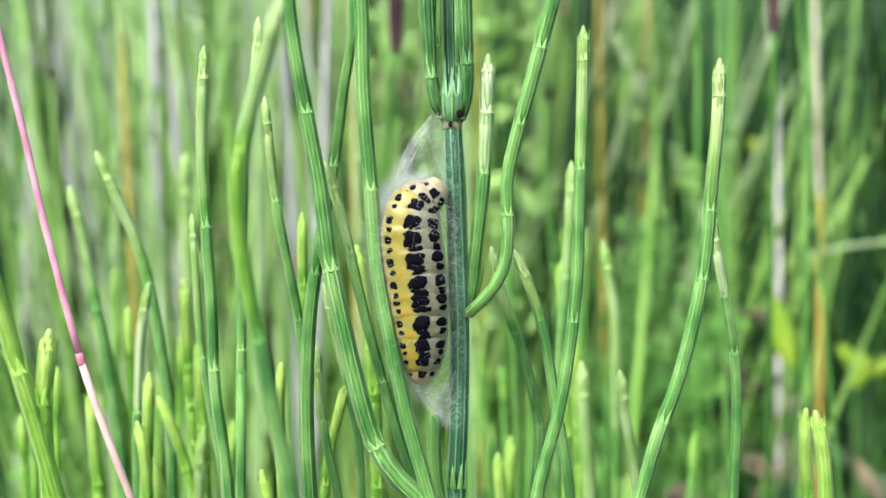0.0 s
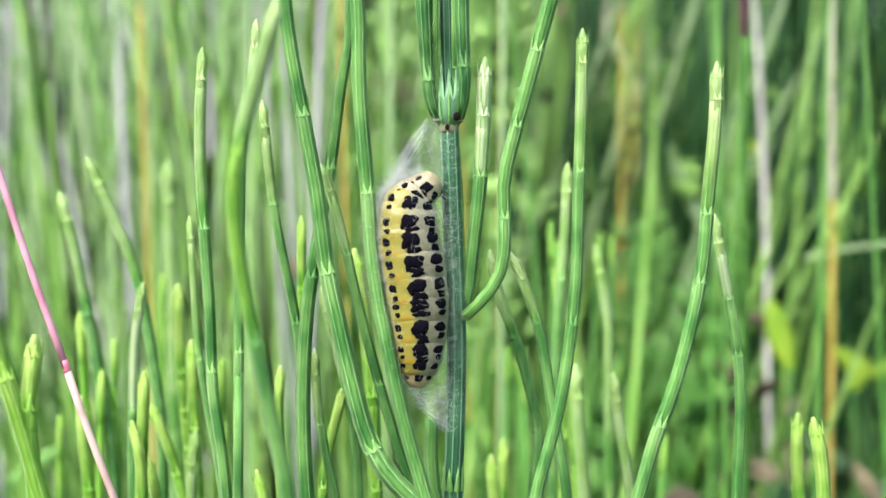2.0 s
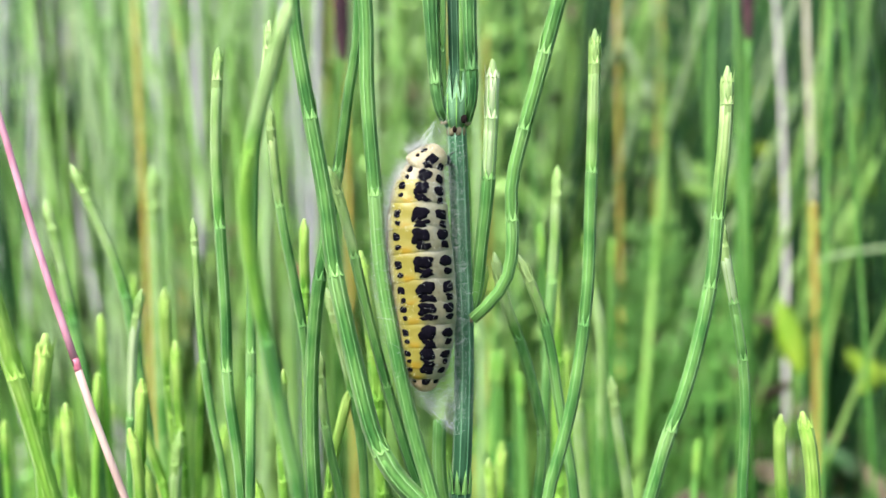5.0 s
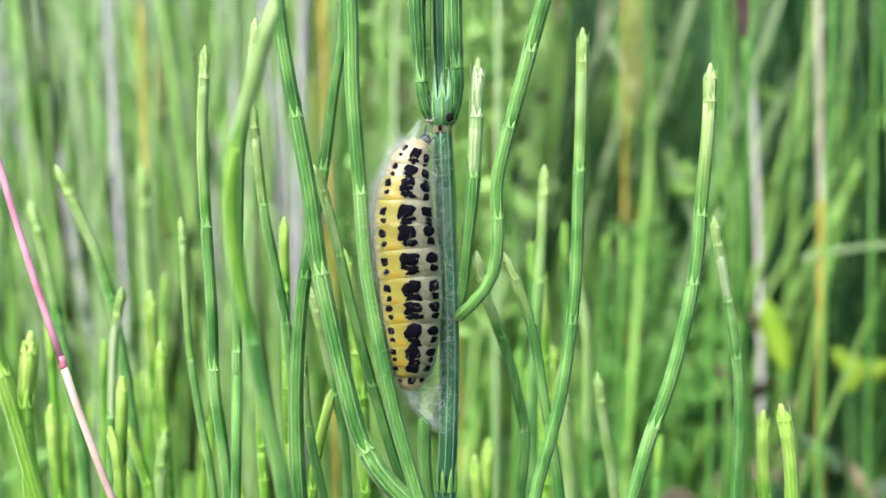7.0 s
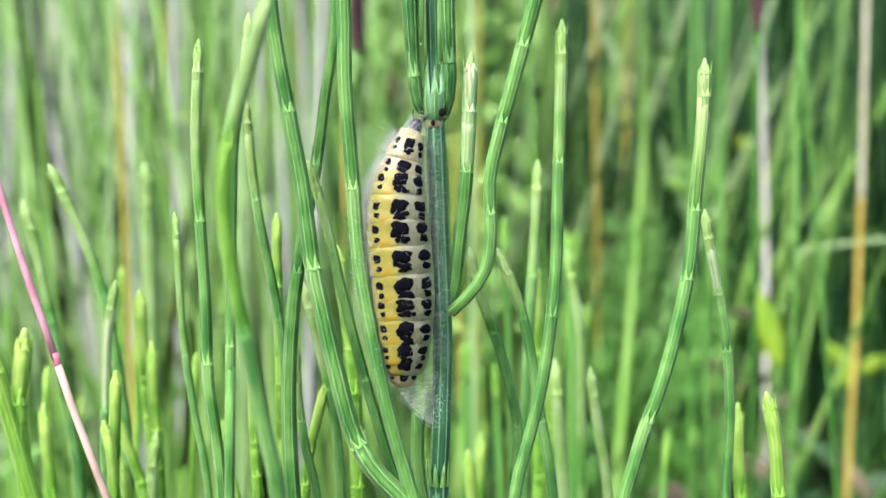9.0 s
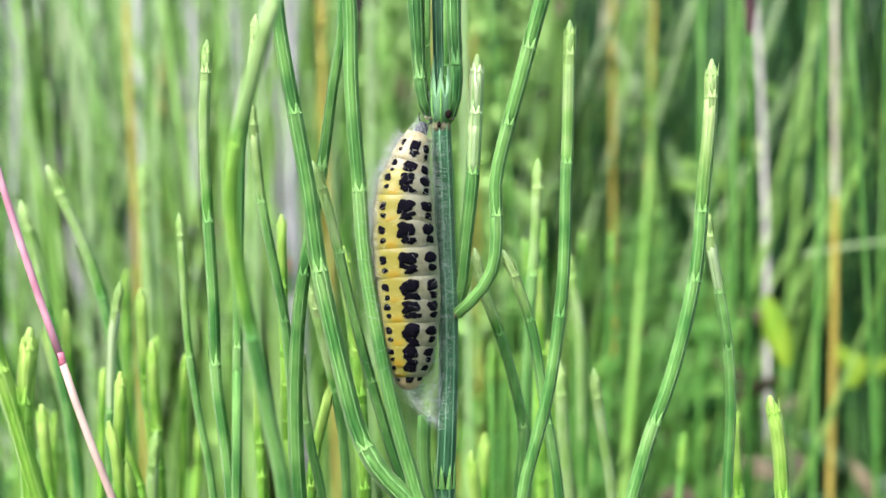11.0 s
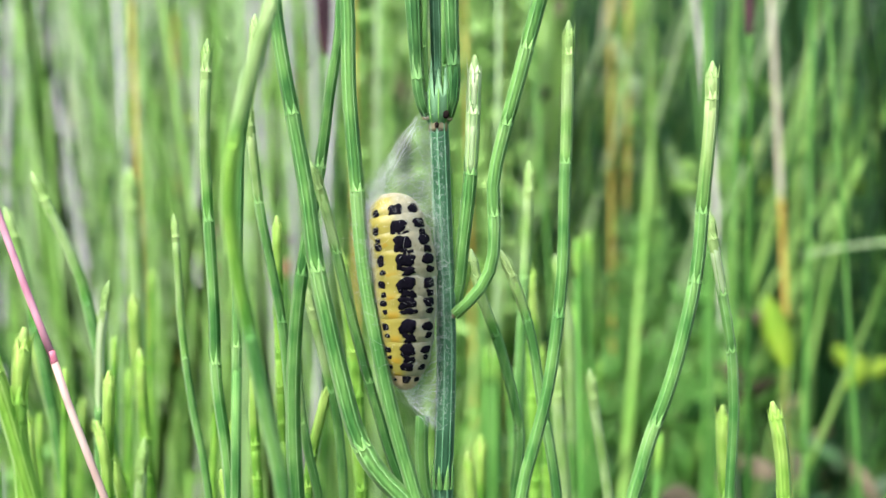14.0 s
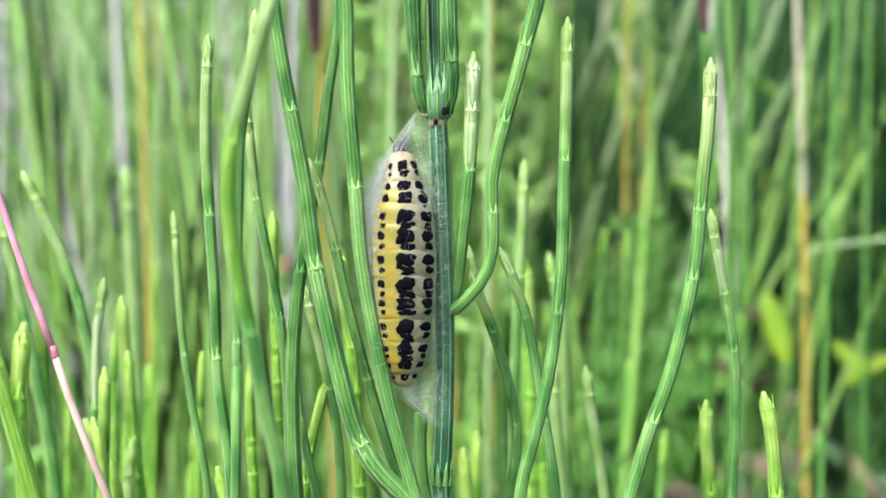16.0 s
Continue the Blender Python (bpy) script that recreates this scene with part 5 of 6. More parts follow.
def hairs(radius, half, taper, seed, count=70, longest=1.6, lo=-1.9, hi=1.9):
    """Fine whitish bristles that stand off the ring."""
    rng = random.Random(seed)
    bm = bmesh.new()
    for _ in range(count):
        a, u = rng.uniform(lo, hi), rng.uniform(-0.6, 0.6)
        if -0.5 < a < 1.25 and rng.random() < 0.82:
            continue
        foot = skin(radius, half, taper, a, u)
        out = Vector((math.sin(a), -math.cos(a), rng.uniform(-0.5, 0.7)))
        out += Vector([rng.uniform(-0.35, 0.35) for _ in range(3)])
        length = rng.uniform(0.35, longest) * MM
        bend = Vector([rng.uniform(-0.3, 0.3) for _ in range(3)])
        line = [foot, foot + out * length * 0.5, foot + (out + bend) * length]
        tube(line, [0.0038 * MM, 0.0034 * MM, 0.0015 * MM], 2, 0.0, bm=bm)
    return bm


def caterpillar():
    """Twelve overlapping body rings and a head; each is moved on its own along the body."""
    home = spot(-1.91, -0.39, 98.6)
    ob = base("caterpillar", home, "cream-yellow burnet caterpillar with rows of black spots, clinging to the stem", "caterpillar")
    made = []
    for i, (radius, half, taper) in enumerate(SEGMENTS):
        r, h = radius * MM, half * MM
        tail, front = i >= len(SEGMENTS) - 2, i < 2
        ring_part = part("body_ring", barrel(r, h, taper), COLLAR if i == len(SEGMENTS) - 1 else FRONT if i < 2 else SKIN, ob)
        wide = 0.3 if not (tail or front) else 0.32
        part("dorsal_spot", patch(r, h, taper, 0.1, 0.18, wide, 0.3 if i < 8 else 0.4, i * 7 + 1, 1.02, 0.16), BLACK, ring_part, "black dorsal spot")
        if not tail:
            part("dorsal_spot", patch(r, h, taper, 0.15, -0.28 if i < 8 else -0.4, wide * 0.86, 0.19 if i < 8 else 0.26, i * 7 + 2, 1.018, 0.34), BLACK, ring_part, "lobed black dorsal spot")
            part("dorsal_spot", patch(r, h, taper, -0.1, -0.06, 0.1, 0.17, i * 7 + 11, 1.018, 0.2, 14), BLACK, ring_part)
        for side in (-1, 1):
            part("side_spot", patch(r, h, taper, -0.72 if side < 0 else 0.9, 0.16, 0.16 if side < 0 else 0.29, 0.2 if side < 0 else 0.26, i * 7 + 3 + side, 1.02, 0.14), BLACK, ring_part, "black side spot")
            if not tail:
                part("side_spot", patch(r, h, taper, -0.66 if side < 0 else 0.92, -0.28, 0.11 if side < 0 else 0.19, 0.13 if side < 0 else 0.17, i * 7 + 5 + side, 1.02, 0.2), BLACK, ring_part, "small black side spot")
        part("bristles", hairs(r, h, taper, 50 + i, 150 if i < 6 else 90), SILK, ring_part, "fine white bristles")
        if i < 6:
            part("down", hairs(r, h, taper, 80 + i, 200, 0.8, -1.9, -0.8), SILK, ring_part, "white silky down on the flank")
        made.append(ring_part)
    head = part("head", barrel(0.52 * MM, 0.66 * MM, -0.12, 18, 10), HEADCAP, ob, "glossy black head")
    part("collar", barrel(0.95 * MM, 0.62 * MM, 0.22, 20, 10), COLLAR, head, "peach collar behind the head").location = (0, 0, -0.95 * MM)
    for side in (-1, 1):
        foot = Vector((side * 0.35 * MM, -0.3 * MM, 0.55 * MM))
        part("feeler", tube([foot, foot + Vector((side * 0.2, -0.2, 0.3)) * MM, foot + Vector((side * 0.25, -0.3, 0.6)) * MM], [0.06 * MM, 0.05 * MM, 0.02 * MM], 3, 0), HEADCAP, head)
    return ob, made, head


def crawl(piece, rows):
    """Keys a body ring in the caterpillar's space: seconds, sideways, away, up (millimetres), lean in degrees."""
    walk(piece, [(t, pose(x * MM, d * MM, h * MM, 0, a, 0)) for t, x, d, h, a in rows])


SEGMENTS = [(1.32, 1.4, -0.29), (1.71, 1.4, -0.16), (2.06, 1.67, -0.12), (2.37, 1.67, -0.07), (2.5, 1.77, -0.03), (2.55, 1.77, 0.0), (2.5, 1.72, 0.02), (2.42, 1.5, 0.04), (2.24, 1.5, 0.07), (1.98, 1.29, 0.12), (1.63, 0.94, 0.2), (1.1, 0.77, 0.34)]  # radius, half length, taper towards the head
worm, pieces, worm_head = caterpillar()





def sway(thing, height, rows):
    """Leans a plant about its foot: seconds, sideways shift of its top and a small lift, in millimetres."""
    x, y, z = thing.location
    k = SET_BACK.get(thing.name, 1.0)
    height = 250 + (height - 250) * k
    walk(thing, [(t, pose(x, y, z + lift * k * MM, 0, math.degrees(math.atan2(shift * k, height)), 0)) for t, shift, lift in rows])


def nod(piece, rows):
    """Bends a plant's upper part at its joint: seconds, degrees."""
    x, y, z = piece.location
    walk(piece, [(t, pose(x, y, z, 0, turn, 0)) for t, turn in rows])


def motions():
    nod(pink_top, [(0, 0.0), (1, -1.4), (1.5, -3.7), (2, -4.5), (2.5, -3.8), (3, -3.2), (4, -3.0), (6.5, -3.7), (7.5, -2.8), (8.5, -3.5), (11.5, -4.1), (12.5, -3.7), (13, -2.8), (13.6, -2.0), (13.9, -5.0), (14.2, -6.1), (14.5, -4.5), (14.8, -3.6), (15.1, -3.6), (15.4, -5.5), (15.7, -4.1), (16, -4.4)])
    sway(shoot_a, 265, [(0, 0.00, 0.00), (1, 0.11, 0.18), (2, 0.11, 0.09), (3, 0.42, 0.18), (4, 0.58, 0.26), (6.5, 0.91, 0.33), (7.5, 0.82, 0.23), (9, 0.96, 0.34), (11.5, 1.10, 0.45), (12.5, 1.07, 0.38), (13.5, 1.31, 0.39), (14, 1.30, 0.53), (15, 1.27, 0.55), (16, 1.48, 0.67)])
    sway(shoot_b, 253, [(0, 0.00, 0.00), (1, -0.09, 0.25), (2, 0.05, 0.09), (3, -0.20, 0.24), (4, -0.39, 0.19), (6.5, -0.18, 0.05), (7.5, -0.07, 0.05), (9, -0.01, 0.10), (11.5, -0.23, 0.12), (12.5, 0.08, -0.00), (13.5, -0.09, -0.00), (14, -0.45, 0.07), (15, -0.43, 0.11), (16, -0.42, 0.09)])
    sway(shoot_c, 268, [(0, 0.00, 0.00), (1, 0.07, 0.10), (2, 0.07, 0.05), (3, 0.24, 0.10), (4, 0.33, 0.14), (6.5, 0.53, 0.18), (7.5, 0.48, 0.13), (9, 0.56, 0.19), (11.5, 0.65, 0.25), (12.5, 0.63, 0.21), (13.5, 0.77, 0.21), (14, 0.77, 0.29), (15, 0.75, 0.31), (16, 0.87, 0.37)])
    sway(shoot_d, 268, [(0, 0.00, 0.00), (1, 0.07, 0.11), (2, 0.07, 0.05), (3, 0.25, 0.11), (4, 0.35, 0.16), (6.5, 0.54, 0.20), (7.5, 0.49, 0.14), (9, 0.58, 0.20), (11.5, 0.66, 0.26), (12.5, 0.64, 0.22), (13.5, 0.78, 0.23), (14, 0.78, 0.32), (15, 0.76, 0.33), (16, 0.88, 0.40)])
    sway(shoot_e, 262, [(0, 0.00, 0.00), (1, 0.02, 0.03), (2, 0.06, -0.02), (3, 0.03, 0.01), (4, 0.02, -0.03), (6.5, -0.21, -0.03), (7.5, -0.19, -0.03), (9, -0.21, -0.05), (11.5, -0.25, -0.03), (12.5, -0.20, -0.06), (13.5, -0.20, -0.06), (14, -0.31, -0.06), (15, -0.35, -0.03), (16, -0.38, -0.04)])
    sway(shoot_f, 253, [(0, 0.00, 0.00), (1, 0.07, 0.11), (2, 0.19, -0.05), (3, 0.10, 0.02), (4, 0.06, -0.11), (6.5, -0.76, -0.09), (7.5, -0.67, -0.09), (9, -0.75, -0.18), (11.5, -0.88, -0.09), (12.5, -0.73, -0.22), (13.5, -0.75, -0.22), (14, -1.11, -0.21), (15, -1.24, -0.11), (16, -1.37, -0.13)])
    sway(shoot_g, 241, [(0, 0.00, 0.00), (1, 0.07, 0.11), (2, 0.19, -0.05), (3, 0.11, 0.02), (4, 0.06, -0.11), (6.5, -0.74, -0.09), (7.5, -0.66, -0.09), (9, -0.74, -0.18), (11.5, -0.87, -0.09), (12.5, -0.72, -0.22), (13.5, -0.73, -0.21), (14, -1.09, -0.21), (15, -1.22, -0.11), (16, -1.35, -0.13)])
    sway(shoot_h, 232, [(0, 0.00, 0.00), (1, -0.30, 0.38), (2, -0.15, 0.30), (3, -0.40, 0.30), (4, -0.59, 0.10), (6.5, -1.57, -0.23), (7.5, -1.16, 0.13), (9, -1.31, 0.04), (11.5, -1.46, 0.12), (12.5, -1.01, 0.14), (13.5, -1.24, 0.00), (14, -2.24, 0.21), (15, -2.35, 0.24), (16, -2.49, 0.22)])
    sway(shoot_i, 242, [(0, 0.00, 0.00), (1, 0.03, 0.05), (2, 0.09, -0.03), (3, 0.05, 0.01), (4, 0.04, -0.05), (6.5, -0.35, -0.04), (7.5, -0.31, -0.04), (9, -0.35, -0.09), (11.5, -0.41, -0.04), (12.5, -0.34, -0.11), (13.5, -0.34, -0.10), (14, -0.52, -0.10), (15, -0.58, -0.05), (16, -0.64, -0.06)])
    sway(shoot_j, 239, [(0, 0.00, 0.00), (1, 0.03, 0.04), (2, 0.08, -0.02), (3, 0.04, 0.01), (4, 0.03, -0.04), (6.5, -0.29, -0.03), (7.5, -0.25, -0.04), (9, -0.28, -0.07), (11.5, -0.33, -0.04), (12.5, -0.27, -0.09), (13.5, -0.28, -0.08), (14, -0.42, -0.08), (15, -0.47, -0.04), (16, -0.52, -0.05)])
    sway(shoot_k, 247, [(0, 0.00, 0.00), (1, 0.03, 0.04), (2, 0.08, -0.02), (3, 0.04, 0.01), (4, 0.03, -0.04), (6.5, -0.29, -0.03), (7.5, -0.25, -0.04), (9, -0.28, -0.07), (11.5, -0.33, -0.04), (12.5, -0.27, -0.09), (13.5, -0.28, -0.08), (14, -0.42, -0.08), (15, -0.47, -0.04), (16, -0.52, -0.05)])
    sway(shoot_l, 250, [(0, 0.00, 0.00), (1, 0.03, 0.04), (2, 0.08, -0.02), (3, 0.04, 0.01), (4, 0.02, -0.04), (6.5, -0.31, -0.04), (7.5, -0.27, -0.04), (9, -0.30, -0.07), (11.5, -0.36, -0.04), (12.5, -0.30, -0.09), (13.5, -0.30, -0.09), (14, -0.45, -0.09), (15, -0.50, -0.04), (16, -0.56, -0.05)])
    sway(shoot_m, 267, [(0, 0.00, 0.00), (1, 0.13, 0.10), (2, 0.19, 0.02), (3, 0.39, 0.09), (4, 0.42, 0.17), (6.5, 0.74, 0.19), (7.5, 0.75, 0.20), (9, -0.32, 0.37), (11.5, -0.16, 0.45), (12.5, -0.16, 0.40), (13.5, -0.16, 0.47), (14, -0.09, 0.47), (15, -0.08, 0.50), (16, -0.06, 0.48)])
    sway(shoot_o, 250, [(0, 0.00, 0.00), (1, 0.04, 0.06), (2, 0.11, -0.03), (3, 0.06, 0.01), (4, 0.04, -0.06), (6.5, -0.43, -0.05), (7.5, -0.38, -0.05), (9, -0.43, -0.11), (11.5, -0.50, -0.05), (12.5, -0.41, -0.13), (13.5, -0.42, -0.13), (14, -0.63, -0.12), (15, -0.70, -0.06), (16, -0.78, -0.07)])
    sway(shoot_p, 265, [(0, 0.00, 0.00), (1, 0.19, -0.16), (2, 0.05, -0.04), (3, 0.10, -0.17), (4, 0.27, -0.19), (6.5, 0.12, -0.14), (7.5, 0.09, -0.04), (9, 0.21, -0.07), (11.5, 0.29, -0.00), (12.5, 0.37, 0.02), (13.5, 0.37, 0.02), (14, 0.49, -0.12), (15, 0.44, -0.12), (16, 0.44, -0.10)])
    sway(shoot_q, 253, [(0, 0.00, 0.00), (1, -0.06, 0.15), (2, 0.57, 0.04), (3, 0.15, 0.23), (4, 0.17, -0.01), (6.5, 0.81, -0.10), (7.5, 1.20, -0.07), (9, 0.90, 0.08), (11.5, 0.41, 0.39), (12.5, 1.08, 0.13), (13.5, 0.94, 0.23), (14, 0.88, 0.21), (15, 1.21, -0.06), (16, 1.14, 0.04)])
    sway(shoot_r, 238, [(0, 0.00, 0.00), (1, -0.26, -0.10), (2, 0.08, -0.31), (3, -0.78, -0.01), (4, -1.09, 0.07), (6.5, -1.89, 0.84), (7.5, -1.88, 0.84), (9, -2.43, 1.42), (11.5, -2.67, 1.24), (12.5, -2.46, 1.25), (13.5, -2.32, 1.05), (14, -2.30, 0.82), (15, -2.98, 1.36), (16, -2.89, 1.35)])
    sway(shoot_s, 237, [(0, 0.00, 0.00), (1, -0.57, 0.11), (2, -0.43, -0.12), (3, -1.50, -0.04), (4, -2.21, -0.12), (6.5, -2.97, 0.25), (7.5, -2.62, 0.18), (9, -4.34, 0.44), (11.5, -5.22, 0.73), (12.5, -4.64, 0.40), (13.5, -5.58, 0.54), (14, -6.05, 0.54), (15, -6.47, 0.38), (16, -7.34, 0.75)])
    sway(shoot_t, 239, [(0, 0.00, 0.00), (1, -0.47, 0.04), (2, -0.34, 0.09), (3, -0.74, -0.05), (4, -1.09, -0.02), (6.5, -1.34, 0.06), (7.5, -1.03, 0.20), (9, -1.19, 0.18), (11.5, -1.49, 0.28), (12.5, -1.34, 0.37), (13.5, -1.05, 0.15), (14, -1.66, 0.23), (15, -2.17, 0.26), (16, -1.94, 0.24)])
    sway(shoot_u, 251, [(0, 0.00, 0.00), (1, -0.67, 0.06), (2, -0.45, -0.16), (3, -1.64, -0.25), (4, -1.89, -0.41), (6.5, -2.47, -0.54), (7.5, -1.76, -0.75), (9, -2.10, -0.91), (11.5, -2.79, -0.84), (12.5, -2.18, -0.98), (13.5, -2.35, -0.85), (14, -3.68, -1.21), (15, -3.79, -1.23), (16, -4.27, -1.31)])
    sway(shoot_v, 249, [(0, 0.00, 0.00), (1, -0.33, 0.20), (2, -0.08, 0.09), (3, -0.64, 0.14), (4, -1.05, 0.01), (6.5, -1.53, 0.05), (7.5, -0.94, -0.08), (9, -1.23, -0.05), (11.5, -1.70, 0.19), (12.5, -1.19, -0.04), (13.5, -1.82, 0.06), (14, -2.14, 0.05), (15, -2.21, -0.18), (16, -2.43, -0.12)])
    sway(shoot_w, 240, [(0, 0.00, 0.00), (1, -0.40, 0.04), (2, -0.29, 0.08), (3, -0.63, -0.04), (4, -0.93, -0.02), (6.5, -1.15, 0.05), (7.5, -0.89, 0.17), (9, -1.03, 0.15), (11.5, -1.29, 0.24), (12.5, -1.17, 0.31), (13.5, -0.93, 0.13), (14, -1.44, 0.19), (15, -1.88, 0.22), (16, -1.69, 0.21)])
    sway(shoot_x, 258, [(0, 0.00, 0.00), (1, -0.44, 0.27), (2, -0.09, 0.12), (3, -0.85, 0.18), (4, -1.38, 0.02), (6.5, -2.01, 0.07), (7.5, -1.22, -0.11), (9, -1.61, -0.06), (11.5, -2.21, 0.25), (12.5, -1.53, -0.05), (13.5, -2.37, 0.08), (14, -2.79, 0.07), (15, -2.88, -0.24), (16, -3.16, -0.16)])
    sway(shoot_aa, 259, [(0, 0.00, 0.00), (1, -0.87, 0.08), (2, -0.58, -0.20), (3, -2.12, -0.33), (4, -2.44, -0.53), (6.5, -3.17, -0.70), (7.5, -2.25, -0.98), (9, -2.69, -1.18), (11.5, -3.56, -1.09), (12.5, -2.77, -1.27), (13.5, -2.98, -1.11), (14, -4.71, -1.57), (15, -4.84, -1.60), (16, -5.46, -1.71)])
    sway(shoot_ab, 256, [(0, 0.00, 0.00), (1, -0.92, 0.08), (2, -0.62, -0.21), (3, -2.24, -0.35), (4, -2.58, -0.56), (6.5, -3.36, -0.74), (7.5, -2.40, -1.03), (9, -2.86, -1.24), (11.5, -3.79, -1.15), (12.5, -2.96, -1.34), (13.5, -3.18, -1.16), (14, -5.01, -1.66), (15, -5.16, -1.68), (16, -5.81, -1.80)])
    sway(shoot_ac, 244, [(0, 0.00, 0.00), (1, -0.93, 0.08), (2, -0.62, -0.22), (3, -2.26, -0.35), (4, -2.61, -0.57), (6.5, -3.40, -0.75), (7.5, -2.42, -1.04), (9, -2.89, -1.26), (11.5, -3.83, -1.16), (12.5, -2.99, -1.35), (13.5, -3.22, -1.17), (14, -5.06, -1.67), (15, -5.21, -1.70), (16, -5.87, -1.82)])
    sway(shoot_ad, 247, [(0, 0.00, 0.00), (1, -0.31, 0.40), (2, -0.17, 0.31), (3, -0.43, 0.31), (4, -0.63, 0.10), (6.5, -1.66, -0.24), (7.5, -1.24, 0.14), (9, -1.40, 0.04), (11.5, -1.57, 0.13), (12.5, -1.10, 0.15), (13.5, -1.35, 0.00), (14, -2.39, 0.22), (15, -2.52, 0.26), (16, -2.67, 0.23)])
    sway(shoot_ae, 240, [(0, 0.00, 0.00), (1, -0.30, 0.39), (2, -0.16, 0.30), (3, -0.41, 0.30), (4, -0.61, 0.10), (6.5, -1.60, -0.23), (7.5, -1.19, 0.13), (9, -1.34, 0.04), (11.5, -1.51, 0.12), (12.5, -1.05, 0.14), (13.5, -1.29, 0.00), (14, -2.30, 0.21), (15, -2.42, 0.25), (16, -2.56, 0.23)])
    sway(shoot_af, 236, [(0, 0.00, 0.00), (1, -0.30, 0.38), (2, -0.15, 0.30), (3, -0.40, 0.30), (4, -0.60, 0.10), (6.5, -1.58, -0.23), (7.5, -1.18, 0.13), (9, -1.33, 0.04), (11.5, -1.49, 0.12), (12.5, -1.03, 0.14), (13.5, -1.27, 0.00), (14, -2.27, 0.21), (15, -2.39, 0.25), (16, -2.53, 0.23)])
    sway(shoot_ag, 237, [(0, 0.00, 0.00), (1, -0.86, 0.08), (2, -0.57, -0.20), (3, -2.09, -0.33), (4, -2.42, -0.53), (6.5, -3.14, -0.70), (7.5, -2.23, -0.97), (9, -2.66, -1.17), (11.5, -3.52, -1.08), (12.5, -2.73, -1.26), (13.5, -2.94, -1.10), (14, -4.66, -1.56), (15, -4.79, -1.58), (16, -5.40, -1.70)])
    sway(shoot_ah, 233, [(0, 0.00, 0.00), (1, -0.31, 0.39), (2, -0.16, 0.30), (3, -0.42, 0.30), (4, -0.62, 0.10), (6.5, -1.62, -0.24), (7.5, -1.21, 0.13), (9, -1.36, 0.04), (11.5, -1.53, 0.12), (12.5, -1.07, 0.14), (13.5, -1.31, 0.00), (14, -2.33, 0.22), (15, -2.45, 0.25), (16, -2.60, 0.23)])
    sway(shoot_ai, 234, [(0, 0.00, 0.00), (1, -0.59, 0.21), (2, -0.41, 0.14), (3, -1.39, 0.38), (4, -2.10, 0.28), (6.5, -2.99, 0.19), (7.5, -2.24, -0.10), (9, -2.74, -0.35), (11.5, -3.37, -0.15), (12.5, -2.67, -0.49), (13.5, -3.72, -0.64), (14, -4.25, -0.79), (15, -4.61, -1.24), (16, -5.26, -1.20)])
    sway(shoot_aj, 245, [(0, 0.00, 0.00), (1, -0.60, 0.08), (2, -0.75, -0.16), (3, -0.49, 0.12), (4, -0.59, 0.02), (6.5, -0.49, 0.16), (7.5, -0.41, 0.06), (9, -0.34, -0.02), (11.5, -0.46, 0.16), (12.5, -0.18, -0.05), (13.5, -0.13, 0.18), (14, -0.67, 0.18), (15, -1.00, 0.09), (16, -0.58, 0.31)])
    sway(shoot_ak, 251, [(0, 0.00, 0.00), (1, -0.59, 0.08), (2, -0.74, -0.16), (3, -0.48, 0.12), (4, -0.58, 0.02), (6.5, -0.48, 0.16), (7.5, -0.40, 0.06), (9, -0.33, -0.02), (11.5, -0.45, 0.16), (12.5, -0.17, -0.05), (13.5, -0.12, 0.18), (14, -0.66, 0.18), (15, -0.98, 0.09), (16, -0.56, 0.30)])
    sway(shoot_al, 238, [(0, 0.00, 0.00), (1, -0.85, 0.08), (2, -0.57, -0.20), (3, -2.07, -0.32), (4, -2.39, -0.52), (6.5, -3.11, -0.69), (7.5, -2.20, -0.97), (9, -2.63, -1.16), (11.5, -3.49, -1.07), (12.5, -2.70, -1.25), (13.5, -2.91, -1.09), (14, -4.61, -1.55), (15, -4.74, -1.57), (16, -5.34, -1.68)])
    sway(shoot_am, 247, [(0, 0.00, 0.00), (1, -0.56, 0.05), (2, -0.33, -0.18), (3, -1.31, -0.09), (4, -1.97, -0.30), (6.5, -2.67, -0.54), (7.5, -1.91, -0.84), (9, -2.57, -0.98), (11.5, -3.16, -0.73), (12.5, -2.41, -1.07), (13.5, -3.26, -1.07), (14, -3.69, -1.14), (15, -3.94, -1.57), (16, -4.61, -1.59)])
    sway(shoot_an, 242, [(0, 0.00, 0.00), (1, -0.60, 0.21), (2, -0.42, 0.14), (3, -1.42, 0.38), (4, -2.14, 0.29), (6.5, -3.05, 0.20), (7.5, -2.29, -0.10), (9, -2.80, -0.36), (11.5, -3.45, -0.16), (12.5, -2.74, -0.50), (13.5, -3.80, -0.65), (14, -4.34, -0.80), (15, -4.71, -1.27), (16, -5.38, -1.22)])
    sway(shoot_ao, 264, [(0, 0.00, 0.00), (1, -1.81, 0.07), (2, -2.11, -0.49), (3, -4.18, -0.58), (4, -5.40, -0.93), (6.5, -6.05, -0.80), (7.5, -4.20, -1.23), (9, -3.79, -1.46), (11.5, -5.34, -1.16), (12.5, -4.33, -1.78), (13.5, -6.12, -1.68), (14, -7.01, -1.75), (15, -7.22, -2.33), (16, -7.53, -2.19)])
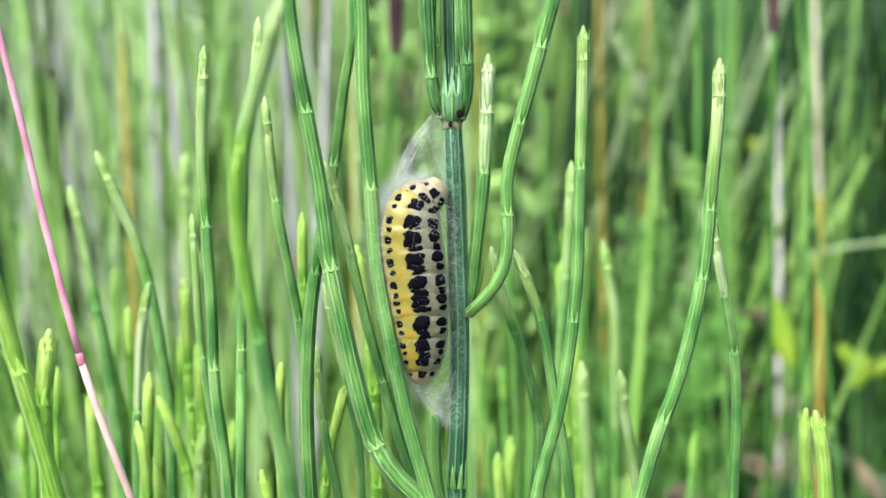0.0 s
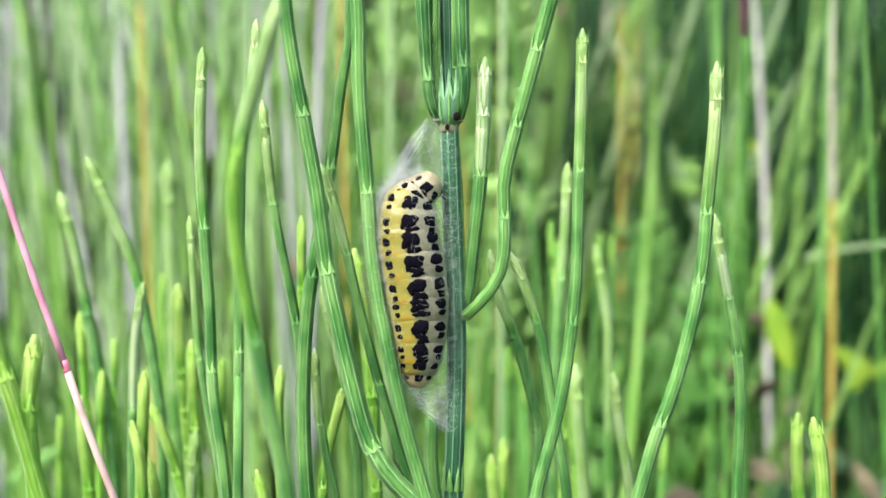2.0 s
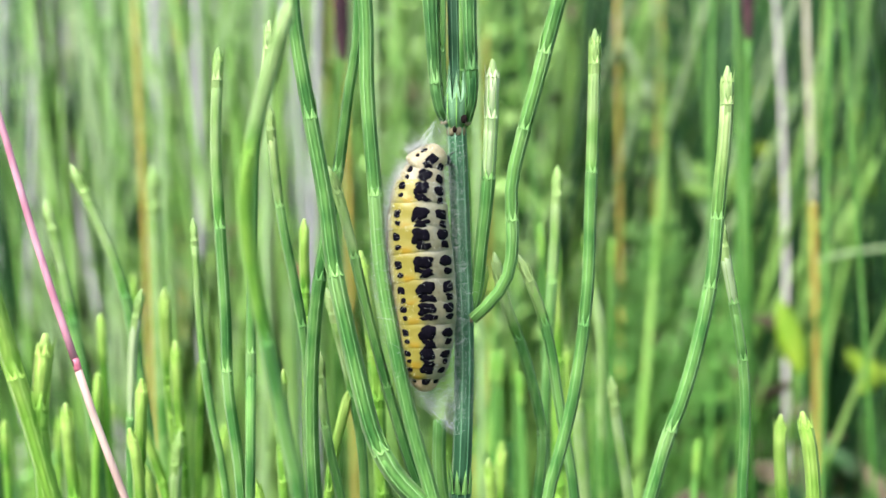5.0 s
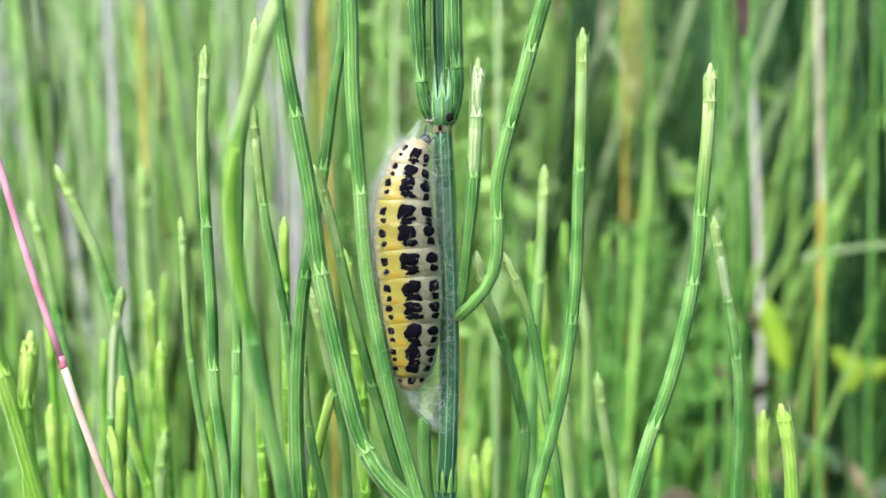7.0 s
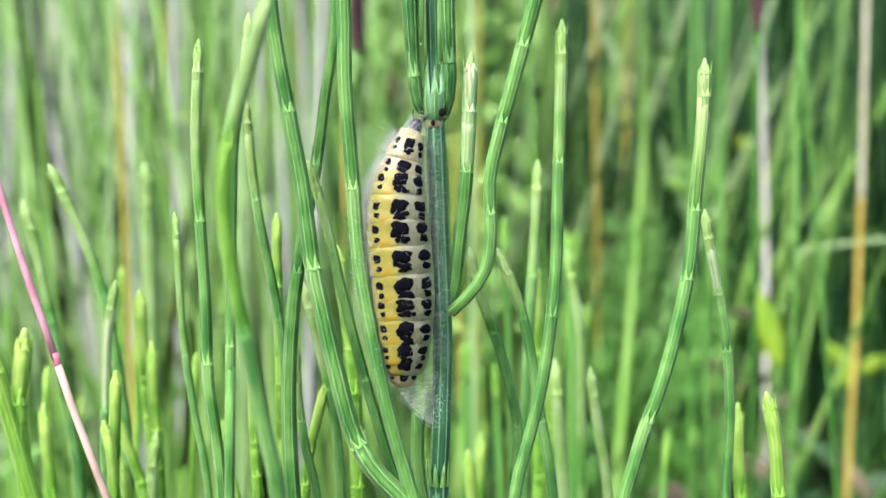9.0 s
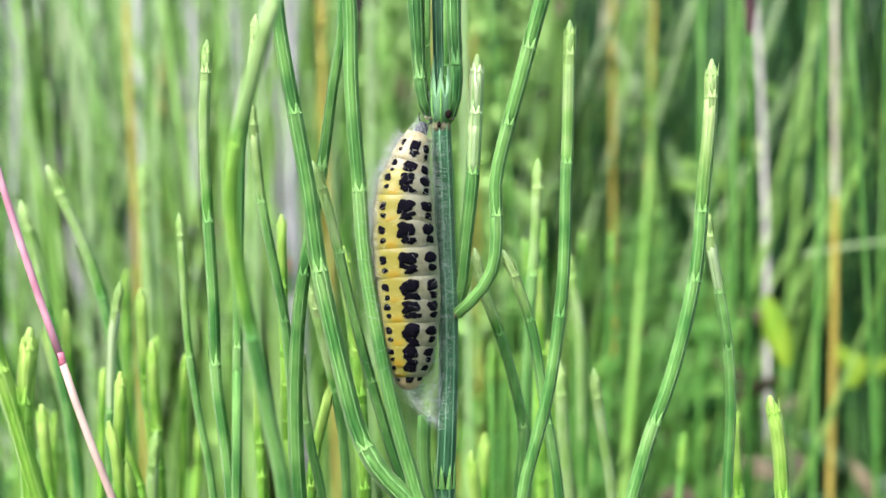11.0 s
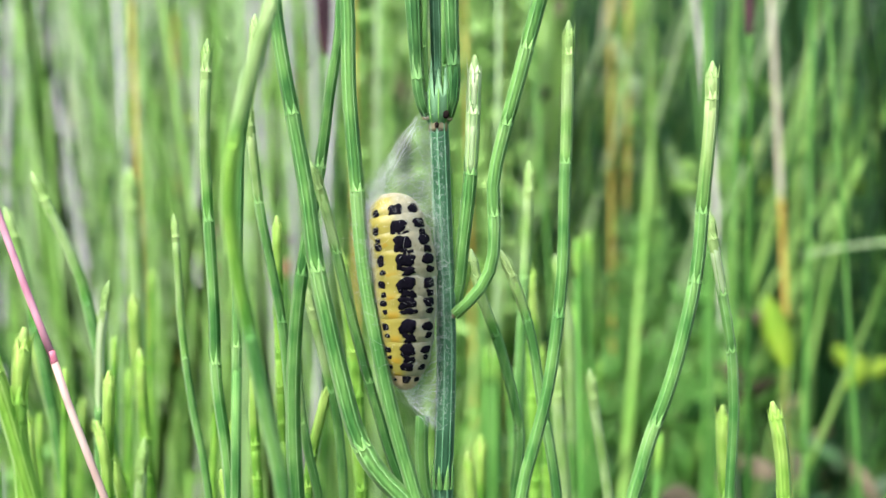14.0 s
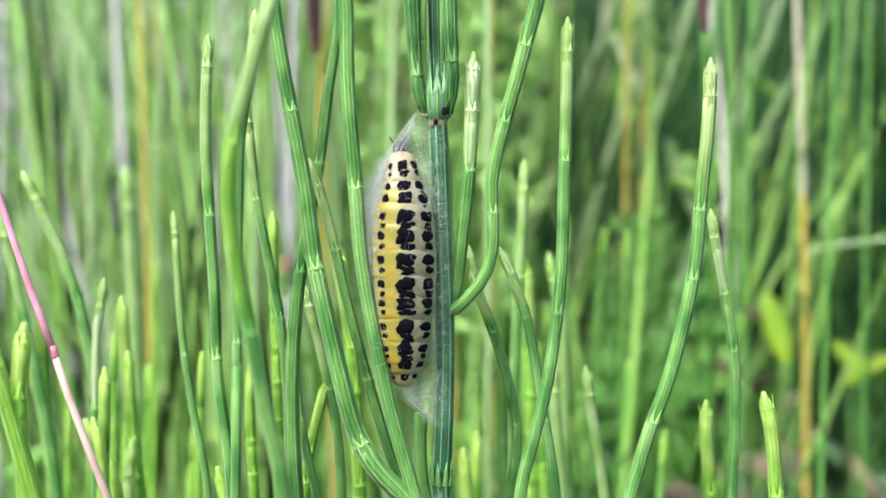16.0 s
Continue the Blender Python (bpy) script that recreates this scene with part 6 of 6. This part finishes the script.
    sway(shoot_ap, 241, [(0, 0.00, 0.00), (1, -0.40, 0.24), (2, -0.09, 0.11), (3, -0.77, 0.16), (4, -1.25, 0.02), (6.5, -1.82, 0.06), (7.5, -1.12, -0.10), (9, -1.47, -0.05), (11.5, -2.02, 0.22), (12.5, -1.43, -0.05), (13.5, -2.18, 0.07), (14, -2.55, 0.06), (15, -2.64, -0.21), (16, -2.89, -0.14)])
    sway(shoot_aq, 231, [(0, 0.00, 0.00), (1, -0.50, 0.05), (2, -0.36, 0.10), (3, -0.79, -0.05), (4, -1.16, -0.02), (6.5, -1.44, 0.07), (7.5, -1.12, 0.21), (9, -1.29, 0.19), (11.5, -1.62, 0.30), (12.5, -1.46, 0.39), (13.5, -1.16, 0.16), (14, -1.81, 0.24), (15, -2.35, 0.28), (16, -2.11, 0.26)])
    sway(shoot_ar, 232, [(0, 0.00, 0.00), (1, -0.53, 0.05), (2, -0.39, 0.10), (3, -0.85, -0.05), (4, -1.25, -0.02), (6.5, -1.55, 0.07), (7.5, -1.21, 0.22), (9, -1.41, 0.20), (11.5, -1.76, 0.32), (12.5, -1.60, 0.41), (13.5, -1.29, 0.17), (14, -1.97, 0.26), (15, -2.55, 0.29), (16, -2.30, 0.27)])
    sway(pink, 241, [(0, 0.00, 0.00), (1, -0.68, 0.09), (2, -0.86, -0.18), (3, -0.57, 0.14), (4, -0.70, 0.02), (6.5, -0.61, 0.18), (7.5, -0.53, 0.07), (9, -0.47, -0.02), (11.5, -0.62, 0.19), (12.1, -0.55, 0.10), (12.5, -0.35, -0.02), (12.75, -0.6, 0.1), (13, -1.05, 0.15), (13.3, -0.7, 0.2), (13.6, -0.6, 0.25), (13.9, -0.95, 0.4), (14.2, -1.2, 0.4), (14.5, -1.2, 0.4), (14.8, -0.6, 0.4), (15.1, -1.4, 0.45), (15.4, -1.15, 0.45), (15.7, -0.95, 0.45), (16, -0.92, 0.5)])
    sway(straw_a, 294, [(0, 0.0, 0), (0.1, 0.1, 0), (0.2, 2.5, 0), (0.3, 8.3, 0), (0.4, 13.0, 0), (0.5, 14.6, 0), (0.65, 15.3, 0), (0.8, 14.4, 0), (0.9, 9.6, 0), (1, 5.3, 0), (1.1, -0.1, 0), (1.2, -0.9, 0), (1.3, -3.5, 0), (1.4, -3.2, 0), (1.5, -3.4, 0), (1.75, 0.7, 0), (2, 4.1, 0), (2.5, 2.4, 0), (3, 10.3, 0), (3.5, 1.8, 0), (4, 7.8, 0), (4.3, 9.7, 0), (4.8, -0.4, 0), (5.3, -5.3, 0), (5.8, 4.3, 0), (6.1, 12.5, 0), (6.3, 13.5, 0), (6.5, 11.1, 0), (6.7, 7.6, 0), (6.9, 4.5, 0), (7.1, -0.7, 0), (7.3, -5.4, 0), (7.5, -3.3, 0), (7.7, 7.0, 0), (7.9, 15.2, 0), (8.1, 12.6, 0), (8.3, 2.0, 0), (8.5, -3.8, 0), (8.7, 3.2, 0), (8.9, 11.7, 0), (9.1, 15.5, 0), (9.4, 11.0, 0), (9.8, -1.1, 0), (10.3, 9.1, 0), (10.8, 10.2, 0), (11.3, -3.2, 0), (11.5, 1.8, 0), (11.7, 6.1, 0), (12, 3.2, 0), (12.5, -3.2, 0), (13, -8.0, 0), (13.2, -9.0, 0), (13.4, -9.4, 0), (13.7, -4.5, 0), (14, -8.6, 0), (14.2, -12.0, 0), (14.35, 0.0, 0), (14.5, 12.5, 0), (14.7, 5.5, 0), (15, 5.4, 0), (15.3, 10.2, 0), (15.6, 3.8, 0), (15.8, 0.0, 0), (16, -2.9, 0)])
    sway(straw_b, 298, [(0, -2.3, 0), (0.1, -2.0, 0), (0.2, -4.4, 0), (0.3, -5.2, 0), (0.4, -3.8, 0), (0.5, -3.2, 0), (0.6, -2.4, 0), (0.7, 0.6, 0), (0.8, 6.1, 0), (0.9, 7.3, 0), (1, 6.1, 0), (1.1, -0.6, 0), (1.2, -4.6, 0), (1.3, -6.3, 0), (1.4, -8.3, 0), (1.5, -11.9, 0), (1.75, -8.9, 0), (2, -5.5, 0), (2.5, -8.4, 0), (3, -6.4, 0), (3.5, -6.5, 0), (4, -8.3, 0), (4.4, -10.1, 0), (4.9, -1.7, 0), (5.4, -11.4, 0), (5.9, -6.6, 0), (6.3, -3.5, 0), (6.5, -3.0, 0), (6.7, -4.6, 0), (6.9, -5.8, 0), (7.1, -8.2, 0), (7.3, -14.2, 0), (7.5, -18.0, 0), (7.7, -15.2, 0), (7.9, -3.0, 0), (8.1, 6.5, 0), (8.3, 6.5, 0), (8.5, -7.4, 0), (8.7, -10.7, 0), (8.9, -4.8, 0), (9.1, -1.4, 0), (9.5, 2.0, 0), (10, -9.9, 0), (10.5, -0.1, 0), (11, -4.8, 0), (11.3, -8.1, 0), (11.5, -2.9, 0), (12, -5.0, 0), (12.5, -10.7, 0), (13, -17.8, 0), (13.2, -17.0, 0), (13.4, -13.0, 0), (13.7, -6.5, 0), (14, -19.3, 0), (14.2, -21.4, 0), (14.5, -28.5, 0), (14.7, -25.0, 0), (15, -16.5, 0), (15.3, -11.0, 0), (15.6, -20.0, 0), (16, -15.8, 0)])
    sway(headed_a, 281, [(0, 0.0, 0), (0.5, -3.7, 0), (1, -3.4, 0), (1.5, -1.3, 0), (2, -4.3, 0), (2.5, -6.8, 0), (3, -5.2, 0), (3.5, -5.8, 0), (4, -5.6, 0), (6.5, -4.4, 0), (7, -3.6, 0), (7.5, -2.4, 0), (8, -2.5, 0), (8.5, -0.7, 0), (9, -0.5, 0), (11.5, -3.1, 0), (12, -3.0, 0), (12.5, -2.5, 0), (13, -4.8, 0), (13.5, -1.8, 0), (14, -2.8, 0), (14.5, -6.4, 0), (15, -5.1, 0), (15.5, -9.2, 0), (16, -10.1, 0)])
    sway(headed_b, 282, [(0, 0.0, 0), (1, -3.9, 0), (2, -5.6, 0), (3, -8.7, 0), (4, -9.9, 0), (6.5, -8.1, 0), (7.5, -5.3, 0), (9, -4.1, 0), (11.5, -6.0, 0), (12.5, -5.0, 0), (13.5, -8.6, 0), (14, -10.4, 0), (15, -11.5, 0), (16, -11.9, 0)])
    rng = random.Random(77)
    for stalk in strays:
        phase, far = rng.uniform(0, 6.28), rng.uniform(4, 12)
        sway(stalk, 400, [(t, far * (math.sin(t * 1.3 + phase) - math.sin(phase)) * 0.7 + far * 0.4 * math.sin(t * 2.9 + phase), 0) for t in [0.5 * k for k in range(33)]])
    crawl(worm_head, [(0, 1.60, 0.6, 4.31, 95), (0.5, 1.58, 0.6, 4.64, 95), (1, 1.49, 0.6, 5.06, 95), (1.5, 1.41, 0.6, 5.23, 95), (2, 1.55, 0.6, 5.04, 95), (2.5, 1.66, 0.6, 6.01, 95), (3, 1.67, 0.6, 6.94, 95), (3.5, 1.59, 0.6, 7.33, 95), (4, 1.55, 0.6, 7.36, 95), (6.5, 1.38, 0.6, 8.65, 51), (7, 1.27, 0.6, 8.94, 37), (7.5, 1.23, 0.6, 8.86, 38), (8, 1.25, 0.6, 8.75, 40), (8.5, 1.25, 0.6, 8.78, 40), (9, 1.13, 0.6, 9.72, 21), (11.5, 1.11, 0.6, 9.61, 23), (12, 1.11, 0.6, 9.72, 21), (12.5, 0.85, 0.6, 9.08, 24), (13, 0.05, 1.4, 6.55, -7), (13.5, -0.02, 1.4, 3.36, 0), (14, -0.32, 1.4, 2.57, 0), (14.5, -0.36, 1.4, 2.59, 0), (15, -0.11, 1.4, 5.22, 0), (15.5, -0.16, 0.6, 7.31, 4), (16, -0.31, 0.6, 7.83, -7)])
    crawl(pieces[0], [(0, 0.97, 0, 4.54, 48), (0.5, 0.90, 0, 5.04, 48), (1, 0.94, 0, 5.58, 48), (1.5, 0.82, 0, 5.37, 48), (2, 0.70, 0, 5.22, 48), (2.5, 0.55, 0, 6.54, 48), (3, 0.72, 0, 7.48, 48), (3.5, 0.65, 0, 7.46, 48), (4, 0.56, 0, 7.36, 48), (6.5, 0.55, 0, 7.90, 33), (7, 0.46, 0, 7.80, 27), (7.5, 0.48, 0, 7.83, 27), (8, 0.42, 0, 7.69, 28), (8.5, 0.37, 0, 7.65, 28), (9, 0.55, 0, 8.14, 18), (11.5, 0.52, 0, 8.10, 19), (12, 0.60, 0, 8.27, 19), (12.5, 0.39, 0, 7.98, 18), (13, 0.16, 0, 5.82, 20), (13.5, -0.50, 0, 3.47, 48), (14, -0.83, 0, 2.88, 48), (14.5, -0.80, 0, 2.60, 48), (15, -0.43, 0, 5.40, 20), (15.5, -0.22, 0, 6.02, 1), (16, -0.11, 0, 6.32, -5)])
    crawl(pieces[1], [(0, 0.19, 0, 4.11, 48), (0.5, 0.12, 0, 4.61, 48), (1, 0.20, 0, 4.99, 46), (1.5, 0.07, 0, 4.71, 45), (2, -0.10, 0, 4.51, 44), (2.5, 0.04, 0, 5.41, 22), (3, 0.10, 0, 6.21, 24), (3.5, 0.10, 0, 6.26, 22), (4, 0.07, 0, 6.16, 19), (6.5, 0.04, 0, 6.50, 19), (7, 0.07, 0, 6.47, 15), (7.5, 0.04, 0, 6.37, 16), (8, 0.02, 0, 6.29, 15), (8.5, -0.01, 0, 6.25, 14), (9, 0.11, 0, 6.42, 15), (11.5, 0.12, 0, 6.56, 15), (12, 0.14, 0, 6.74, 16), (12.5, 0.06, 0, 6.58, 13), (13, -0.20, 0, 5.72, 28), (13.5, -0.53, 0, 3.97, 11), (14, -0.86, 0, 3.39, -2), (14.5, -0.82, 0, 3.11, -2), (15, -0.50, 0, 4.01, 1), (15.5, -0.17, 0, 4.56, -2), (16, -0.02, 0, 4.77, -3)])
    crawl(pieces[2], [(0, -0.37, 0, 3.51, 24), (0.5, -0.41, 0, 3.95, 19), (1, -0.32, 0, 4.32, 18), (1.5, -0.41, 0, 4.11, 18), (2, -0.53, 0, 3.91, 14), (2.5, -0.28, 0, 4.42, 10), (3, -0.29, 0, 5.08, 10), (3.5, -0.24, 0, 5.13, 9), (4, -0.23, 0, 5.03, 8), (6.5, -0.27, 0, 5.37, 8), (7, -0.19, 0, 5.28, 7), (7.5, -0.24, 0, 5.25, 7), (8, -0.22, 0, 5.23, 6), (8.5, -0.24, 0, 5.13, 6), (9, -0.17, 0, 5.29, 7), (11.5, -0.13, 0, 5.50, 7), (12, -0.14, 0, 5.55, 7), (12.5, -0.15, 0, 5.46, 6), (13, -0.31, 0, 4.86, 2), (13.5, -0.51, 0, 3.62, -4), (14, -0.79, 0, 3.04, -9), (14.5, -0.76, 0, 2.76, -9), (15, -0.43, 0, 3.28, -5), (15.5, -0.11, 0, 3.64, -2), (16, 0.02, 0, 3.78, -0)])
    crawl(pieces[3], [(0, -0.63, 0, 2.20, 5), (0.5, -0.63, 0, 2.38, 3), (1, -0.55, 0, 2.69, 3), (1.5, -0.58, 0, 2.61, 2), (2, -0.60, 0, 2.41, -1), (2.5, -0.41, 0, 2.79, 1), (3, -0.42, 0, 3.13, 1), (3.5, -0.37, 0, 3.18, 2), (4, -0.34, 0, 3.08, 1), (6.5, -0.37, 0, 3.35, 1), (7, -0.30, 0, 3.25, 1), (7.5, -0.33, 0, 3.22, 0), (8, -0.30, 0, 3.21, 0), (8.5, -0.33, 0, 3.17, 1), (9, -0.28, 0, 3.27, 1), (11.5, -0.24, 0, 3.42, 1), (12, -0.26, 0, 3.46, 1), (12.5, -0.26, 0, 3.37, 2), (13, -0.26, 0, 3.03, -2), (13.5, -0.38, 0, 2.20, -7), (14, -0.58, 0, 1.82, -12), (14.5, -0.56, 0, 1.60, -11), (15, -0.29, 0, 1.78, -5), (15.5, -0.08, 0, 2.33, -1), (16, 0.01, 0, 2.42, 1)])
    crawl(pieces[4], [(0, -0.60, 0, 0.90, -5), (0.5, -0.56, 0, 0.96, -6), (1, -0.50, 0, 1.13, -5), (1.5, -0.51, 0, 1.12, -5), (2, -0.48, 0, 0.99, -7), (2.5, -0.35, 0, 1.30, -4), (3, -0.33, 0, 1.44, -5), (3.5, -0.33, 0, 1.49, -3), (4, -0.30, 0, 1.39, -4), (6.5, -0.31, 0, 1.73, -4), (7, -0.24, 0, 1.64, -4), (7.5, -0.24, 0, 1.60, -5), (8, -0.22, 0, 1.59, -4), (8.5, -0.27, 0, 1.56, -4), (9, -0.23, 0, 1.52, -3), (11.5, -0.22, 0, 1.60, -2), (12, -0.22, 0, 1.58, -2), (12.5, -0.24, 0, 1.62, -2), (13, -0.18, 0, 1.41, -4), (13.5, -0.16, 0, 0.90, -9), (14, -0.28, 0, 0.59, -11), (14.5, -0.29, 0, 0.37, -10), (15, -0.18, 0, 0.62, -4), (15.5, -0.06, 0, 0.84, -1), (16, 0.00, 0, 0.92, -0)])
    crawl(pieces[5], [(0, -0.38, 0, -0.71, -8), (0.5, -0.28, 0, -0.86, -9), (1, -0.22, 0, -0.74, -8), (1.5, -0.26, 0, -0.69, -8), (2, -0.21, 0, -0.69, -8), (2.5, -0.15, 0, -0.52, -6), (3, -0.12, 0, -0.56, -6), (3.5, -0.16, 0, -0.45, -5), (4, -0.11, 0, -0.55, -6), (6.5, -0.12, 0, -0.47, -5), (7, -0.04, 0, -0.43, -5), (7.5, -0.02, 0, -0.47, -6), (8, -0.02, 0, -0.48, -6), (8.5, -0.07, 0, -0.51, -6), (9, -0.07, 0, -0.61, -5), (11.5, -0.07, 0, -0.60, -4), (12, -0.09, 0, -0.61, -4), (12.5, -0.09, 0, -0.51, -4), (13, -0.04, 0, -0.40, -5), (13.5, 0.04, 0, -0.51, -6), (14, -0.08, 0, -0.71, -5), (14.5, -0.12, 0, -0.86, -4), (15, -0.11, 0, -0.80, -2), (15.5, -0.03, 0, -0.77, -1), (16, 0.02, 0, -0.88, -0)])
    crawl(pieces[6], [(0, -0.16, 0, -2.46, -7), (0.5, -0.03, 0, -2.54, -8), (1, 0.04, 0, -2.49, -7), (1.5, -0.02, 0, -2.44, -7), (2, 0.03, 0, -2.50, -7), (2.5, 0.05, 0, -2.45, -6), (3, 0.07, 0, -2.57, -5), (3.5, 0.01, 0, -2.45, -5), (4, 0.10, 0, -2.49, -6), (6.5, 0.05, 0, -2.47, -4), (7, 0.14, 0, -2.50, -4), (7.5, 0.16, 0, -2.54, -4), (8, 0.18, 0, -2.48, -5), (8.5, 0.14, 0, -2.58, -5), (9, 0.10, 0, -2.68, -4), (11.5, 0.08, 0, -2.67, -4), (12, 0.05, 0, -2.68, -3), (12.5, 0.08, 0, -2.58, -4), (13, 0.11, 0, -2.21, -4), (13.5, 0.16, 0, -2.33, -4), (14, -0.01, 0, -2.45, -3), (14.5, -0.06, 0, -2.60, -2), (15, -0.05, 0, -2.62, -2), (15.5, 0.01, 0, -2.65, -1), (16, 0.03, 0, -2.70, -0)])
    crawl(pieces[7], [(0, 0.00, 0, -3.75, -5), (0.5, 0.13, 0, -3.90, -5), (1, 0.18, 0, -3.91, -4), (1.5, 0.14, 0, -3.80, -4), (2, 0.19, 0, -3.87, -4), (2.5, 0.18, 0, -3.88, -4), (3, 0.17, 0, -3.99, -3), (3.5, 0.11, 0, -3.82, -3), (4, 0.23, 0, -3.91, -3), (6.5, 0.13, 0, -3.96, -2), (7, 0.23, 0, -3.99, -2), (7.5, 0.24, 0, -4.03, -2), (8, 0.29, 0, -3.91, -3), (8.5, 0.24, 0, -4.01, -3), (9, 0.18, 0, -4.17, -2), (11.5, 0.16, 0, -4.16, -2), (12, 0.09, 0, -4.17, -1), (12.5, 0.16, 0, -4.07, -2), (13, 0.21, 0, -3.70, -3), (13.5, 0.25, 0, -3.69, -2), (14, 0.05, 0, -3.82, -2), (14.5, -0.00, 0, -3.90, -3), (15, 0.01, 0, -3.98, -2), (15.5, 0.02, 0, -4.01, -0), (16, 0.03, 0, -4.12, -0)])
    crawl(pieces[8], [(0, 0.12, 0, -5.44, -3), (0.5, 0.21, 0, -5.52, -2), (1, 0.25, 0, -5.61, -2), (1.5, 0.21, 0, -5.56, -2), (2, 0.26, 0, -5.56, -2), (2.5, 0.25, 0, -5.64, -1), (3, 0.22, 0, -5.81, -1), (3.5, 0.15, 0, -5.57, -1), (4, 0.27, 0, -5.67, -0), (6.5, 0.15, 0, -5.79, -1), (7, 0.25, 0, -5.75, -0), (7.5, 0.27, 0, -5.78, -0), (8, 0.33, 0, -5.73, -1), (8.5, 0.29, 0, -5.83, -1), (9, 0.21, 0, -5.99, -0), (11.5, 0.16, 0, -5.98, 0), (12, 0.10, 0, -6.06, -0), (12.5, 0.20, 0, -5.90, -1), (13, 0.26, 0, -5.59, -1), (13.5, 0.29, 0, -5.58, -1), (14, 0.10, 0, -5.64, -1), (14.5, 0.07, 0, -5.72, -2), (15, 0.05, 0, -5.74, -1), (15.5, 0.02, 0, -5.84, 0), (16, 0.03, 0, -5.88, -0)])
    crawl(pieces[9], [(0, 0.20, 0, -7.09, -2), (0.5, 0.24, 0, -7.17, -0), (1, 0.27, 0, -7.18, -0), (1.5, 0.24, 0, -7.13, -0), (2, 0.28, 0, -7.20, 0), (2.5, 0.25, 0, -7.28, 1), (3, 0.21, 0, -7.32, 1), (3.5, 0.15, 0, -7.15, 1), (4, 0.25, 0, -7.25, 1), (6.5, 0.17, 0, -7.36, -0), (7, 0.24, 0, -7.32, 1), (7.5, 0.25, 0, -7.36, 1), (8, 0.32, 0, -7.31, 1), (8.5, 0.27, 0, -7.41, 1), (9, 0.19, 0, -7.57, 1), (11.5, 0.13, 0, -7.56, 1), (12, 0.10, 0, -7.57, 0), (12.5, 0.22, 0, -7.48, -1), (13, 0.26, 0, -7.23, 1), (13.5, 0.30, 0, -7.28, 0), (14, 0.11, 0, -7.35, 0), (14.5, 0.12, 0, -7.36, -1), (15, 0.06, 0, -7.44, 0), (15.5, 0.01, 0, -7.48, 1), (16, 0.02, 0, -7.52, -0)])
    crawl(pieces[10], [(0, 0.21, 0, -8.32, -1), (0.5, 0.21, 0, -8.40, 1), (1, 0.24, 0, -8.42, 1), (1.5, 0.22, 0, -8.37, 1), (2, 0.23, 0, -8.40, 2), (2.5, 0.20, 0, -8.48, 2), (3, 0.17, 0, -8.53, 2), (3.5, 0.10, 0, -8.35, 2), (4, 0.20, 0, -8.44, 2), (6.5, 0.16, 0, -8.52, 0), (7, 0.21, 0, -8.53, 1), (7.5, 0.23, 0, -8.56, 1), (8, 0.29, 0, -8.51, 1), (8.5, 0.25, 0, -8.61, 1), (9, 0.16, 0, -8.74, 1), (11.5, 0.11, 0, -8.72, -0), (12, 0.09, 0, -8.74, -0), (12.5, 0.24, 0, -8.68, -1), (13, 0.20, 0, -8.47, 2), (13.5, 0.27, 0, -8.52, 1), (14, 0.07, 0, -8.62, 1), (14.5, 0.11, 0, -8.60, 0), (15, 0.03, 0, -8.68, 1), (15.5, -0.02, 0, -8.68, 1), (16, 0.02, 0, -8.73, -1)])
    crawl(pieces[11], [(0, 0.20, 0, -9.25, 0), (0.5, 0.20, 0, -9.33, 0), (1, 0.20, 0, -9.35, 2), (1.5, 0.21, 0, -9.30, 0), (2, 0.19, 0, -9.30, 2), (2.5, 0.16, 0, -9.38, 2), (3, 0.13, 0, -9.43, 2), (3.5, 0.06, 0, -9.24, 2), (4, 0.16, 0, -9.34, 2), (6.5, 0.15, 0, -9.39, -0), (7, 0.20, 0, -9.43, 0), (7.5, 0.21, 0, -9.46, -0), (8, 0.28, 0, -9.41, 0), (8.5, 0.23, 0, -9.51, 0), (9, 0.15, 0, -9.61, 0), (11.5, 0.12, 0, -9.60, -2), (12, 0.07, 0, -9.61, 0), (12.5, 0.25, 0, -9.58, -2), (13, 0.16, 0, -9.40, 2), (13.5, 0.26, 0, -9.45, 0), (14, 0.06, 0, -9.58, 0), (14.5, 0.10, 0, -9.53, 0), (15, 0.01, 0, -9.61, 0), (15.5, -0.04, 0, -9.58, 0), (16, 0.03, 0, -9.63, -2)])


motions()
